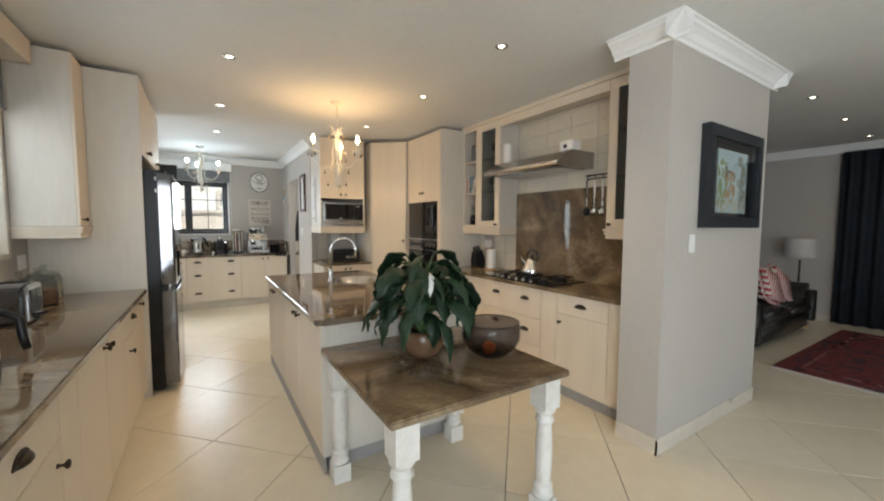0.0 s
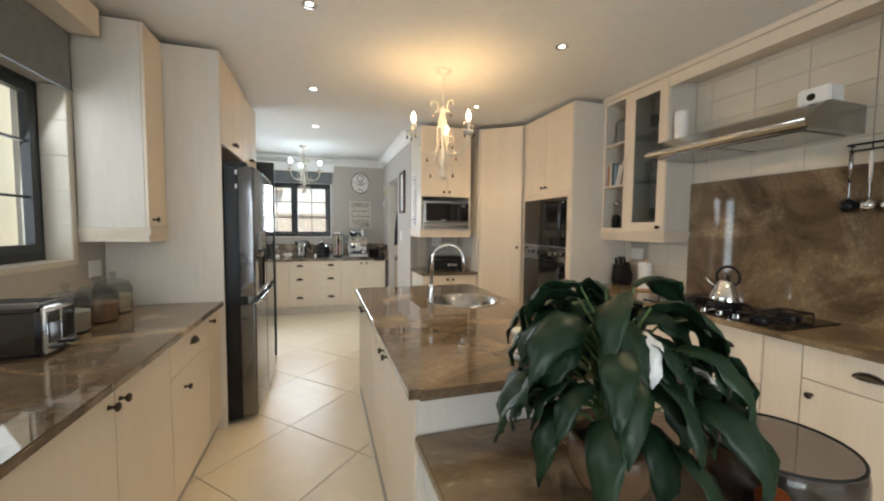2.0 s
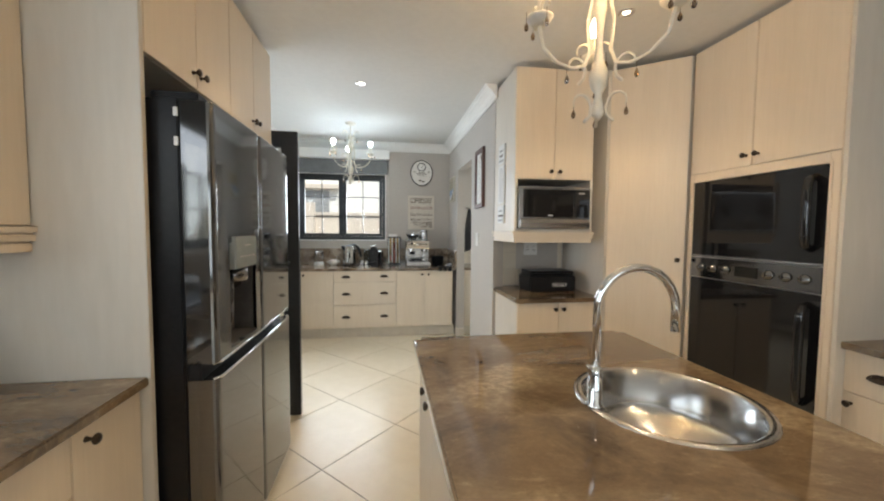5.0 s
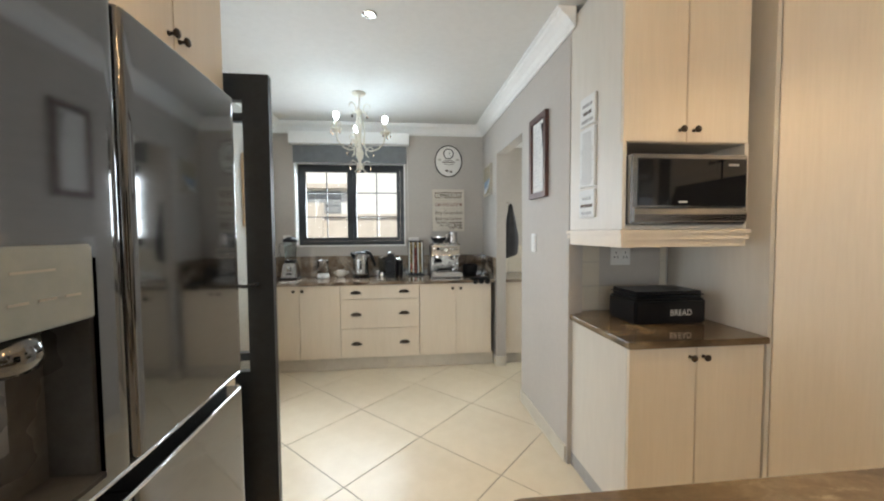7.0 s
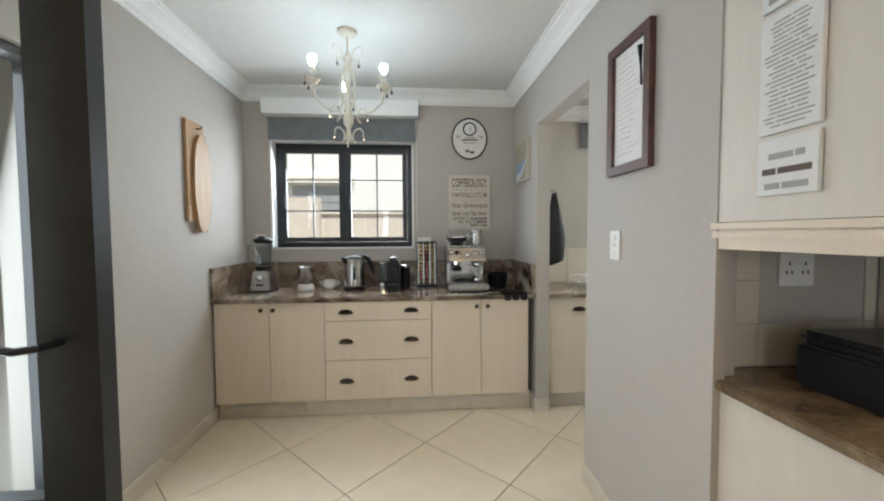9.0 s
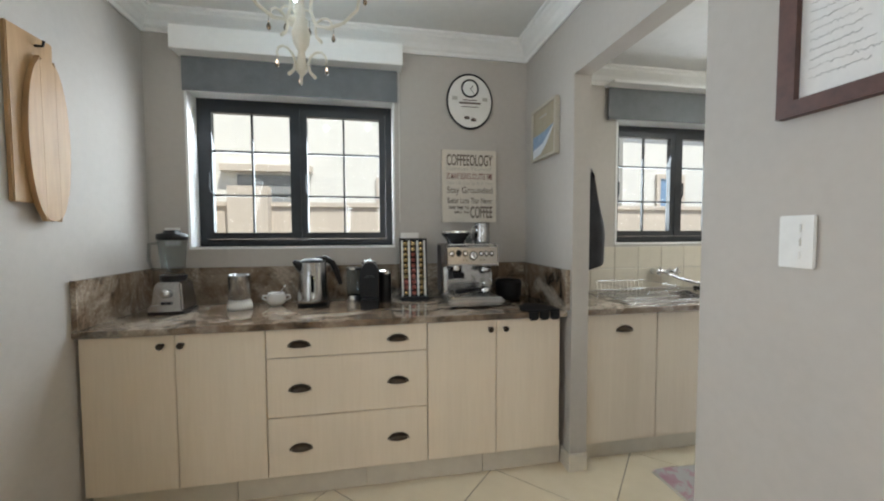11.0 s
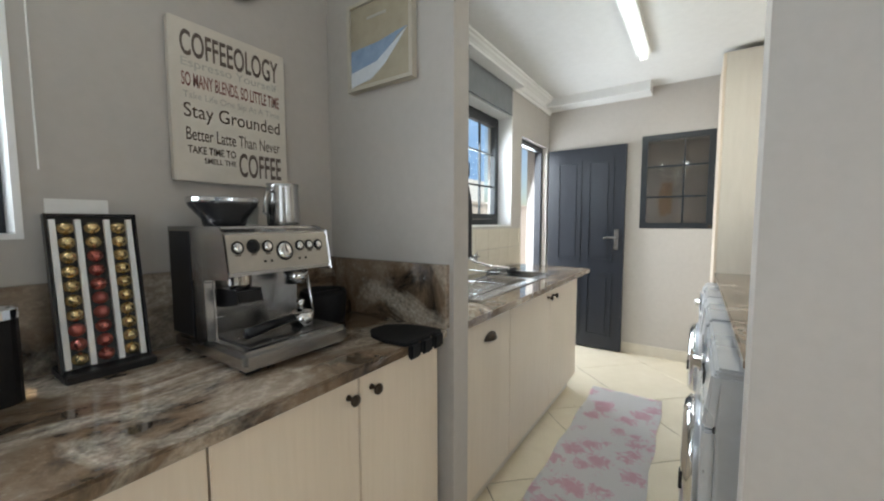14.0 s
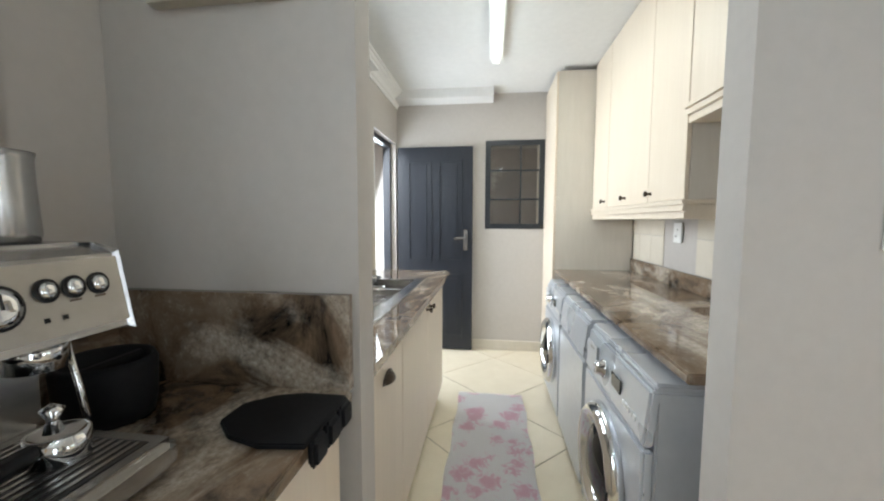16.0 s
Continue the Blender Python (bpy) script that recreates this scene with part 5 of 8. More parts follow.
for bx, by, r in ((3.34, 3.30, 0.04), (3.57, 3.30, 0.05), (3.46, 3.57, 0.065), (3.34, 3.84, 0.05), (3.57, 3.84, 0.04)):
    part("burner", lathe([(r + 0.012, 0.92), (r + 0.01, 0.932), (r, 0.936), (r, 0.944), (r - 0.008, 0.948), (0.0, 0.949)], (bx, by, 0), 20), BLACK, hob)
    bm = bmesh.new()
    for k in range(4):
        a = math.pi / 2 * k + math.pi / 4
        c_, s_ = math.cos(a), math.sin(a)
        tube([(bx + 0.115 * c_, by + 0.115 * s_, 0.921), (bx + 0.112 * c_, by + 0.112 * s_, 0.955), (bx + 0.03 * c_, by + 0.03 * s_, 0.958)], 0.005, 6, bm)
    sq = [(bx + 0.112 * math.cos(math.pi / 2 * k + math.pi / 4), by + 0.112 * math.sin(math.pi / 2 * k + math.pi / 4), 0.953) for k in range(5)]
    tube(sq, 0.005, 6, bm)
    part("pan_support", bm, BLACK, hob)
for k in range(5):
    part("dial", lathe([(0.02, 0.92), (0.018, 0.925), (0.016, 0.942), (0.0, 0.943)], (3.245, 3.37 + 0.1 * k, 0), 16), CHROME, hob)
kx, ky, kz = 3.50, 3.61, 0.96
ket = thing("stovetop_kettle", (kx, ky, kz), "polished steel whistling kettle with a black handle on the hob", "kettle")
part("body", lathe([(0.0, 0.0), (0.10, 0.0), (0.103, 0.01), (0.09, 0.05), (0.06, 0.12), (0.045, 0.14), (0.04, 0.146), (0.0, 0.15)], (kx, ky, kz), 28), CHROME, ket, smooth=True)
part("lid_knob", lathe([(0.008, 0.148), (0.008, 0.16), (0.016, 0.168), (0.012, 0.18), (0.0, 0.182)], (kx, ky, kz), 14), BLACK, ket, smooth=True)
part("handle", tube([(kx, ky - 0.055, kz + 0.12)] + [(kx, ky + 0.075 * math.cos(radians(a)), kz + 0.165 + 0.07 * math.sin(radians(a))) for a in range(200, -21, -20)] + [(kx, ky + 0.055, kz + 0.12)], 0.009, 10), BLACK, ket, smooth=True)
part("spout", tube([(kx - 0.01, ky + 0.06, kz + 0.08), (kx - 0.02, ky + 0.10, kz + 0.115), (kx - 0.025, ky + 0.125, kz + 0.15)], [0.018, 0.013, 0.01], 10), CHROME, ket, smooth=True)
kb = thing("knife_block", (3.62, 4.66, 0.912), "black slanted knife block with six knives", "knife block")
bm = bmesh.new()
pr = [(3.56, 0.0), (3.68, 0.0), (3.69, 0.10), (3.64, 0.22), (3.56, 0.19), (3.545, 0.05)]
ra = [bm.verts.new((x, 4.61, 0.913 + z)) for x, z in pr]
rb = [bm.verts.new((x, 4.71, 0.913 + z)) for x, z in pr]
for i in range(6):
    bm.faces.new((ra[i], ra[(i + 1) % 6], rb[(i + 1) % 6], rb[i]))
bm.faces.new(ra)
bm.faces.new(rb[::-1])
part("block", bm, BLACK, kb, bevel=0.004)
for i in range(2):
    for j in range(3):
        part("knife", tube([(3.578 + 0.04 * i, 4.63 + 0.03 * j, 1.10 + 0.014 * i), (3.565 + 0.04 * i, 4.63 + 0.03 * j, 1.17 + 0.014 * i)], 0.009, 8), STEEL if j == 1 else BLACK, kb)
WOOD = surface("oak_wood", (0.34, 0.20, 0.09), (0.52, 0.34, 0.18), 12, (1, 1, 8), 0.45, bump=0.1)
PAPER = surface("white_paper", (0.74, 0.73, 0.71), (0.82, 0.81, 0.79), 40, rough=0.9, bump=0.2)
rollh = thing("kitchen_roll_holder", (3.60, 4.38, 0.912), "kitchen paper roll on a round wooden stand", "paper roll")
part("stand", lathe([(0.0, 0.0005), (0.08, 0.0005), (0.082, 0.01), (0.078, 0.017), (0.0, 0.018)], (3.60, 4.38, 0.912), 28), WOOD, rollh, "round wooden foot")
part("paper_roll", lathe([(0.0, 0.019), (0.055, 0.019), (0.056, 0.24), (0.02, 0.241), (0.0, 0.235)], (3.60, 4.38, 0.912), 28), PAPER, rollh)
part("pole", lathe([(0.008, 0.02), (0.008, 0.26), (0.012, 0.265), (0.0, 0.275)], (3.60, 4.38, 0.912), 10), WOOD, rollh)

# on the hood and the wall behind
single("paper_roll", lathe([(0.0, 0.0), (0.045, 0.0), (0.046, 0.205), (0.018, 0.206), (0.0, 0.201)], (3.52, 4.025, 2.1195), 24), PAPER, "spare white paper roll standing on the hood", "paper roll")
boxw = thing("white_device", (3.52, 3.18, 2.1195), "small white electrical box with a round eye on the hood", "electrical box")
part("case", box(3.465, 3.58, 3.115, 3.265, 2.1197, 2.21), PALE, boxw, bevel=0.008)
part("eye", lathe([(0.02, 0), (0.018, 0.006), (0.0, 0.008)], (0, 0, 0), 16, None, Matrix.Translation((3.466, 3.20, 2.16)) @ Matrix.Rotation(radians(-90), 4, "Y")), BLACK, boxw)
rack = thing("utensil_rack", (3.72, 3.0, 1.90), "dark rail with three hanging steel kitchen utensils", "utensil rack")
part("rail", tube([(3.757, 2.82, 1.905), (3.70, 2.82, 1.905), (3.70, 3.145, 1.905), (3.757, 3.145, 1.905)], 0.006, 8), BLACK, rack)
part("rail", tube([(3.757, 2.82, 1.875), (3.715, 2.82, 1.875), (3.715, 3.145, 1.875), (3.757, 3.145, 1.875)], 0.005, 8), BLACK, rack)
for k in range(4):
    y = 2.88 + 0.081 * k
    hook = part("hook", tube([(3.70, y, 1.911), (3.69, y, 1.905), (3.692, y, 1.86), (3.686, y, 1.85)], 0.003, 6), BLACK, rack)
    ut = part("utensil", tube([(3.688, y, 1.86), (3.69, y, 1.80), (3.69, y, 1.70)], [0.008, 0.010, 0.007], 8), PALE if k in (1, 2) else STEEL, rack, "pale handled steel utensil", smooth=True)
    part("shaft", tube([(3.69, y, 1.70), (3.692, y, 1.60)], 0.004, 6), STEEL, ut)
    part("utensil_head", lathe([(0.0, -0.075), (0.022, -0.068), (0.036, -0.045), (0.034, -0.02), (0.016, -0.004), (0.005, 0.008)], (3.69, y, 1.61), 16), BLACK if k == 3 else CHROME, ut, smooth=True)
jar = thing("utensil_jar", (3.60, 2.50, 0.912), "dark jar with wooden spoons at the end of the hob counter", "utensil jar")
part("jar", lathe([(0.0, 0.0), (0.05, 0.0), (0.055, 0.13), (0.05, 0.13), (0.046, 0.01), (0.0, 0.008)], (3.60, 2.50, 0.913), 20), BLACK, jar)
for k in range(3):
    part("spoon", tube([(3.60, 2.50, 0.94), (3.60 + 0.03 * (k - 1), 2.50 + 0.02 * k, 1.10), (3.60 + 0.045 * (k - 1), 2.50 + 0.03 * k, 1.19)], [0.006, 0.006, 0.02], 8), WOOD, jar, "wooden spoon")

# on the open shelves
for k in range(9):
    w = 0.018 + 0.008 * ((k * 5) % 3)
    h = 0.19 + 0.03 * ((k * 7) % 4) / 3
    y = 4.765 - 0.026 * k
    col = [(0.45, 0.12, 0.03), (0.60, 0.58, 0.52), (0.05, 0.07, 0.12), (0.20, 0.30, 0.36), (0.62, 0.60, 0.56), (0.55, 0.50, 0.42), (0.12, 0.10, 0.09), (0.48, 0.44, 0.38), (0.58, 0.55, 0.50)][k]
    lean = 0.0 if k < 4 else 0.22
    b = thing("book", (3.62, y, 1.84), "upright cookbook on the open shelf", "book", "cookbooks")
    m = Matrix.Translation((3.62, y, 1.8405)) @ Matrix.Rotation(lean, 4, "X")
    cover = surface("book_cover", col, tuple(min(1, 1.2 * c_) for c_ in col), 20, rough=0.5)
    bm = box(-0.10, 0.10, -w / 2, -w / 2 + 0.002, 0.003, h)
    box(-0.10, 0.10, w / 2 - 0.002, w / 2, 0.003, h, bm)
    box(-0.102, -0.10, -w / 2, w / 2, 0.003, h, bm)
    part("cover", placed(bm, m), cover, b)
    part("pages", placed(box(-0.098, 0.097, -w / 2 + 0.002, w / 2 - 0.002, 0.006, h - 0.003), m), PAPER, b)
sp = thing("small_speaker", (3.62, 4.62, 2.22), "black box speaker on the top open shelf", "speaker")
part("case", box(3.53, 3.73, 4.53, 4.70, 2.2205, 2.43), BLACK, sp, bevel=0.006)
part("grille", box(3.524, 3.53, 4.54, 4.69, 2.235, 2.415), SHADE_CLOTH, sp)
SHEER = thin_glass("drinking_glass", (0.86, 0.88, 0.88), 0.02)
for y in (4.60, 4.70):
    b = thing("pepper_mill", (3.56, y, 1.439), "clear waisted mill, half full of dark peppercorns", "mill", "shelf mills")
    outer = [(0.0, 0.001), (0.036, 0.001), (0.037, 0.11), (0.020, 0.15), (0.024, 0.185), (0.026, 0.215)]
    part("glass", lathe(outer + [(0.0, 0.216)], (3.56, y, 1.4385), 18), SHEER, b, smooth=True)
    part("contents", lathe([(0.0, 0.004), (0.033, 0.004), (0.034, 0.105), (0.02, 0.135), (0.0, 0.138)], (3.56, y, 1.4385), 18), BLACK, b, smooth=True)
    part("cap", lathe([(0.027, 0.2165), (0.027, 0.25), (0.012, 0.258), (0.0, 0.259)], (3.56, y, 1.4385), 16), STEEL, b, smooth=True)
for y0, zz in ((4.16, 1.439), (4.25, 1.439), (4.34, 1.439), (4.2, 1.847), (4.3, 1.847), (4.4, 1.847), (4.22, 2.227), (4.36, 2.227), (2.45, 1.439), (2.58, 1.439), (2.45, 1.847), (2.6, 1.847), (2.52, 2.227)):
    single("wine_glass", lathe([(0.0, 0.001), (0.032, 0.002), (0.004, 0.008), (0.004, 0.07), (0.025, 0.09), (0.036, 0.13), (0.03, 0.18), (0.028, 0.18), (0.034, 0.13), (0.022, 0.093), (0.0, 0.085)], (3.62, y0, zz), 14), SHEER, "clear stemmed glass behind the smoked cabinet door", "glass", smooth=True, group="stemmed glasses")

# window counter
toast = thing("toaster", (-0.24, 3.745, 0.912), "four-slot steel toaster with chrome lever ends", "toaster")
part("body", box(-0.385, -0.115, 3.645, 3.85, 0.928, 1.108), DARK_STEEL, toast, bevel=0.018)
part("top_plate", box(-0.38, -0.12, 3.655, 3.84, 1.1085, 1.122), STEEL, toast, bevel=0.005)
part("foot", box(-0.38, -0.12, 3.662, 3.833, 0.913, 0.93), BLACK, toast, bevel=0.004)
part("end_plate", box(-0.118, -0.10, 3.652, 3.843, 0.925, 1.116), CHROME, toast, bevel=0.008)
for k in range(2):
    y = 3.70 + 0.085 * k
    part("lever_bay", box(-0.101, -0.096, y - 0.03, y + 0.03, 0.965, 1.09), BLACK_GLASS, toast)
    part("lever", box(-0.10, -0.07, y - 0.022, y + 0.022, 0.94, 0.952), BLACK, toast, bevel=0.003)
for k in range(4):
    y = 3.678 + 0.042 * k
    part("slot", box(-0.365, -0.14, y, y + 0.02, 1.1205, 1.1255), BLACK, toast)
    part("slot_rim", box(-0.37, -0.135, y - 0.004, y - 0.001, 1.1205, 1.127), CHROME, toast)
JARGLASS = thin_glass("jar_glass", (0.87, 0.89, 0.89), 0.02)
for (jx, jy), fill in (((-0.27, 4.53), (0.72, 0.62, 0.46)), ((-0.235, 4.29), (0.30, 0.16, 0.09)), ((-0.25, 4.06), (0.52, 0.46, 0.38))):
    j = thing("storage_jar", (jx, jy, 0.912), "round glass storage jar with a knobbed lid, part filled", "jar", "storage jars")
    part("glass", lathe([(r_ * 1.12, z_ * 1.22) for r_, z_ in [(0.0, 0.001), (0.075, 0.001), (0.082, 0.02), (0.082, 0.12), (0.07, 0.14), (0.067, 0.14), (0.079, 0.118), (0.079, 0.02), (0.0, 0.006)]], (jx, jy, 0.912), 28), JARGLASS, j, smooth=True)
    part("contents", lathe([(r_ * 1.12, z_ * 1.22) for r_, z_ in [(0.0, 0.008), (0.074, 0.008), (0.077, 0.02), (0.077, 0.085), (0.05, 0.092), (0.0, 0.09)]], (jx, jy, 0.912), 24), surface("dry_food", tuple(0.7 * c_ for c_ in fill), fill, 60, rough=0.85, bump=0.8), j)
    part("lid", lathe([(r_ * 1.12, z_ * 1.22) for r_, z_ in [(0.072, 0.141), (0.073, 0.148), (0.05, 0.16), (0.015, 0.166), (0.01, 0.175), (0.018, 0.188), (0.012, 0.20), (0.0, 0.202)]], (jx, jy, 0.912), 24), JARGLASS, j, smooth=True)
BX, BY = -0.09, 2.94
press = thing("filter_machine", (BX, BY, 0.912), "black kitchen appliance with a curved handle on the window counter", "appliance")
part("body", lathe([(0.0, 0.001), (0.10, 0.001), (0.105, 0.02), (0.095, 0.13), (0.085, 0.17), (0.05, 0.19), (0.0, 0.192)], (BX, BY, 0.912), 28), BLACK, press, smooth=True)
part("handle", tube([(BX + 0.07, BY - 0.01, 1.09), (BX + 0.13, BY - 0.015, 1.105), (BX + 0.17, BY - 0.02, 1.08), (BX + 0.178, BY - 0.02, 1.0), (BX + 0.185, BY - 0.02, 0.96)], [0.012, 0.014, 0.015, 0.014, 0.014], 10), BLACK, press, smooth=True)

# ---- writing ----
INK = surface("dark_brown_ink", (0.095, 0.070, 0.056), (0.15, 0.115, 0.095), 40, rough=0.8)
INK_RED = surface("faded_red_ink", (0.22, 0.10, 0.09), (0.30, 0.15, 0.13), 40, rough=0.8)
INK_PALE = surface("pale_grey_ink", (0.42, 0.40, 0.35), (0.50, 0.48, 0.43), 40, rough=0.8)
INK_WHITE = surface("white_ink", (0.68, 0.68, 0.66), (0.76, 0.76, 0.74), 40, rough=0.7)


def words(name, text, parent, m, u0, u1, z0, z1, material, tilt=0.0, bold=0.0):
    """Flat letters, fitted into a box on a plane: the pose's x runs along the line, its y out of the surface."""
    curve = bpy.data.curves.new("letters", "FONT")
    curve.body = text
    curve.extrude = 0.0
    curve.offset = bold
    tmp = bpy.data.objects.new("letters", curve)
    scene.collection.objects.link(tmp)
    data = bpy.data.meshes.new_from_object(tmp.evaluated_get(bpy.context.evaluated_depsgraph_get()))
    bm = bmesh.new()
    bm.from_mesh(data)
    bpy.data.objects.remove(tmp)
    bpy.data.curves.remove(curve)
    bpy.data.meshes.remove(data)
    xs, ys = [v.co.x for v in bm.verts], [v.co.y for v in bm.verts]
    sx, sz = (u1 - u0) / (max(xs) - min(xs)), (z1 - z0) / (max(ys) - min(ys))
    x0, y0 = min(xs), min(ys)
    for v in bm.verts:
        u, z = u0 + (v.co.x - x0) * sx, z0 + (v.co.y - y0) * sz
        v.co = m @ Vector((u, 0.0008, z + tilt * (u - u0)))
    return part(name, bm, material, parent)


# ---- coffee corner: wall ----
def blind(name, x0, x1, y, z_top, z_mid, z_low, label):
    b = thing(name, ((x0 + x1) / 2, y, z_low), label, "window blind")
    part("pelmet", box(x0 - 0.02, x1 + 0.03, y - 0.125, y - 0.004, z_mid, z_top), CORNICE, b, "white painted pelmet box", bevel=0.003)
    part("cloth", box(x0, x1, y - 0.028, y - 0.024, z_low, z_mid), SHADE_CLOTH, b)
    part("weight_bar", box(x0, x1, y - 0.033, y - 0.019, z_low - 0.014, z_low), SHADE_CLOTH, b, bevel=0.003)
    part("chain", tube([(x1 + 0.012, y - 0.02, z_mid), (x1 + 0.012, y - 0.02, 1.42)], 0.002, 5), PALE, b)


blind("roller_blind", -0.18, 1.09, 8.876, 2.532, 2.40, 2.215, "rolled grey blind under a white pelmet over the coffee window")
blind("roller_blind", 2.62, 3.88, 8.876, 2.418, 2.40, 2.19, "rolled grey blind over the scullery window")
b = thing("roller_blind", (-0.3, 3.3, 2.2), "rolled grey blind under a cream pelmet over the kitchen window", "window blind")
part("pelmet", box(-0.396, -0.235, 2.1, 4.43, 2.47, 2.62), CREAM, b, bevel=0.003)
part("cloth", box(-0.372, -0.368, 2.2, 4.42, 2.17, 2.47), SHADE_CLOTH, b)
part("weight_bar", box(-0.378, -0.362, 2.2, 4.42, 2.155, 2.17), SHADE_CLOTH, b)

clock = thing("wall_clock", (1.583, 8.875, 2.06), "oval white enamel wall clock with a black rim and coffee motif", "clock")
MC = Matrix.Translation((1.583, 8.872, 2.24)) @ Matrix.Rotation(radians(90), 4, "X") @ Matrix.Diagonal((0.87, 1, 1, 1))
part("plate", lathe([(0.0, 0.0), (0.18, 0.0), (0.178, 0.010), (0.16, 0.012), (0.0, 0.014)], (0, 0, 0), 40, None, MC), CERAMIC, clock)
part("rim", placed(tube([(0.18 * math.cos(2 * math.pi * k / 40), 0.18 * math.sin(2 * math.pi * k / 40), 0.008) for k in range(41)], 0.007, 8), MC), BLACK, clock)
MD2 = Matrix.Translation((1.583, 8.858, 2.325)) @ Matrix.Rotation(radians(90), 4, "X")
part("dial", lathe([(0.0, 0.0), (0.058, 0.0), (0.056, 0.003), (0.0, 0.004)], (0, 0, 0), 30, None, MD2), PAPER, clock)
part("dial_ring", placed(tube([(0.056 * math.cos(2 * math.pi * k / 32), 0.056 * math.sin(2 * math.pi * k / 32), 0.003) for k in range(33)], 0.006, 8), MD2), BLACK, clock)
part("hand", placed(box(-0.002, 0.002, 0, 0.03, 0.005, 0.006), MD2 @ Matrix.Rotation(radians(-50), 4, "Z")), BLACK, clock)
part("hand", placed(box(-0.0015, 0.0015, 0, 0.042, 0.006, 0.007), MD2 @ Matrix.Rotation(radians(-140), 4, "Z")), BLACK, clock)
for z, w, h in ((2.222, 0.075, 0.012), (2.245, 0.05, 0.006), (2.20, 0.06, 0.005)):
    part("lettering", box(1.583 - w, 1.583 + w, 8.856, 8.8575, z, z + h), INK, clock)
for sx, sz in ((-0.02, 0.0), (0.025, -0.012)):
    part("bean", placed(ball((0, 0, 0), 0.02, 12, 0.6), Matrix.Translation((1.583 + sx, 8.858, 2.13 + sz)) @ Matrix.Diagonal((1, 0.2, 1, 1))), INK, clock)
for sx in (-0.105, 0.105):
    part("motif", box(1.583 + sx - 0.018, 1.583 + sx + 0.018, 8.856, 8.8575, 2.245, 2.268), INK_PALE, clock)

sign = thing("coffee_sign", (1.577, 8.875, 1.42), "cream wooden coffee sign with printed brown and red sayings", "wall sign")
part("board", box(1.388, 1.767, 8.848, 8.876, 1.42, 1.91), surface("cream_painted_board", (0.58, 0.53, 0.455), (0.66, 0.61, 0.53), 16, rough=0.6, bump=0.05), sign, bevel=0.003)
MS = Matrix(((1, 0, 0, 1.388), (0, -1, 0, 8.848), (0, 0, 1, 1.42), (0, 0, 0, 1)))
for text, u0, u1, z0, z1, ink in (("COFFEEOLOGY", 0.03, 0.352, 0.395, 0.468, INK), ("Espresso Yourself", 0.03, 0.345, 0.355, 0.385, INK_PALE), ("SO MANY BLENDS, SO LITTLE TIME", 0.03, 0.352, 0.297, 0.342, INK_RED), ("Take Life One Sip At A Time", 0.032, 0.352, 0.262, 0.285, INK_PALE), ("Stay Grounded", 0.032, 0.352, 0.196, 0.25, INK), ("Better Latte Than Never", 0.036, 0.35, 0.140, 0.176, INK), ("TAKE TIME TO", 0.038, 0.185, 0.100, 0.120, INK), ("SMELL THE", 0.085, 0.185, 0.072, 0.086, INK), ("COFFEE", 0.195, 0.352, 0.040, 0.118, INK)):
    words("lettering", text, sign, MS, u0, u1, z0 - 0.012, z1 - 0.008, ink, 0.0, 0.018 if text.isupper() else 0.006)

SAND = surface("painted_sand", (0.34, 0.29, 0.20), (0.44, 0.385, 0.285), 18, rough=0.6, bump=0.1)
beach = thing("beach_picture", (1.995, 8.56, 1.81), "small beach print of a blue wave in a pale frame", "picture")
part("canvas", box(1.978, 1.998, 8.40, 8.715, 1.82, 2.135), SAND, beach)
bm = bmesh.new()
for a in ((8.392, 8.723, 1.812, 1.826), (8.392, 8.723, 2.129, 2.143), (8.392, 8.406, 1.826, 2.129), (8.709, 8.723, 1.826, 2.129)):
    box(1.968, 1.998, a[0], a[1], a[2], a[3], bm)
part("frame", bm, surface("pale_gold_frame", (0.46, 0.42, 0.34), (0.54, 0.50, 0.42), 30, rough=0.45, bump=0.05), beach)


def flat_shape(name, pts, x, material, parent):
    """A thin painted shape on a wall that faces west, from (y, z) pairs."""
    bm = bmesh.new()
    f = bm.faces.new([bm.verts.new((x, y, z)) for y, z in pts])
    r = bmesh.ops.extrude_face_region(bm, geom=[f])
    bmesh.ops.translate(bm, vec=(0.0012, 0, 0), verts=[v for v in r["geom"] if isinstance(v, bmesh.types.BMVert)])
    return part(name, bm, material, parent)


flat_shape("sea", [(8.708, 1.85), (8.62, 1.86), (8.55, 1.90), (8.47, 1.97), (8.42, 1.995), (8.47, 1.99), (8.56, 1.975), (8.708, 1.97)], 1.9768, surface("painted_sea", (0.16, 0.26, 0.42), (0.36, 0.46, 0.60), 16, rough=0.5), beach)
flat_shape("foam", [(8.708, 1.83), (8.60, 1.845), (8.53, 1.885), (8.46, 1.95), (8.42, 1.99), (8.49, 1.95), (8.57, 1.905), (8.708, 1.885)], 1.9758, surface("painted_foam", (0.62, 0.66, 0.70), (0.74, 0.77, 0.80), 30, rough=0.6), beach)
part("lettering", box(1.9765, 1.978, 8.52, 8.62, 2.07, 2.08), INK_PALE, beach)

MAHOG = surface("distressed_mahogany", (0.05, 0.02, 0.018), (0.14, 0.06, 0.045), 26, rough=0.5, bump=0.15)
frm = thing("framed_recipe", (1.99, 7.01, 1.63), "distressed dark wooden frame with handwritten cream paper and a fork", "picture")
bm = bmesh.new()
for a in ((6.86, 7.172, 1.64, 1.68), (6.86, 7.172, 2.172, 2.212), (6.86, 6.898, 1.68, 2.172), (7.13, 7.172, 1.68, 2.172)):
    box(1.972, 1.998, a[0], a[1], a[2], a[3], bm)
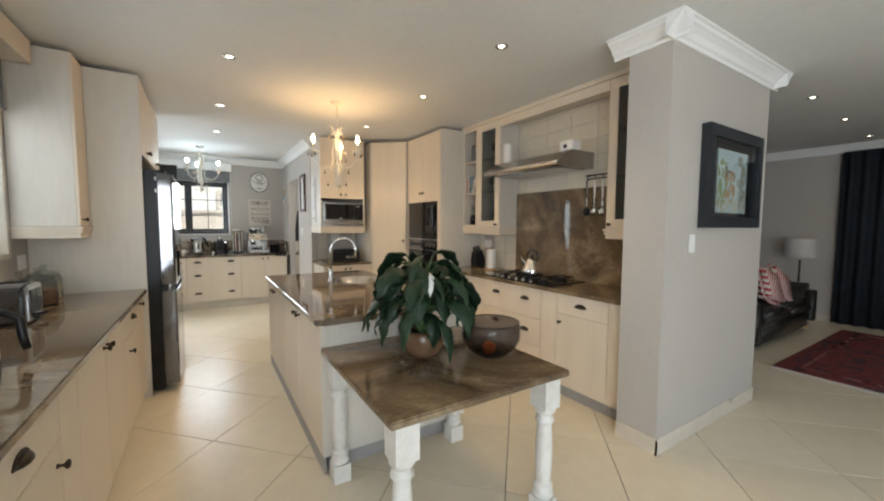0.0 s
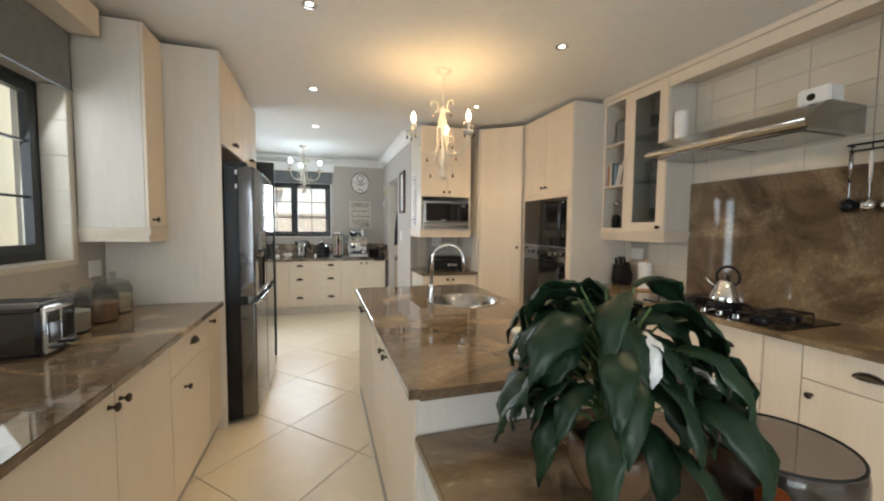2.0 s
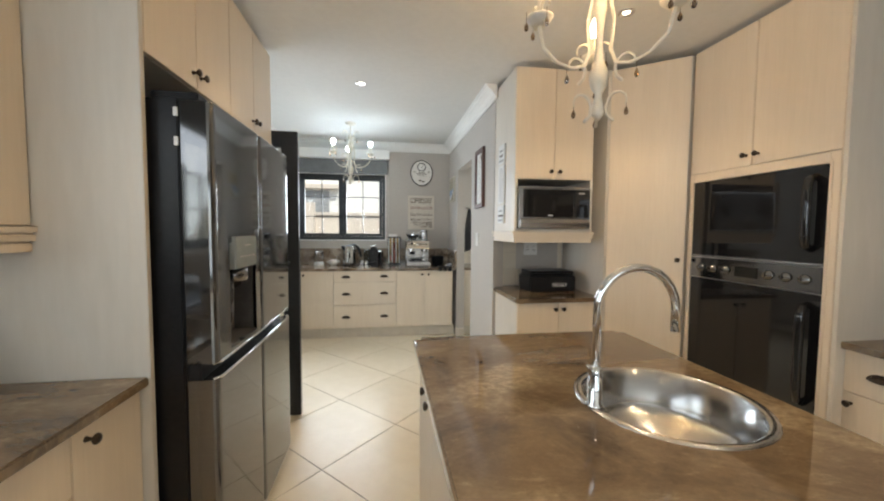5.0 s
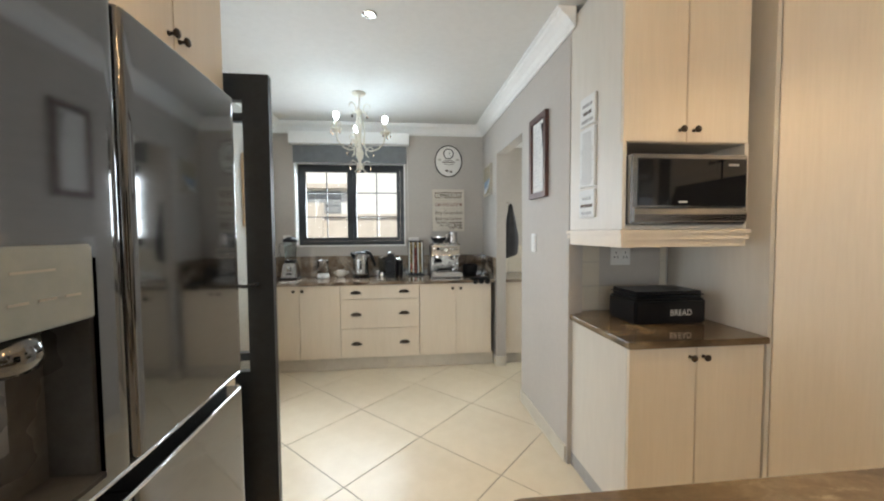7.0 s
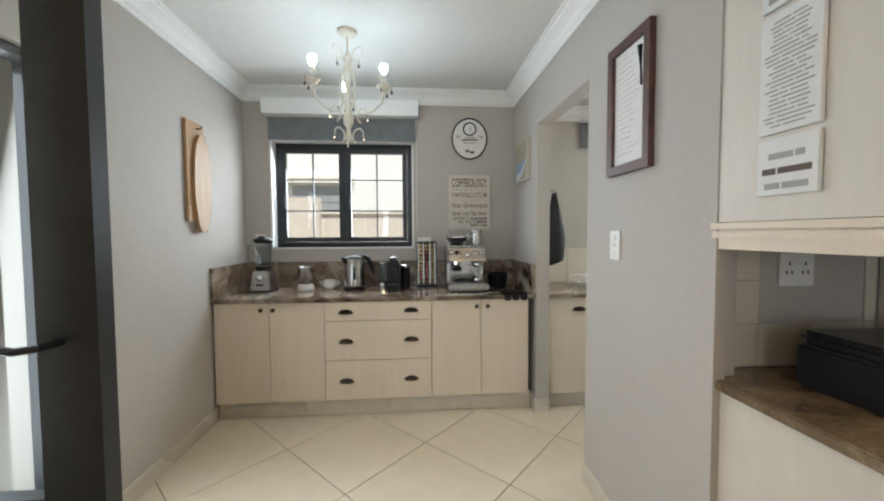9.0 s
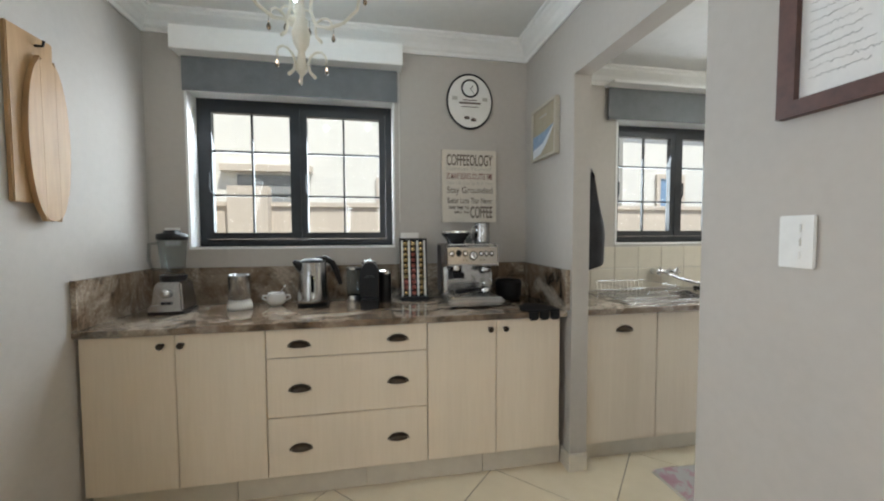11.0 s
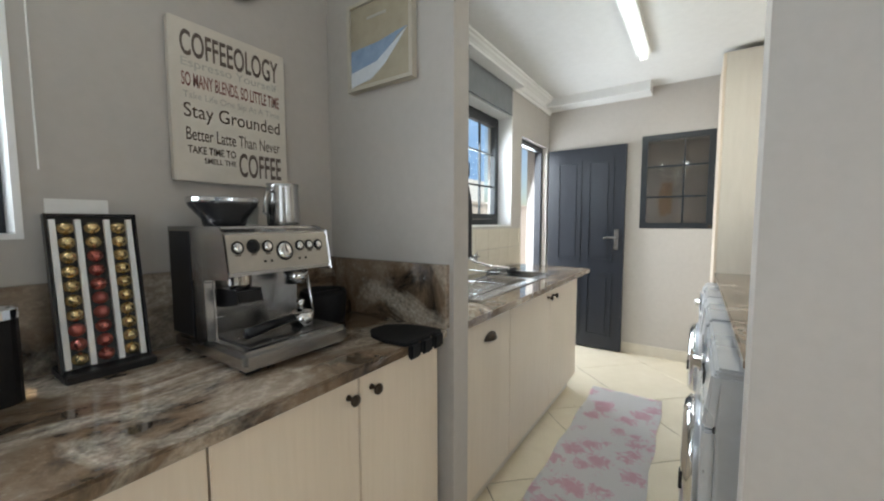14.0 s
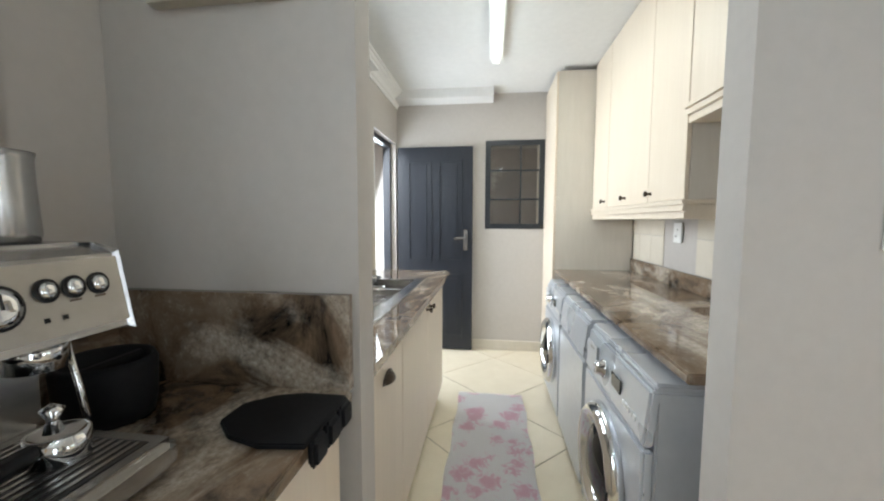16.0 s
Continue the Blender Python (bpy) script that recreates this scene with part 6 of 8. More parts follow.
part("frame", bm, MAHOG, frm)
part("paper", box(1.988, 1.997, 6.899, 7.129, 1.681, 2.171), PAPER, frm)
MF = Matrix(((0, -1, 0, 1.9878), (-1, 0, 0, 7.13), (0, 0, 1, 1.68), (0, 0, 0, 1)))
rr = random.Random(3)
for k in range(19):
    z = 0.045 + 0.0225 * k
    last = rr.uniform(0.10, 0.185)
    pts = [(0.022 + last * i / 40, 0.0012, z + rr.uniform(-0.0035, 0.0045)) for i in range(41)]
    part("script_line", placed(tube(pts, 0.0006, 3), MF), CABLE_GREY, frm)
part("fork", placed(tube([(0.20, 0.003, 0.30), (0.195, 0.004, 0.38), (0.19, 0.003, 0.46)], [0.004, 0.003, 0.012], 6), MF), BLACK, frm)

PLQ = surface("white_plaque", (0.66, 0.66, 0.64), (0.76, 0.76, 0.74), 20, rough=0.6, bump=0.05)
for z0, z1, n in ((1.955, 2.105, 3), (1.635, 1.94, 12), (1.475, 1.62, 3)):
    p = thing("kitchen_plaque", (2.022, 6.33, z0), "small white lettered plaque on the cupboard side", "wall plaque", "cupboard plaques")
    part("board", box(1.993, 2.0045, 6.255, 6.412, z0, z1), PLQ, p, bevel=0.002)
    rows_ = n * 2 if n > 5 else n
    for k in range(rows_):
        h = (z1 - z0 - 0.03) / rows_
        w = rr.uniform(0.04, 0.065)
        cut = rr.uniform(-0.6, 0.6) * w
        for a_, b_ in ((-w, cut - 0.003), (cut + 0.003, w)):
            part("lettering", box(1.9922, 1.993, 6.333 + a_, 6.333 + b_, z0 + 0.015 + k * h, z0 + 0.015 + k * h + h * (0.38 if n > 5 else 0.42)), INK if n < 5 and k == 1 else CABLE_GREY, p)

BOARDW = surface("bamboo_board", (0.33, 0.19, 0.085), (0.48, 0.30, 0.15), 10, (1, 6, 0.5), 0.5, bump=0.08)
cb = thing("chopping_board", (-0.385, 8.1, 1.47), "rectangular wooden board hanging on the wall", "chopping board")
part("board", box(-0.398, -0.378, 8.0, 8.205, 1.47, 2.13), BOARDW, cb, bevel=0.004)
part("hook", tube([(-0.378, 8.12, 2.09), (-0.35, 8.12, 2.09), (-0.345, 8.12, 2.11)], 0.005, 6), BLACK, cb)
cb2 = thing("chopping_board", (-0.36, 8.17, 1.41), "long rounded wooden serving board hanging on the wall", "chopping board")
pts = [(8.145 + 0.10 * math.copysign(abs(math.cos(a)) ** 0.8, math.cos(a)), 1.725 + 0.325 * math.sin(a)) for a in [2 * math.pi * k / 36 for k in range(36)]]
for i, (lo, hi) in enumerate(((-9, 8.11), (8.111, 8.18), (8.181, 19))):
    bm = bmesh.new()
    cl = [(min(max(y, lo), hi), z) for y, z in pts]
    f = bm.faces.new([bm.verts.new((-0.376, y, z)) for y, z in cl])
    r = bmesh.ops.extrude_face_region(bm, geom=[f])
    bmesh.ops.translate(bm, vec=(0.02, 0, 0), verts=[v for v in r["geom"] if isinstance(v, bmesh.types.BMVert)])
    bmesh.ops.remove_doubles(bm, verts=bm.verts, dist=1e-5)
    part("stave", bm, BOARDW, cb2)


def plate_on(name, m, w, h, label, holes, category):
    """A white electrical plate; the pose's y points out of the wall."""
    o = thing(name, m.translation, label, category)
    bm = box(-w / 2, w / 2, 0, 0.008, -h / 2, h / 2)
    bmesh.ops.bevel(bm, geom=bm.edges[:], offset=0.003, segments=2, affect="EDGES")
    part("plate", placed(bm, m), PALE, o)
    for kind, u, z in holes:
        if kind == "rocker":
            part("rocker", placed(box(u - 0.013, u + 0.013, 0.008, 0.013, z - 0.010, z + 0.010), m), PALE, o, bevel=0.002)
        else:
            part("socket_hole", placed(box(u - 0.003, u + 0.003, 0.0075, 0.0085, z - 0.006, z + 0.006), m), BLACK, o)


WEST = Matrix(((0, -1, 0, 0), (1, 0, 0, 0), (0, 0, 1, 0), (0, 0, 0, 1)))
SOUTH = Matrix(((1, 0, 0, 0), (0, -1, 0, 0), (0, 0, 1, 0), (0, 0, 0, 1)))
EAST = Matrix(((0, 1, 0, 0), (1, 0, 0, 0), (0, 0, 1, 0), (0, 0, 0, 1)))
plate_on("light_switch", Matrix.Translation((1.999, 7.125, 1.322)) @ WEST, 0.085, 0.135, "white three-gang light switch by the scullery doorway", [("rocker", 0, 0.035), ("rocker", 0, 0), ("rocker", 0, -0.035)], "light switch")
plate_on("light_switch", Matrix.Translation((3.37, 2.079, 1.33)) @ SOUTH, 0.08, 0.12, "white light switch on the pier below the picture", [("rocker", 0, 0)], "light switch")
plate_on("socket_outlet", Matrix.Translation((2.38, 6.649, 1.25)) @ SOUTH, 0.13, 0.115, "white double socket on the nook tiles", [("hole", -0.03, 0.02), ("hole", -0.04, -0.01), ("hole", -0.02, -0.01), ("hole", 0.03, 0.02), ("hole", 0.02, -0.01), ("hole", 0.04, -0.01)], "socket")
plate_on("socket_outlet", Matrix.Translation((3.752, 4.62, 1.21)) @ WEST, 0.14, 0.10, "white double socket above the hob counter", [("rocker", -0.03, 0.02), ("rocker", 0.03, 0.02)], "socket")
plate_on("socket_outlet", Matrix.Translation((-0.27, 8.877, 1.33)) @ SOUTH, 0.085, 0.11, "white socket beside the coffee window", [("hole", 0, 0.02), ("hole", -0.01, -0.01), ("hole", 0.01, -0.01)], "socket")
plate_on("socket_outlet", Matrix.Translation((3.6, 6.799, 1.24)) @ Matrix.Rotation(0, 4, "Z"), 0.10, 0.12, "white socket above the scullery worktop", [("hole", 0, 0.02), ("rocker", 0.02, -0.02)], "socket")
plate_on("socket_outlet", Matrix.Translation((-0.399, 4.62, 1.17)) @ EAST, 0.13, 0.10, "white socket above the window counter", [("rocker", 0.03, 0.02)], "socket")

# ---- coffee corner: counter ----
Z = 0.912
bl = thing("blender", (-0.185, 8.68, Z), "steel jug blender with a clear glass jug", "blender")
bm = bmesh.new()
lo_ = [bm.verts.new((-0.185 + u * 0.085, 8.68 + v * 0.09, Z + 0.012)) for u, v in ((-1, -1), (1, -1), (1, 1), (-1, 1))]
hi_ = [bm.verts.new((-0.185 + u * 0.065, 8.69 + v * 0.07, Z + 0.17)) for u, v in ((-1, -1), (1, -1), (1, 1), (-1, 1))]
bm.faces.new(lo_[::-1]); bm.faces.new(hi_)
for k in range(4):
    bm.faces.new((lo_[k], lo_[(k + 1) % 4], hi_[(k + 1) % 4], hi_[k]))
part("motor_base", bm, STEEL, bl, bevel=0.01)
part("foot", box(-0.275, -0.095, 8.59, 8.775, Z + 0.001, Z + 0.013), BLACK, bl, bevel=0.003)
part("dial", lathe([(0.024, 0), (0.022, 0.018), (0.0, 0.02)], (0, 0, 0), 20, None, Matrix.Translation((-0.185, 8.604, Z + 0.11)) @ Matrix.Rotation(radians(82), 4, "X")), CHROME, bl, smooth=True)
for k in (-0.02, 0.008):
    part("button", box(-0.185 + k, -0.185 + k + 0.02, 8.588, 8.60, Z + 0.052, Z + 0.068), BLACK, bl)
part("collar", lathe([(0.06, 0.17), (0.066, 0.18), (0.066, 0.205), (0.0, 0.206)], (-0.185, 8.69, Z), 24), BLACK, bl)
part("jug", lathe([(0.055, 0.207), (0.058, 0.23), (0.072, 0.40), (0.075, 0.41), (0.071, 0.41), (0.055, 0.235), (0.0, 0.215)], (-0.185, 8.69, Z), 20), SHEER, bl, smooth=True)
part("jug_handle", tube([(-0.25, 8.68, Z + 0.385), (-0.295, 8.675, Z + 0.38), (-0.30, 8.675, Z + 0.29), (-0.285, 8.675, Z + 0.24), (-0.24, 8.68, Z + 0.235)], 0.009, 8), SHEER, bl, smooth=True)
part("lid", lathe([(0.07, 0.40), (0.077, 0.41), (0.075, 0.435), (0.045, 0.44), (0.04, 0.455), (0.0, 0.457)], (-0.185, 8.69, Z), 24), BLACK, bl, smooth=True)
fr = thing("milk_frother", (0.16, 8.68, Z), "steel milk frother on a pale base", "milk frother")
part("base", lathe([(0.0, 0.001), (0.064, 0.001), (0.068, 0.014), (0.064, 0.034), (0.056, 0.052), (0.0, 0.054)], (0.16, 8.68, Z), 28), PALE, fr, smooth=True)
part("cup", lathe([(0.050, 0.055), (0.059, 0.06), (0.062, 0.19), (0.064, 0.20), (0.060, 0.20), (0.057, 0.12), (0.0, 0.10)], (0.16, 8.68, Z), 28), STEEL, fr, smooth=True)
sg = thing("sugar_bowl", (0.345, 8.74, Z), "white two-handled sugar bowl with a spoon", "sugar bowl")
part("bowl", lathe([(0.0, 0.001), (0.03, 0.001), (0.05, 0.02), (0.056, 0.045), (0.046, 0.068), (0.048, 0.078), (0.044, 0.078), (0.042, 0.068), (0.05, 0.045), (0.0, 0.02)], (0.345, 8.74, Z), 24), CERAMIC, sg, smooth=True)
for sx in (-1, 1):
    part("handle", tube([(0.345 + sx * 0.05, 8.74, Z + 0.06), (0.345 + sx * 0.075, 8.74, Z + 0.062), (0.345 + sx * 0.08, 8.74, Z + 0.045), (0.345 + sx * 0.056, 8.74, Z + 0.032)], 0.006, 8), CERAMIC, sg, smooth=True)
part("spoon", tube([(0.35, 8.745, Z + 0.05), (0.38, 8.74, Z + 0.10), (0.40, 8.735, Z + 0.125)], [0.004, 0.003, 0.006], 6), STEEL, sg, smooth=True)
kt = thing("electric_kettle", (0.565, 8.70, Z), "brushed steel cordless kettle with a black handle", "kettle")
part("power_base", lathe([(0.0, 0.001), (0.09, 0.001), (0.092, 0.015), (0.085, 0.022), (0.0, 0.022)], (0.565, 8.70, Z), 28), BLACK, kt)
part("body", lathe([(0.0, 0.023), (0.091, 0.023), (0.092, 0.04), (0.076, 0.262), (0.068, 0.274), (0.03, 0.282), (0.0, 0.283)], (0.565, 8.70, Z), 32), STEEL, kt, smooth=True)
part("lid", lathe([(0.0755, 0.264), (0.074, 0.272), (0.045, 0.286), (0.0, 0.288)], (0.565, 8.70, Z), 24), BLACK, kt, smooth=True)
part("spout", tube([(0.51, 8.68, Z + 0.225), (0.48, 8.665, Z + 0.26), (0.462, 8.66, Z + 0.274)], [0.032, 0.022, 0.010], 10), BLACK, kt, smooth=True)
part("handle", tube([(0.585, 8.705, Z + 0.279), (0.635, 8.715, Z + 0.282), (0.675, 8.73, Z + 0.255), (0.70, 8.735, Z + 0.20), (0.722, 8.74, Z + 0.12)], [0.016, 0.020, 0.020, 0.018, 0.013], 10), BLACK, kt, smooth=True)
part("water_gauge", placed(box(-0.009, 0.009, -0.004, 0.002, 0.09, 0.19), Matrix.Translation((0.575, 8.621, Z)) @ Matrix.Rotation(radians(4), 4, "X")), BLACK_GLASS, kt, bevel=0.002)
part("switch", ball((0.578, 8.617, Z + 0.06), 0.012, 12), CHROME, kt, smooth=True)
pg = thing("coffee_plunger", (0.80, 8.775, Z), "clear glass coffee plunger", "coffee plunger")
part("beaker", lathe([(0.0, 0.02), (0.045, 0.02), (0.046, 0.21), (0.043, 0.21), (0.042, 0.025), (0.0, 0.024)], (0.80, 8.775, Z), 24), JARGLASS, pg, smooth=True)
part("frame", lathe([(0.0, 0.001), (0.05, 0.001), (0.05, 0.02), (0.048, 0.045), (0.0465, 0.045), (0.0465, 0.019), (0.0, 0.019)], (0.80, 8.775, Z), 24), CHROME, pg)
part("lid", lathe([(0.048, 0.208), (0.048, 0.22), (0.01, 0.226), (0.0, 0.226)], (0.80, 8.775, Z), 24), CHROME, pg)
pm = thing("capsule_machine", (0.90, 8.56, Z), "slim black capsule coffee machine", "coffee machine")
bm = bmesh.new()
prof2 = [(-0.052, 0.0), (0.052, 0.0), (0.055, 0.15)] + [(0.055 * math.cos(radians(a)), 0.19 + 0.075 * math.sin(radians(a))) for a in range(0, 181, 15)] + [(-0.055, 0.15)]
ra = [bm.verts.new((0.90 + x, 8.56, Z + 0.002 + z)) for x, z in prof2]
rb = [bm.verts.new((0.90 + x, 8.80, Z + 0.002 + z)) for x, z in prof2]
for i in range(len(prof2)):
    j = (i + 1) % len(prof2)
    bm.faces.new((ra[i], ra[j], rb[j], rb[i]))
bm.faces.new(ra)
bm.faces.new(rb[::-1])
part("body", bm, BLACK, pm)
part("lever", tube([(0.86, 8.56, Z + 0.262), (0.88, 8.545, Z + 0.274), (0.92, 8.545, Z + 0.274), (0.94, 8.56, Z + 0.262)], 0.007, 8), CHROME, pm, smooth=True)
part("cup_support", box(0.852, 0.948, 8.49, 8.56, Z + 0.002, Z + 0.06), BLACK, pm, bevel=0.006)
part("spout_head", box(0.872, 0.928, 8.52, 8.56, Z + 0.13, Z + 0.19), BLACK, pm, bevel=0.008)
dc = thing("coffee_canister", (0.995, 8.72, Z), "tall dark canister with a steel lid", "canister")
part("body", lathe([(0.0, 0.001), (0.038, 0.001), (0.038, 0.18), (0.0, 0.181)], (0.995, 8.72, Z), 20), BLACK, dc)
part("lid", lathe([(0.039, 0.181), (0.039, 0.20), (0.03, 0.206), (0.0, 0.207)], (0.995, 8.72, Z), 20), CHROME, dc)

# capsule rack: a leaning board with three channels of foil capsules
cr = thing("capsule_rack", (1.185, 8.78, Z), "leaning capsule stand with three columns of gold and red capsules", "capsule stand")
MR = Matrix.Translation((1.10, 8.765, Z)) @ Matrix.Rotation(radians(-9), 4, "X")
part("board", placed(box(0, 0.17, 0, 0.012, 0.005, 0.40), MR), BLACK, cr)
part("foot", box(1.095, 1.275, 8.72, 8.85, Z + 0.001, Z + 0.022), BLACK, cr, bevel=0.003)
for u in (0.004, 0.05, 0.106, 0.152):
    part("channel", placed(box(u, u + 0.012, -0.010, 0.0, 0.025, 0.39), MR), PALE, cr)
part("edge", placed(frame_bars(-0.004, 0.174, 0.005, 0.404, 0.005, None, -0.012, 0.013), MR), BLACK, cr)
GOLD = surface("gold_foil", (0.55, 0.40, 0.18), (0.72, 0.56, 0.30), 60, rough=0.25, metal=0.9, by_object=0.2)
REDF = surface("red_foil", (0.40, 0.11, 0.09), (0.58, 0.22, 0.18), 60, rough=0.28, metal=0.8, by_object=0.2)
for c_, u in enumerate((0.0335, 0.0835, 0.1355)):
    for k in range(10):
        m = MR @ Matrix.Translation((u, -0.002, 0.045 + 0.036 * k)) @ Matrix.Rotation(radians(90), 4, "X")
        part("capsule", lathe([(0.0165, 0.0), (0.0165, 0.002), (0.014, 0.004), (0.011, 0.014), (0.006, 0.018), (0.0, 0.0185)], (0, 0, 0), 12, None, m), REDF if c_ == 1 and k < 8 or c_ == 0 and k in (1, 2) else GOLD, cr, smooth=True)
part("card", box(1.105, 1.225, 8.845, 8.849, 1.25, 1.35), PAPER, cr, "white card behind the stand")

# espresso machine
em = thing("espresso_machine", (1.52, 8.62, Z), "brushed steel espresso machine with round buttons and a bean hopper", "coffee machine")
X0, X1, Y0, Y1 = 1.345, 1.675, 8.415, 8.80


def side_prism(profile, x0, x1):
    """A solid that keeps its (y, z) outline from x0 to x1."""
    bm = bmesh.new()
    a = [bm.verts.new((x0, y, z)) for y, z in profile]
    b = [bm.verts.new((x1, y, z)) for y, z in profile]
    for i in range(len(profile)):
        j = (i + 1) % len(profile)
        bm.faces.new((a[i], a[j], b[j], b[i]))
    bm.faces.new(a)
    bm.faces.new(b[::-1])
    return bm


part("drip_base", box(X0, X1, Y0, Y1, Z + 0.012, Z + 0.062), STEEL, em, bevel=0.012)
for fx in (X0 + 0.02, X1 - 0.06):
    for fy in (Y0 + 0.03, Y1 - 0.05):
        part("foot", box(fx, fx + 0.04, fy, fy + 0.03, Z + 0.001, Z + 0.013), BLACK, em)
part("back_housing", box(X0 + 0.004, X1 - 0.01, 8.655, Y1, Z + 0.063, Z + 0.365), STEEL, em, bevel=0.008)
part("side_cover", box(X0 - 0.001, X0 + 0.0045, 8.665, Y1 - 0.004, Z + 0.063, Z + 0.355), BLACK, em)
part("side_pillar", side_prism([(8.60, Z + 0.06), (8.66, Z + 0.06), (8.66, Z + 0.26), (8.62, Z + 0.26), (8.605, Z + 0.22)], X0 + 0.002, X0 + 0.03), STEEL, em, bevel=0.004)
part("head", side_prism([(8.475, Z + 0.243), (8.66, Z + 0.228), (Y1, Z + 0.228), (Y1, Z + 0.362), (8.53, Z + 0.362), (8.495, Z + 0.352)], X0, X0 + 0.313), STEEL, em, bevel=0.006)
ftilt = math.atan2(8.495 - 8.475, 0.108)
MH = Matrix.Translation((X0, 8.4725, Z + 0.249)) @ Matrix.Rotation(-ftilt, 4, "X") @ Matrix.Diagonal((0.925, 1, 1, 1))
part("fascia", placed(box(0.006, 0.332, -0.003, 0.002, 0.004, 0.1), MH), surface("satin_panel", (0.42, 0.40, 0.36), (0.50, 0.48, 0.44), 30, rough=0.3, metal=0.85), em, bevel=0.0015)


def button(u, z, r, mat, name="button"):
    m = MH @ Matrix.Translation((u, -0.003, z)) @ Matrix.Rotation(radians(90), 4, "X")
    rim = part(name + "_ring", lathe([(r + 0.004, 0.0), (r + 0.004, 0.003), (r, 0.004), (r, 0.0)], (0, 0, 0), 20, None, m), BLACK, em)
    part(name, lathe([(r, 0.0), (r - 0.001, 0.006), (r * 0.6, 0.008), (0.0, 0.008)], (0, 0, 0), 20, None, m), mat, em, smooth=True)


for u, z, r, mat in ((0.034, 0.066, 0.013, CHROME), (0.078, 0.068, 0.015, BLACK), (0.120, 0.066, 0.013, CHROME), (0.226, 0.064, 0.0115, CHROME), (0.260, 0.064, 0.0115, CHROME), (0.294, 0.064, 0.0115, CHROME)):
    button(u, z, r, mat)
button(0.173, 0.052, 0.023, CHROME, "gauge")
part("gauge_needle", placed(box(0.1726, 0.1742, -0.0125, -0.011, 0.050, 0.068), MH), BLACK, em)
for u in (0.108, 0.128, 0.220, 0.242):
    part("indicator", placed(box(u - 0.003, u + 0.003, -0.0045, -0.003, 0.024, 0.03), MH), BLACK, em)
for u in (0.034, 0.078, 0.120, 0.260, 0.294):
    part("lettering", placed(box(u - 0.008, u + 0.008, -0.0036, -0.003, 0.045, 0.048), MH), INK, em)
part("top_tray", box(X0 + 0.02, X1 - 0.03, 8.54, Y1 - 0.01, Z + 0.362, Z + 0.368), STEEL, em, bevel=0.002)
hp = part("bean_hopper", lathe([(0.055, 0.368), (0.058, 0.388), (0.089, 0.425), (0.093, 0.448), (0.0, 0.449)], (1.44, 8.67, Z), 28), surface("smoked_hopper", (0.015, 0.015, 0.016), (0.03, 0.03, 0.032), 20, rough=0.12), em, smooth=True)
part("hopper_band", lathe([(0.0915, 0.434), (0.0942, 0.437), (0.0942, 0.446), (0.092, 0.448)], (1.44, 8.67, Z), 28), CHROME, hp)
part("group_head", lathe([(0.0, 0.19), (0.035, 0.19), (0.036, 0.235), (0.0, 0.236)], (1.60, 8.57, Z), 24), CHROME, em, smooth=True)
part("grinder_outlet", lathe([(0.0, 0.185), (0.022, 0.185), (0.03, 0.21), (0.03, 0.235), (0.0, 0.236)], (1.425, 8.57, Z), 20), CHROME, em)
part("grinder_cradle", side_prism([(8.52, Z + 0.165), (8.60, Z + 0.15), (8.66, Z + 0.15), (8.66, Z + 0.19), (8.53, Z + 0.195)], 1.39, 1.46), BLACK, em, bevel=0.004)
part("portafilter_handle", tube([(1.40, 8.50, Z + 0.085), (1.46, 8.51, Z + 0.09), (1.555, 8.525, Z + 0.095)], [0.013, 0.014, 0.011], 10), BLACK, em, smooth=True)
part("portafilter", lathe([(0.0, 0.065), (0.034, 0.067), (0.036, 0.105), (0.03, 0.105), (0.0, 0.08)], (1.59, 8.53, Z), 24), CHROME, em, smooth=True)
part("tamper", lathe([(0.0, 0.105), (0.012, 0.107), (0.007, 0.125), (0.014, 0.14), (0.0, 0.148)], (1.585, 8.53, Z), 14), CHROME, em, smooth=True)
part("steam_wand", tube([(1.635, 8.57, Z + 0.235), (1.64, 8.555, Z + 0.15), (1.637, 8.54, Z + 0.10)], 0.005, 8), CHROME, em, smooth=True)
part("drip_tray", box(X0 + 0.03, X1 - 0.03, Y0 + 0.03, 8.64, Z + 0.0605, Z + 0.0628), BLACK, em)
for k in range(14):
    y = Y0 + 0.037 + 0.0142 * k
    part("grate_bar", box(X0 + 0.036, X1 - 0.036, y, y + 0.0065, Z + 0.0629, Z + 0.0655), STEEL, em)
JX, JY, JZ = 1.60, 8.625, Z + 0.3685
mj = thing("milk_jug", (JX, JY, JZ), "steel milk jug standing on the espresso machine", "milk jug")
part("jug", lathe([(0.0, 0.0005), (0.047, 0.0005), (0.05, 0.012), (0.047, 0.08), (0.0465, 0.118), (0.049, 0.13), (0.047, 0.13), (0.044, 0.115), (0.044, 0.02), (0.0, 0.01)], (JX, JY, JZ), 28), STEEL, mj, smooth=True)
part("handle", tube([(JX - 0.044, JY - 0.015, JZ + 0.105), (JX - 0.07, JY - 0.025, JZ + 0.10), (JX - 0.082, JY - 0.03, JZ + 0.04), (JX - 0.046, JY - 0.015, JZ + 0.022)], 0.005, 8), STEEL, mj, smooth=True)
jar2 = thing("small_glass", (1.535, 8.70, JZ), "little clear glass behind the milk jug", "glass")
part("tumbler", lathe([(0.0, 0.001), (0.02, 0.001), (0.026, 0.06), (0.024, 0.06), (0.018, 0.006), (0.0, 0.005)], (1.535, 8.70, JZ), 18), SHEER, jar2, smooth=True)

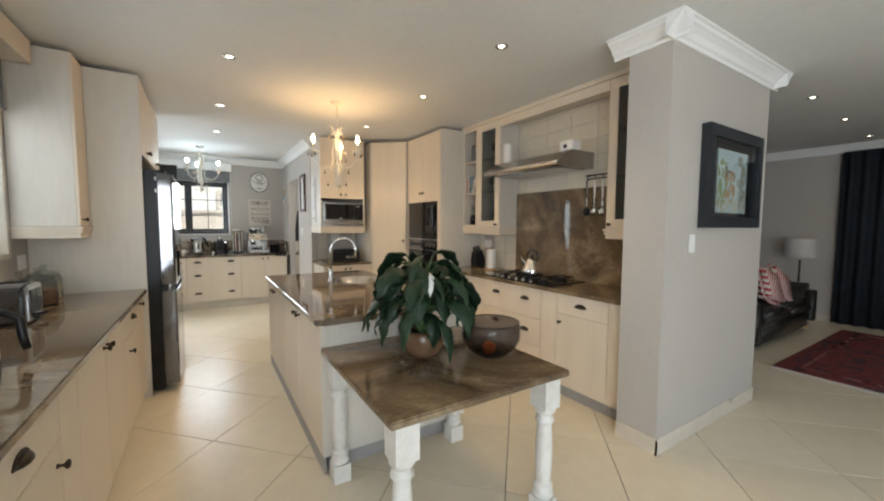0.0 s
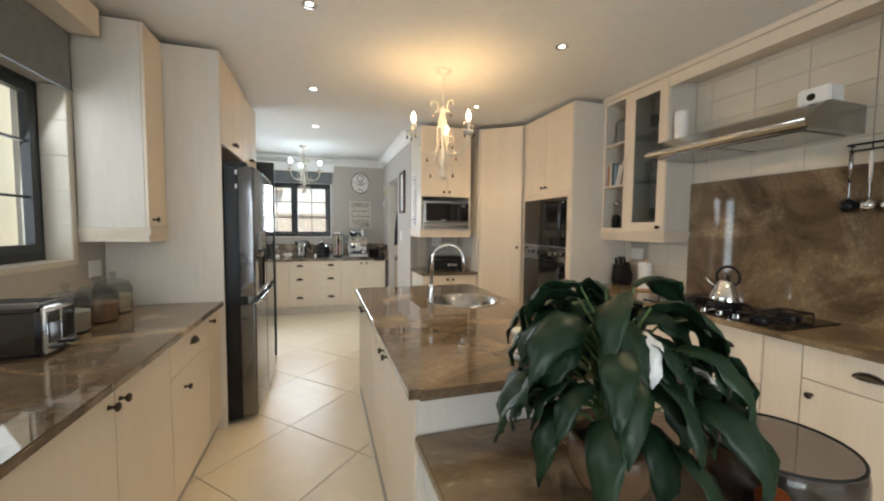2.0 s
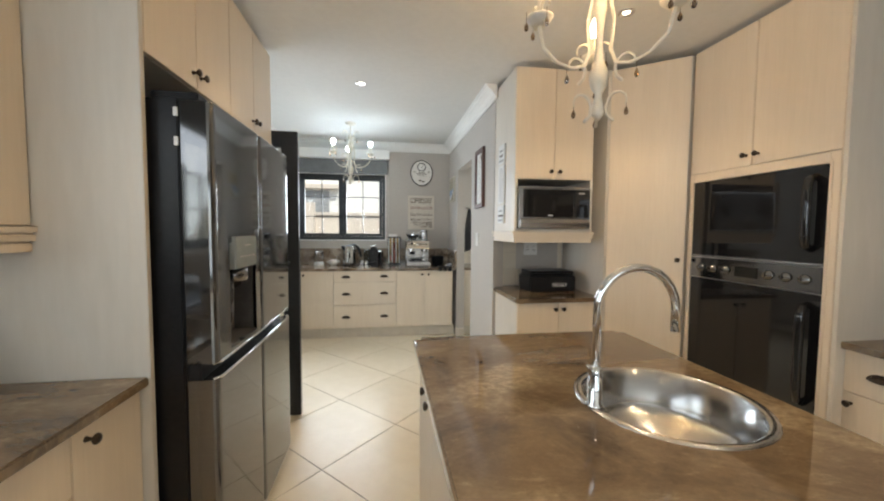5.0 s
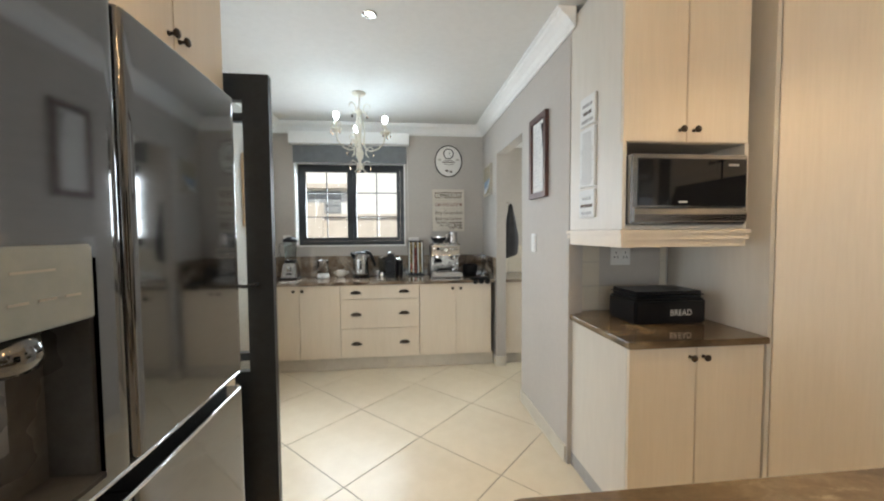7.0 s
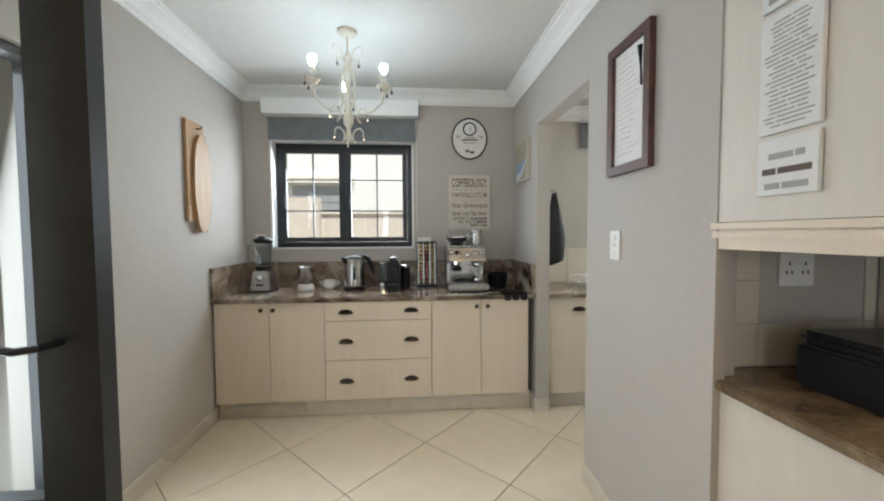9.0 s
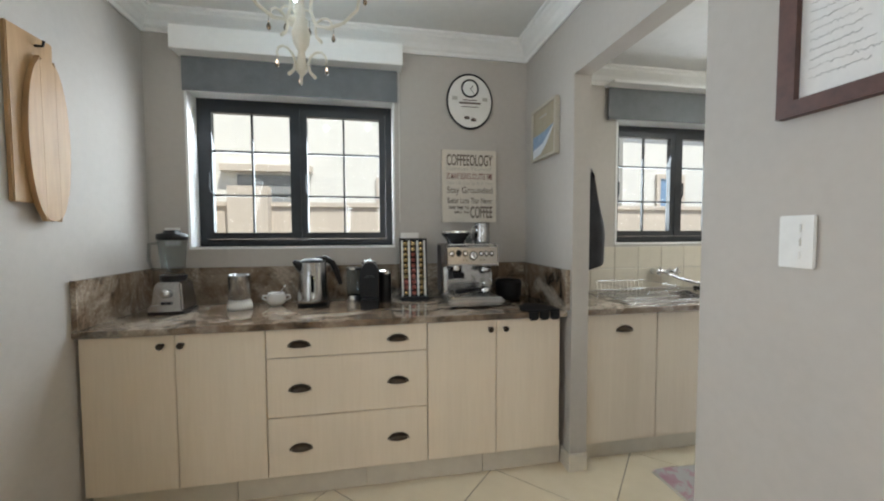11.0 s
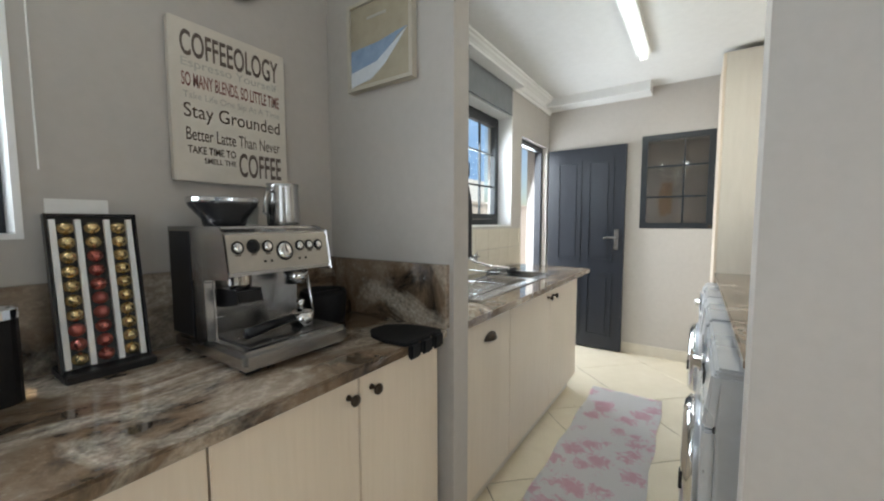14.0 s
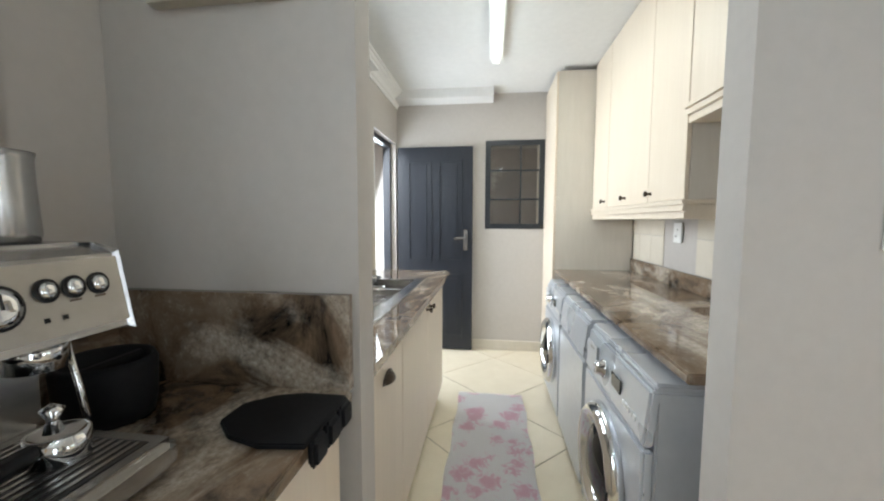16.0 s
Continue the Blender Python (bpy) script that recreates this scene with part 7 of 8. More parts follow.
RUBBER = surface("black_rubber", (0.005, 0.005, 0.006), (0.011, 0.011, 0.012), 60, rough=0.6, bump=0.1)
RUBBER.node_tree.nodes["Principled BSDF"].inputs["Specular IOR Level"].default_value = 0.2
mat_ = thing("tamping_mat", (1.84, 8.33, Z), "black rubber tamping mat hooked over the counter edge", "tamping mat")
outl = [(1.745, 8.244), (1.935, 8.244), (1.935, 8.34), (1.915, 8.40), (1.87, 8.45), (1.80, 8.45), (1.755, 8.40), (1.735, 8.33)]
part("mat", prism(outl, Z + 0.001, Z + 0.012), RUBBER, mat_, bevel=0.003)
for x in (1.752, 1.814, 1.876):
    part("edge_lip", box(x, x + 0.054, 8.228, 8.2475, Z - 0.042, Z + 0.011), RUBBER, mat_, bevel=0.008)
kb2 = thing("knock_box", (1.805, 8.70, Z), "black round knock box in the corner", "knock box")
part("tub", lathe([(0.0, 0.001), (0.075, 0.001), (0.082, 0.03), (0.086, 0.11), (0.08, 0.125), (0.074, 0.12), (0.07, 0.03), (0.0, 0.02)], (1.805, 8.70, Z), 28), RUBBER, kb2, smooth=True)
part("bar", tube([(1.73, 8.70, Z + 0.105), (1.88, 8.70, Z + 0.105)], 0.012, 10), RUBBER, kb2)

# ---- bread nook ----
mw = thing("microwave", (2.305, 6.2, 1.43), "steel microwave oven with a dark glass door", "microwave")
part("case", box(2.03, 2.588, 6.035, 6.45, 1.432, 1.742), DARK_STEEL, mw, bevel=0.004)
part("front_frame", box(2.028, 2.592, 6.0, 6.035, 1.432, 1.742), STEEL, mw, bevel=0.006)
part("door_glass", box(2.06, 2.455, 5.994, 6.001, 1.515, 1.722), BLACK_GLASS, mw, bevel=0.002)
part("control_panel", box(2.459, 2.58, 5.994, 6.001, 1.515, 1.722), BLACK_GLASS, mw, bevel=0.002)
part("lower_bow", side_prism([(6.001, 1.44), (6.001, 1.508), (5.993, 1.50), (5.987, 1.475), (5.991, 1.445)], 2.04, 2.58), STEEL, mw)
part("brand_mark", box(2.25, 2.29, 5.9925, 5.994, 1.527, 1.533), PALE, mw)
part("display_mark", box(2.49, 2.54, 5.9925, 5.994, 1.69, 1.70), CABLE_GREY, mw)
bb = thing("bread_bin", (2.42, 6.38, Z), "black metal bread bin with white lettering", "bread bin")
part("body", box(2.222, 2.625, 6.25, 6.50, Z + 0.001, Z + 0.132), BLACK, bb, bevel=0.010)
part("lid", box(2.222, 2.625, 6.25, 6.50, Z + 0.1335, Z + 0.172), BLACK, bb, bevel=0.018)
words("lettering", "BREAD", bb, Matrix(((1, 0, 0, 2.205), (0, -1, 0, 6.2495), (0, 0, 1, Z), (0, 0, 0, 1))), 0.215, 0.335, 0.045, 0.077, INK_WHITE)

# ---- scullery things ----
sk = thing("scullery_sink", (3.05, 8.59, 0.912), "stainless double bowl sink with a ribbed drainer", "sink")
bm = bmesh.new()
xs, ys = [2.45, 2.88, 3.21, 3.26, 3.58, 3.64], [8.37, 8.43, 8.74, 8.81]
top = {}
for i, x in enumerate(xs):
    for j, y in enumerate(ys):
        top[i, j] = bm.verts.new((x, y, 0.918))
for i in range(5):
    for j in range(3):
        if not (j == 1 and i in (1, 3)):
            bm.faces.new((top[i, j], top[i + 1, j], top[i + 1, j + 1], top[i, j + 1]))
for i in (1, 3):
    ring = [top[i, 1], top[i + 1, 1], top[i + 1, 2], top[i, 2]]
    cx, cy = (xs[i] + xs[i + 1]) / 2, 8.585
    low_ = [bm.verts.new((cx + (v.co.x - cx) * 0.86, cy + (v.co.y - cy) * 0.86, 0.775)) for v in ring]
    for k in range(4):
        bm.faces.new((ring[k], ring[(k + 1) % 4], low_[(k + 1) % 4], low_[k]))
    bm.faces.new(low_)
rim_lo = {}
for k in list(top):
    i, j = k
    if i in (0, 5) or j in (0, 3):
        rim_lo[k] = bm.verts.new((top[k].co.x + (0.004 if i == 5 else -0.004 if i == 0 else 0), top[k].co.y + (0.004 if j == 3 else -0.004 if j == 0 else 0), 0.9125))
loop_ = [(i, 0) for i in range(6)] + [(5, 1), (5, 2)] + [(i, 3) for i in range(5, -1, -1)] + [(0, 2), (0, 1)]
for a, b in zip(loop_, loop_[1:] + loop_[:1]):
    bm.faces.new((top[a], top[b], rim_lo[b], rim_lo[a]))
part("sink_top", bm, STEEL, sk)
for k in range(10):
    part("drainer_rib", box(2.48, 2.86, 8.445 + 0.03 * k, 8.455 + 0.03 * k, 0.918, 0.922), STEEL, sk)
rk = thing("dish_rack", (2.66, 8.58, 0.92), "chrome wire dish rack on the drainer", "dish rack")
for z in (0.935, 1.0):
    part("hoop", tube([(2.48, 8.42, z), (2.86, 8.42, z), (2.86, 8.76, z), (2.48, 8.76, z), (2.48, 8.42, z)], 0.003, 6), CHROME, rk)
for k in range(13):
    x = 2.49 + 0.03 * k
    part("wire", tube([(x, 8.42, 1.0), (x, 8.44, 0.925), (x, 8.74, 0.925), (x, 8.76, 1.0)], 0.0018, 5), CHROME, rk)
tp = thing("wall_tap", (3.1, 8.86, 1.04), "chrome wall-mounted mixer tap with a long spout", "tap")
for sx in (-0.075, 0.075):
    part("valve", lathe([(0.022, 0.0), (0.022, 0.012), (0.014, 0.02), (0.014, 0.05), (0.02, 0.055), (0.02, 0.075), (0.0, 0.078)], (0, 0, 0), 16, None, Matrix.Translation((3.1 + sx, 8.868, 1.05)) @ Matrix.Rotation(radians(90), 4, "X")), CHROME, tp, smooth=True)
    part("cross_head", tube([(3.1 + sx - 0.028, 8.79, 1.05), (3.1 + sx + 0.028, 8.79, 1.05)], 0.006, 8), CHROME, tp)
    part("cross_head", tube([(3.1 + sx, 8.79, 1.022), (3.1 + sx, 8.79, 1.085)], 0.006, 8), CHROME, tp)
part("body", tube([(3.02, 8.835, 1.05), (3.18, 8.835, 1.05)], 0.017, 12), CHROME, tp, smooth=True)
part("spout", tube([(3.1, 8.83, 1.045), (3.12, 8.77, 1.02), (3.2, 8.68, 0.985), (3.27, 8.60, 0.975), (3.275, 8.595, 0.955)], 0.010, 10), CHROME, tp, smooth=True)
dk = thing("dark_tray", (3.45, 8.70, 0.92), "dark dish lying on the back of the sink", "dish")
part("dish", box(3.32, 3.60, 8.66, 8.80, 0.921, 0.94), BLACK, dk, bevel=0.006)
TOWEL = surface("charcoal_towel", (0.03, 0.03, 0.033), (0.06, 0.06, 0.065), 140, rough=0.95, bump=0.6)
tw = thing("hanging_towel", (2.16, 8.36, 1.15), "dark grey towel hanging from a hook", "towel")
bm = bmesh.new()
rings = []
for k in range(13):
    s = k / 12
    z = 1.70 - 0.55 * s
    r = 0.012 + 0.075 * min(1, s * 1.6) * (1 - 0.15 * s)
    rings.append([bm.verts.new((2.19 + (0.9 * r + 0.012 * math.sin(3 * a + 4 * s)) * math.cos(a), 8.37 + (1.1 * r + 0.012 * math.sin(5 * a + 2 * s)) * math.sin(a), z + (0.03 * math.cos(a) if k == 12 else 0))) for a in [2 * math.pi * i / 18 for i in range(18)]])
for a, b in zip(rings, rings[1:]):
    for i in range(18):
        bm.faces.new((a[i], a[(i + 1) % 18], b[(i + 1) % 18], b[i]))
bm.faces.new(rings[0])
bm.faces.new(rings[-1][::-1])
part("cloth", bm, TOWEL, tw, smooth=True)
part("hook", tube([(2.101, 8.37, 1.72), (2.19, 8.37, 1.715), (2.20, 8.37, 1.70), (2.19, 8.37, 1.69)], 0.006, 6), STEEL, tw)

SILVER = surface("silver_enamel", (0.50, 0.52, 0.55), (0.58, 0.60, 0.63), 20, rough=0.30, metal=0.35, bump=0.02)


def front_loader(name, x0, x1, label, door_u, category, panel=True):
    w = thing(name, ((x0 + x1) / 2, 7.2, 0), label, category)
    part("body", box(x0, x1, 6.88, 7.46, 0.02, 0.835), SILVER, w, bevel=0.006)
    part("top", box(x0 - 0.002, x1 + 0.002, 6.88, 7.468, 0.836, 0.858), SILVER, w, bevel=0.008)
    part("front_panel", box(x0, x1, 7.461, 7.495, 0.05, 0.66), SILVER, w, bevel=0.008)
    ctrl = part("control_panel", placed(box(x0, x1, 0, 0.035, 0, 0.17), Matrix.Translation((0, 7.461, 0.665)) @ Matrix.Rotation(radians(6), 4, "X")), SILVER, w, bevel=0.008)
    for fx in (x0 + 0.04, x1 - 0.08):
        part("foot", box(fx, fx + 0.04, 7.38, 7.42, 0.0, 0.02), BLACK, w)
    if door_u:
        cx = x0 + door_u
        MW = Matrix.Translation((cx, 7.495, 0.40)) @ Matrix.Rotation(radians(-90), 4, "X")
        d = part("door_ring", lathe([(0.14, 0.0), (0.225, 0.0), (0.222, 0.03), (0.20, 0.05), (0.165, 0.045), (0.15, 0.02), (0.14, 0.0)], (0, 0, 0), 40, None, MW), CHROME, w, "chrome porthole ring", smooth=True)
        part("porthole", lathe([(0.15, 0.012), (0.13, 0.03), (0.07, 0.05), (0.0, 0.055)], (0, 0, 0), 32, None, MW), BLACK_GLASS, d, smooth=True)
        part("door_catch", box(cx - 0.20, cx - 0.17, 7.535, 7.55, 0.37, 0.43), BLACK, d)
    if panel:
        cx = (x0 + x1) / 2
        MK = Matrix.Translation((cx + 0.06, 7.492, 0.75)) @ Matrix.Rotation(radians(-84), 4, "X")
        part("dial", lathe([(0.036, 0.0), (0.034, 0.008), (0.026, 0.012), (0.024, 0.03), (0.0, 0.032)], (0, 0, 0), 24, None, MK), CHROME, w, smooth=True)
        part("display", box(cx - 0.12, cx - 0.03, 7.489, 7.4935, 0.73, 0.775), BLACK_GLASS, w)
        for k in range(5):
            part("button", box(cx - 0.26 + 0.025 * k, cx - 0.245 + 0.025 * k, 7.489, 7.4945, 0.715, 0.73), PALE, w)
        part("soap_drawer", box(x1 - 0.17, x1 - 0.02, 7.488, 7.494, 0.705, 0.80), SILVER, w, bevel=0.003)
        part("brand_mark", box(x1 - 0.13, x1 - 0.08, 7.494, 7.4952, 0.775, 0.785), CABLE_GREY, w)
    return w


front_loader("washing_machine", 2.24, 2.885, "silver front-loading washing machine under the worktop", 0.33, "washing machine")
front_loader("dishwasher", 2.925, 3.52, "silver dishwasher with a plain front under the worktop", 0, "dishwasher", False)
front_loader("tumble_dryer", 3.545, 4.15, "silver front-loading tumble dryer under the worktop", 0.30, "tumble dryer")

# rug with a pink printed flower pattern
m_, t_, p_ = nodes_of("pink_flower_print")
at_ = coords(t_, (1, 1, 1))
v1 = node(t_, "ShaderNodeTexNoise", Scale=20.0, Detail=6.0, Roughness=0.75, Distortion=1.2)
v2 = node(t_, "ShaderNodeTexVoronoi", Scale=7.5)
t_.links.new(at_, v1.inputs["Vector"])
t_.links.new(at_, v2.inputs["Vector"])
sum_ = t_.nodes.new("ShaderNodeMath")
sum_.operation = "SUBTRACT"
t_.links.new(v1.outputs[0], sum_.inputs[0])
half_ = t_.nodes.new("ShaderNodeMath")
half_.operation = "MULTIPLY"
half_.inputs[1].default_value = 0.6
t_.links.new(v2.outputs["Distance"], half_.inputs[0])
t_.links.new(half_.outputs[0], sum_.inputs[1])
t_.links.new(ramp(t_, sum_.outputs[0], [(0.22, (0.86, 0.84, 0.84)), (0.26, (0.84, 0.66, 0.72)), (0.36, (0.78, 0.52, 0.60))]), p_.inputs["Base Color"])
p_.inputs["Roughness"].default_value = 0.95
weave = node(t_, "ShaderNodeTexNoise", Scale=400.0)
bmp = node(t_, "ShaderNodeBump", Strength=0.5, Distance=0.002)
t_.links.new(weave.outputs[0], bmp.inputs["Height"])
t_.links.new(bmp.outputs[0], p_.inputs["Normal"])
rug = thing("runner_rug", (3.19, 7.91, 0.0), "white runner rug with pink printed flowers on the scullery floor", "rug")
bm = bmesh.new()
nx, ny = 30, 8
gr = [[bm.verts.new((2.46 + 1.46 * i / nx, 7.68 + 0.47 * j / ny + 0.006 * math.sin(i * 0.7), 0.007 + 0.0025 * math.sin(i * 1.1) * math.cos(j * 1.7))) for j in range(ny + 1)] for i in range(nx + 1)]
for i in range(nx):
    for j in range(ny):
        bm.faces.new((gr[i][j], gr[i + 1][j], gr[i + 1][j + 1], gr[i][j + 1]))
bmesh.ops.solidify(bm, geom=bm.faces[:], thickness=0.005)
part("weave", bm, m_, rug, smooth=True)
for x in (2.445, 3.92):
    bm = bmesh.new()
    for k in range(30):
        y = 7.69 + 0.46 * k / 30
        box(x, x + 0.018, y, y + 0.006, 0.001, 0.004, bm)
    part("fringe", bm, PAPER, rug)

tl = thing("fluorescent_light", (3.5, 7.905, 2.535), "long lit fluorescent batten on the scullery ceiling", "ceiling light")
part("housing", box(2.88, 4.09, 7.855, 7.955, 2.505, 2.534), PALE, tl, bevel=0.004)
part("tube", tube([(2.92, 7.905, 2.488), (4.05, 7.905, 2.488)], 0.016, 12), glow("fluorescent_tube", (0.90, 1.0, 0.97), 7), tl, "lit white tube")
for x in (2.89, 4.055):
    part("end_cap", box(x, x + 0.025, 7.88, 7.93, 2.468, 2.506), PALE, tl, bevel=0.003)
lamp("tube_light", "AREA", look((3.48, 7.905, 2.465), (3.48, 7.906, 0)), 10, (0.93, 1.0, 0.95), size=(1.1, 0.06))

# ---- living end ----
pic = thing("framed_street_painting", (3.87, 2.07, 1.435), "small street painting in a deep black box frame", "picture")
PM = Matrix(((1, 0, 0, 0), (0, -1, 0, 2.078), (0, 0, 1, 0), (0, 0, 0, 1)))
part("frame", placed(frame_bars(3.44, 4.30, 1.435, 2.11, 0.075, None, 0.0, 0.055), PM), BLACK_ALU, pic)
part("backing", placed(box(3.515, 4.225, 0.001, 0.01, 1.51, 2.035), PM), BLACK, pic)
part("painting", placed(box(3.66, 4.13, 0.010, 0.016, 1.54, 1.975), PM), surface("painted_sky_blue", (0.34, 0.46, 0.56), (0.62, 0.68, 0.70), 9, rough=0.6, bump=0.2), pic)
# brush strokes: trees on one side, a warm house, grey houses on the other side, a pale street
dabs = random.Random(12)
for patch, c, x0, x1, z0, z1, count in (("tree_strokes", (0.30, 0.36, 0.16), 3.665, 3.79, 1.60, 1.90, 46), ("house_strokes", (0.52, 0.30, 0.16), 3.78, 3.93, 1.62, 1.82, 34), ("facade_strokes", (0.36, 0.33, 0.27), 3.97, 4.12, 1.58, 1.95, 46), ("street_strokes", (0.58, 0.52, 0.42), 3.665, 4.12, 1.545, 1.64, 40), ("roof_strokes", (0.24, 0.13, 0.08), 3.77, 3.93, 1.79, 1.84, 12)):
    bm = bmesh.new()
    for k in range(count):
        cx, cz = dabs.uniform(x0, x1), dabs.uniform(z0, z1)
        w, h = dabs.uniform(0.006, 0.016), dabs.uniform(0.008, 0.024)
        box(max(cx - w, 3.662), min(cx + w, 4.128), 0.016, 0.0165 + dabs.uniform(0.0, 0.0014), max(cz - h, 1.542), cz + h, bm)
    part(patch, placed(bm, PM), surface("oil_paint", tuple(0.55 * v for v in c), tuple(1.2 * v for v in c), 70, rough=0.55, bump=0.3), pic)
part("pane", placed(box(3.515, 4.225, 0.040, 0.043, 1.51, 2.035), PM), PANE, pic)

LEATHER = surface("black_leather", (0.010, 0.009, 0.009), (0.028, 0.025, 0.024), 40, rough=0.33, bump=0.12)
sofa = thing("leather_sofa", (6.6, 2.9, 0), "black leather two-seat sofa with rounded arms", "sofa")


def soft(x0, x1, y0, y1, z0, z1, r):
    bm = box(x0, x1, y0, y1, z0, z1)
    bmesh.ops.bevel(bm, geom=bm.edges[:], offset=r, segments=4, affect="EDGES", clamp_overlap=True)
    return bm


for x in (5.72, 7.65):
    part("arm", soft(x, x + 0.30, 2.46, 3.36, 0.06, 0.66, 0.09), LEATHER, sofa, smooth=True)
part("base", soft(6.0, 7.67, 2.50, 3.36, 0.06, 0.30, 0.03), LEATHER, sofa, smooth=True)
for x in (6.02, 6.84):
    part("seat_cushion", soft(x, x + 0.81, 2.45, 3.12, 0.28, 0.46, 0.06), LEATHER, sofa, smooth=True)
    part("back_cushion", soft(x, x + 0.81, 3.02, 3.30, 0.42, 0.88, 0.09), LEATHER, sofa, smooth=True)
part("back", soft(5.9, 7.80, 3.22, 3.40, 0.06, 0.86, 0.06), LEATHER, sofa, smooth=True)
for x in (5.78, 7.87):
    for y in (2.54, 3.28):
        part("foot", box(x - 0.02, x + 0.03, y, y + 0.05, 0.0, 0.07), WOOD, sofa)
m_, t_, p_ = nodes_of("striped_cushion_cloth")
wv = node(t_, "ShaderNodeTexWave", Scale=7.0, Distortion=0.4)
wv.bands_direction = "Z"
t_.links.new(coords(t_, (1, 1, 1), (0, 35, 0)), wv.inputs["Vector"])
t_.links.new(ramp(t_, wv.outputs[0], [(0.42, (0.45, 0.06, 0.07)), (0.5, (0.70, 0.66, 0.62))]), p_.inputs["Base Color"])
p_.inputs["Roughness"].default_value = 0.9
for cx, tilt in ((6.80, 18), (7.12, 30)):
    bm = soft(-0.24, 0.24, -0.07, 0.07, -0.24, 0.24, 0.065)
    c = thing("striped_cushion", (cx, 2.68, 0.47), "red and cream striped cushion leaning on the sofa", "cushion", "sofa cushions")
    part("cover", placed(bm, Matrix.Translation((cx, 2.68, 0.68)) @ Matrix.Rotation(radians(-20), 4, "X") @ Matrix.Rotation(radians(tilt), 4, "Y")), m_, c, smooth=True)
m_, t_, p_ = nodes_of("persian_rug_wool")
cr_ = coords(t_, (1, 1, 1))
vo = node(t_, "ShaderNodeTexVoronoi", Scale=9.0)
nz = node(t_, "ShaderNodeTexNoise", Scale=16.0, Detail=5.0)
t_.links.new(cr_, vo.inputs["Vector"])
t_.links.new(cr_, nz.inputs["Vector"])
mx = t_.nodes.new("ShaderNodeMath")
mx.operation = "MULTIPLY"
t_.links.new(vo.outputs["Distance"], mx.inputs[0])
t_.links.new(nz.outputs[0], mx.inputs[1])
t_.links.new(ramp(t_, mx.outputs[0], [(0.10, (0.10, 0.016, 0.018)), (0.25, (0.19, 0.03, 0.032)), (0.36, (0.05, 0.02, 0.03))]), p_.inputs["Base Color"])
p_.inputs["Roughness"].default_value = 0.95
pr_ = thing("red_carpet", (6.8, 1.4, 0), "dark red patterned carpet with a pale fringe before the sofa", "carpet")
part("weave", box(5.62, 8.2, 0.5, 2.26, 0.001, 0.014), m_, pr_, bevel=0.003)
for x0, x1, y0, y1 in ((5.78, 8.04, 2.06, 2.09), (5.78, 8.04, 0.67, 0.70), (5.78, 5.81, 0.70, 2.06), (8.01, 8.04, 0.70, 2.06)):
    part("border_stripe", box(x0, x1, y0, y1, 0.0135, 0.0152), REDF, pr_)
bm = bmesh.new()
for k in range(120):
    y = 0.5 + 1.76 * k / 120
    box(5.55, 5.62, y, y + 0.007, 0.001, 0.006, bm)
part("fringe", bm, PAPER, pr_)
fl_ = thing("floor_lamp", (8.2, 2.75, 0), "floor lamp with a pale drum shade beside the curtain", "floor lamp")
part("foot", lathe([(0.0, 0.0), (0.14, 0.0), (0.14, 0.015), (0.02, 0.03), (0.0, 0.03)], (8.2, 2.75, 0), 24), BRONZE, fl_)
part("pole", lathe([(0.014, 0.03), (0.02, 0.4), (0.012, 0.45), (0.014, 0.95), (0.0, 0.96)], (8.2, 2.75, 0), 12), BRONZE, fl_)
part("shade", lathe([(0.20, 1.0), (0.175, 1.27), (0.172, 1.27), (0.196, 1.0)], (8.2, 2.75, 0), 28), surface("linen_shade", (0.48, 0.46, 0.43), (0.58, 0.55, 0.52), 120, rough=0.9, bump=0.2), fl_)
cu = thing("curtain", (8.58, 1.35, 0.02), "dark blue-grey floor-length curtain in soft folds", "curtain")
bm = bmesh.new()
cols = []
for k in range(121):
    y = 2.46 - 2.1 * k / 120
    cols.append([bm.verts.new((8.60 + (0.035 + 0.01 * (1 - h)) * math.sin(k * 0.75 + 0.5 * math.sin(k * 0.2)), y, 0.02 + 2.5 * h)) for h in (0, 0.3, 0.65, 1.0)])
for a, b in zip(cols, cols[1:]):
    for i in range(3):
        bm.faces.new((a[i], b[i], b[i + 1], a[i + 1]))
bmesh.ops.solidify(bm, geom=bm.faces[:], thickness=0.004)
part("cloth", bm, surface("slate_curtain_cloth", (0.022, 0.030, 0.040), (0.045, 0.056, 0.07), 90, rough=0.9, bump=0.2), cu, smooth=True)
part("rail", tube([(8.64, 2.45, 2.53), (8.64, 0.25, 2.53)], 0.012, 8), BLACK_ALU, cu)

# ---- outside ----
PAVE = surface("pale_paving", (0.40, 0.38, 0.35), (0.50, 0.48, 0.44), 6, rough=0.9, bump=0.2)
setting("ground", box(-300, 300, -300, 300, -0.35, -0.12), PAVE, "pale paved yard round the house", "ground")
PLASTER = surface("white_plaster", (0.74, 0.73, 0.70), (0.82, 0.81, 0.78), 9, rough=0.85, bump=0.1)
BEIGE = surface("beige_plaster", (0.58, 0.51, 0.44), (0.66, 0.59, 0.52), 9, rough=0.85, bump=0.1)
BLUEGL = surface("blue_window_glass", (0.14, 0.26, 0.46), (0.22, 0.36, 0.56), 3, rough=0.12)
SHUTTER = surface("grey_shutter", (0.26, 0.27, 0.28), (0.36, 0.37, 0.38), 30, (1, 1, 6), rough=0.6)
BLUEWALL = surface("blue_painted_wall", (0.20, 0.38, 0.66), (0.28, 0.46, 0.74), 6, rough=0.7)
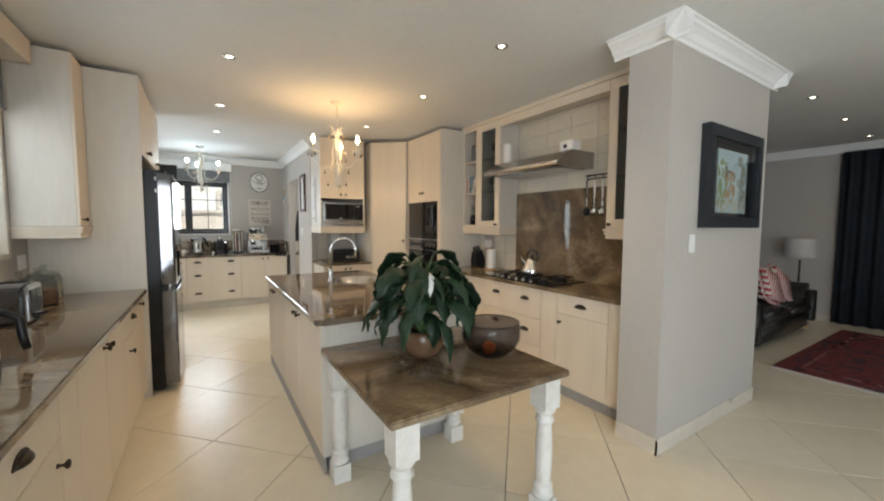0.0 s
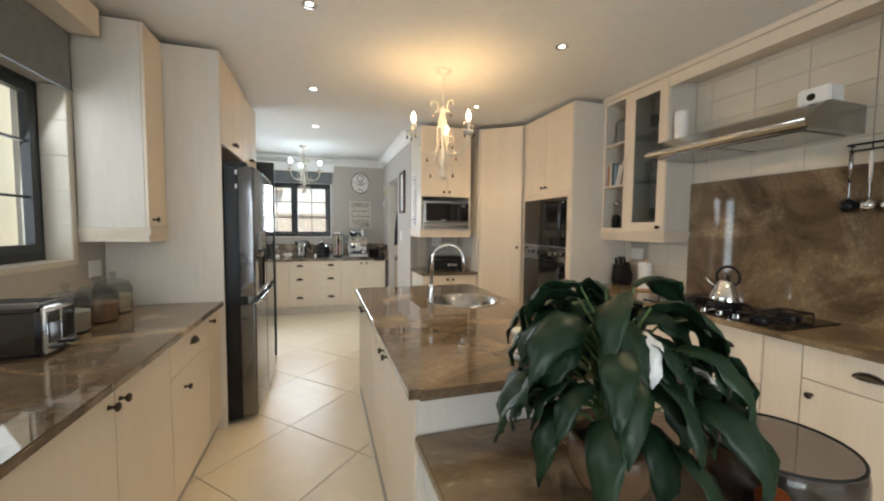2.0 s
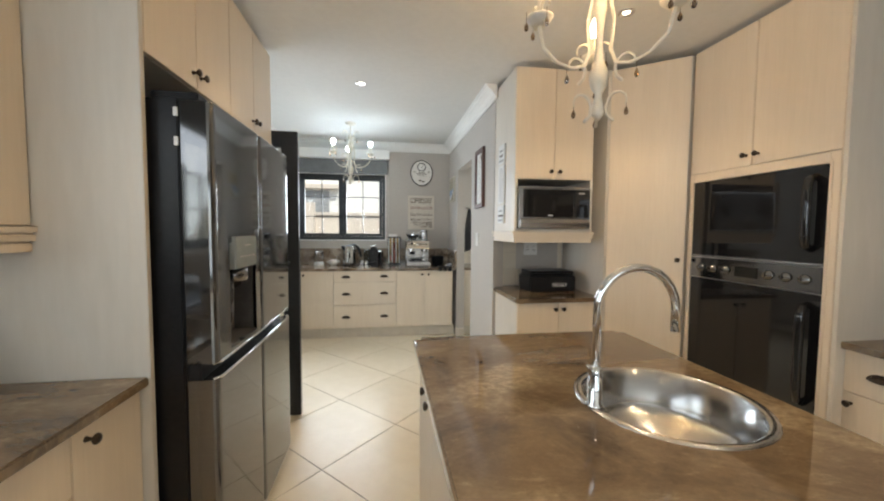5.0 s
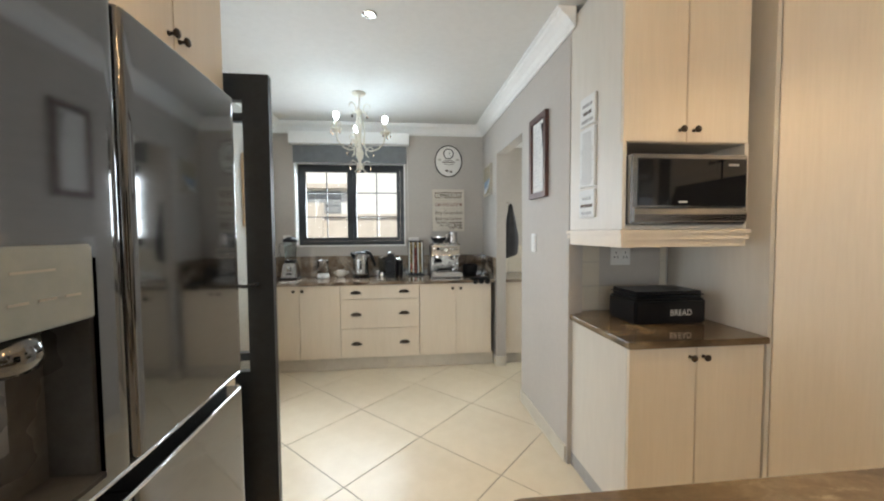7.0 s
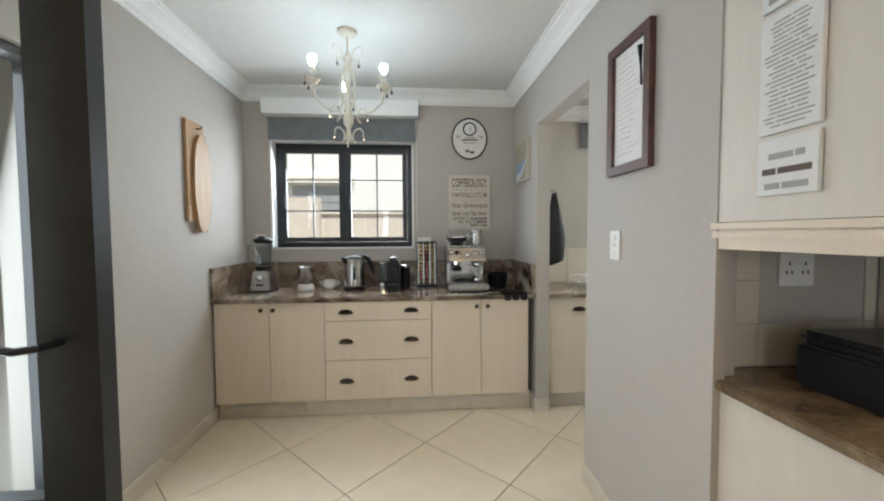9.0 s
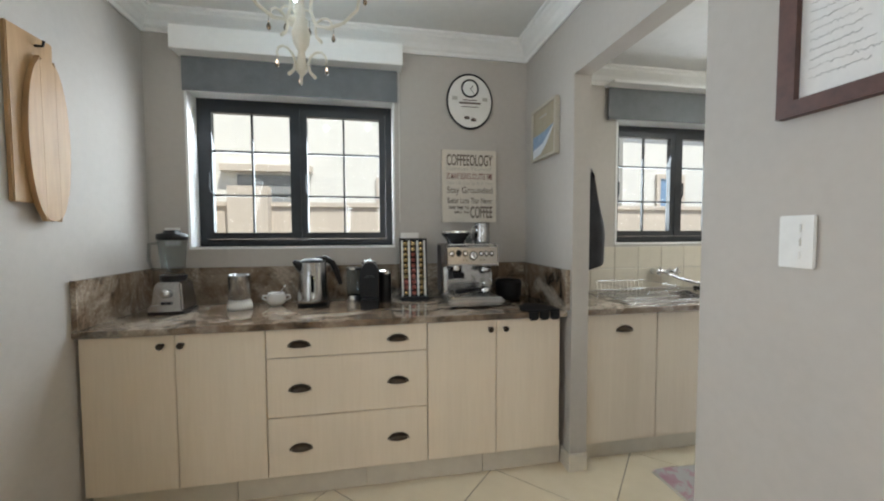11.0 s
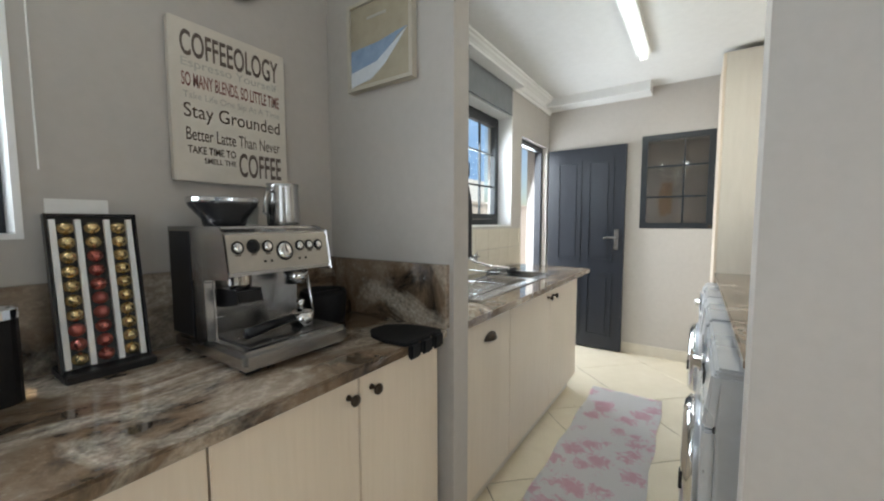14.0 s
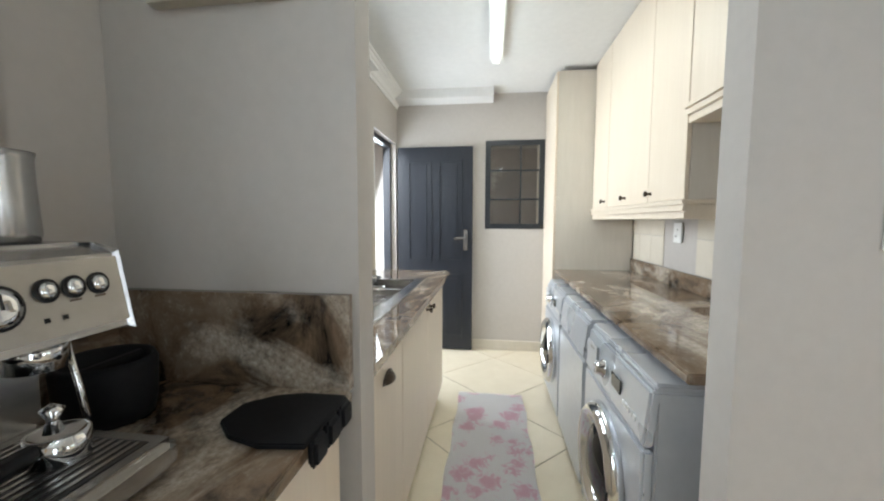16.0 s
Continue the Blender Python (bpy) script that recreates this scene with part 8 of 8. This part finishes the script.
ROOF = surface("grey_roof_tiles", (0.20, 0.19, 0.18), (0.30, 0.29, 0.28), 12, rough=0.8, bump=0.3)


def facade_window(parent, x0, x1, z0, z1, y, glassmat):
    w = part("window", frame_bars(x0, x1, z0, z1, 0.09, None, y - 0.05, y + 0.02), BEIGE, parent, "beige moulded window surround")
    part("pane", box(x0 + 0.09, x1 - 0.09, y - 0.01, y + 0.01, z0 + 0.09, z1 - 0.09), glassmat, w)
    part("mullion", box((x0 + x1) / 2 - 0.02, (x0 + x1) / 2 + 0.02, y - 0.03, y - 0.01, z0 + 0.09, z1 - 0.09), BLACK_ALU, w)


nb = thing("neighbour_house", (1, 16, -0.12), "white plastered two-storey house beyond the garden wall", "house")
part("wall", box(-7, 5.4, 14.0, 20.0, -0.12, 6.4), PLASTER, nb)
part("roof", box(-7.3, 5.7, 13.7, 20.3, 6.4, 6.6), ROOF, nb)
facade_window(nb, 1.0, 1.55, 3.6, 4.35, 14.0, BLUEGL)
facade_window(nb, -2.7, -1.9, 4.3, 5.1, 14.0, BLUEGL)
facade_window(nb, 1.0, 1.6, 1.9, 2.45, 14.0, SHUTTER)
sh = part("garage_door", box(-1.55, -0.45, 13.97, 14.01, -0.12, 2.45), SHUTTER, nb)
for k in range(14):
    part("slat", box(-1.55, -0.45, 13.955, 13.972, 0.0 + 0.175 * k, 0.15 + 0.175 * k), SHUTTER, sh)
part("door_hood", box(-1.8, -0.2, 13.8, 14.0, 2.5, 2.62), BEIGE, nb)
CREAMWASH = surface("cream_limewash", (0.66, 0.60, 0.46), (0.74, 0.69, 0.55), 9, rough=0.85, bump=0.1)
west = thing("neighbour_wall", (-4.2, 3, -0.12), "tall cream plastered neighbouring wall with shallow piers", "house wall")
part("wall", box(-4.3, -4.1, -6, 13.9, -0.12, 6.2), CREAMWASH, west)
for y in (1.2, 4.4, 7.6, 10.2):
    part("pier", box(-4.1, -3.82, y, y + 0.5, -0.12, 6.0), PLASTER, west)
nb2 = thing("neighbour_house", (10, 17, -0.12), "white house with a blue gable further along the street", "house")
part("wall", box(6.2, 9.6, 13.6, 15.45, -0.12, 3.75), PLASTER, nb2)
part("roof", side_prism([(13.3, 3.76), (15.45, 3.76), (15.45, 4.6)], 6.0, 9.8), ROOF, nb2)
part("upper_wall", box(6.2, 16, 15.5, 20.0, 3.101, 6.5), BLUEWALL, nb2, "blue painted upper wall")
part("wing", box(6.2, 16, 15.5, 20.0, -0.12, 3.1), PLASTER, nb2)
facade_window(nb2, 7.0, 7.7, 1.75, 2.6, 13.6, BLUEGL)
gw = thing("garden_wall", (2, 12, -0.12), "pale beige plastered garden wall with a capping", "garden wall")
part("wall", box(-8, 14, 11.9, 12.1, -0.12, 1.72), BEIGE, gw)
part("capping", box(-8, 14, 11.86, 12.14, 1.72, 1.78), BEIGE, gw)
part("pillar", box(-0.95, -0.45, 11.7, 11.9, -0.12, 1.98), BEIGE, gw)

# ---- wall tiles ----
tile_field(tiles, "-x", 2.772, 4.098, 1.805, 2.59, 3.758, (0.3, 0.15))
tile_field(tiles, "-x", 4.102, 4.78, 0.914, 1.335, 3.758, (0.2, 0.2), lambda p, q, a, b: p < 4.70 and q > 4.54 and a < 1.27 and b > 1.15)
tile_field(nook_tiles, "-y", 2.045, 2.69, 0.914, 1.40, 6.648, (0.2, 0.15), lambda p, q, a, b: p < 2.45 and q > 2.31 and a < 1.31 and b > 1.19)
tile_field(scul_tiles, "-y", 2.11, 4.165, 0.914, 1.24, 8.878, (0.2, 0.163))
scul2 = tagged(new("wall_tiling_laundry"), "glazed cream wall tiles above the laundry worktop", "wall tiles", kind="structure")
tile_field(scul2, "+y", 2.2, 4.33, 1.012, 1.41, 6.792, (0.2, 0.2), lambda p, q, a, b: p < 3.66 and q > 3.54 and a < 1.31 and b > 1.17)

scul3 = tagged(new("wall_tiling_window"), "cream tiles lining the kitchen window reveal", "wall tiles", kind="structure")
tile_field(scul3, "-y", -0.52, -0.394, 1.241, 2.189, 4.422, (0.2, 0.19))

# ---- floor tiles ----
floor = setting("floor", box(-0.62, 8.9, -3.4, 9.1, -0.11, -0.0035), GROUT, "cream glazed floor tiles laid on the diagonal", "floor")
HX, HY = 0.4445, 0.4625
g = 0.0035
bm = bmesh.new()
out = [(HX - g, 0), (0, HY - g), (-HX + g, 0), (0, -HY + g)]
lo_ = [bm.verts.new((x, y, -0.01)) for x, y in out]
md = [bm.verts.new((x, y, -0.0012)) for x, y in out]
hi_ = [bm.verts.new((x * 0.995, y * 0.995, 0)) for x, y in out]
for ra, rb in ((lo_, md), (md, hi_)):
    for k in range(4):
        bm.faces.new((ra[k], ra[(k + 1) % 4], rb[(k + 1) % 4], rb[k]))
bm.faces.new(hi_)
bmesh.ops.recalc_face_normals(bm, faces=bm.faces)
tile_mesh = bpy.data.meshes.new("tile")
bm.to_mesh(tile_mesh)
bm.free()
tile_mesh.materials.append(TILE)
for i in range(-4, 20):
    for j in range(-26, 5):
        if (i + j) % 2:
            cx, cy = 0.69 + i * HX, 7.42 + j * HY
            if -0.7 < cx < 8.8 and -3.3 < cy < 8.95:
                ob = new("tile", tile_mesh)
                ob.parent = floor
                ob.location = (cx, cy, 0)
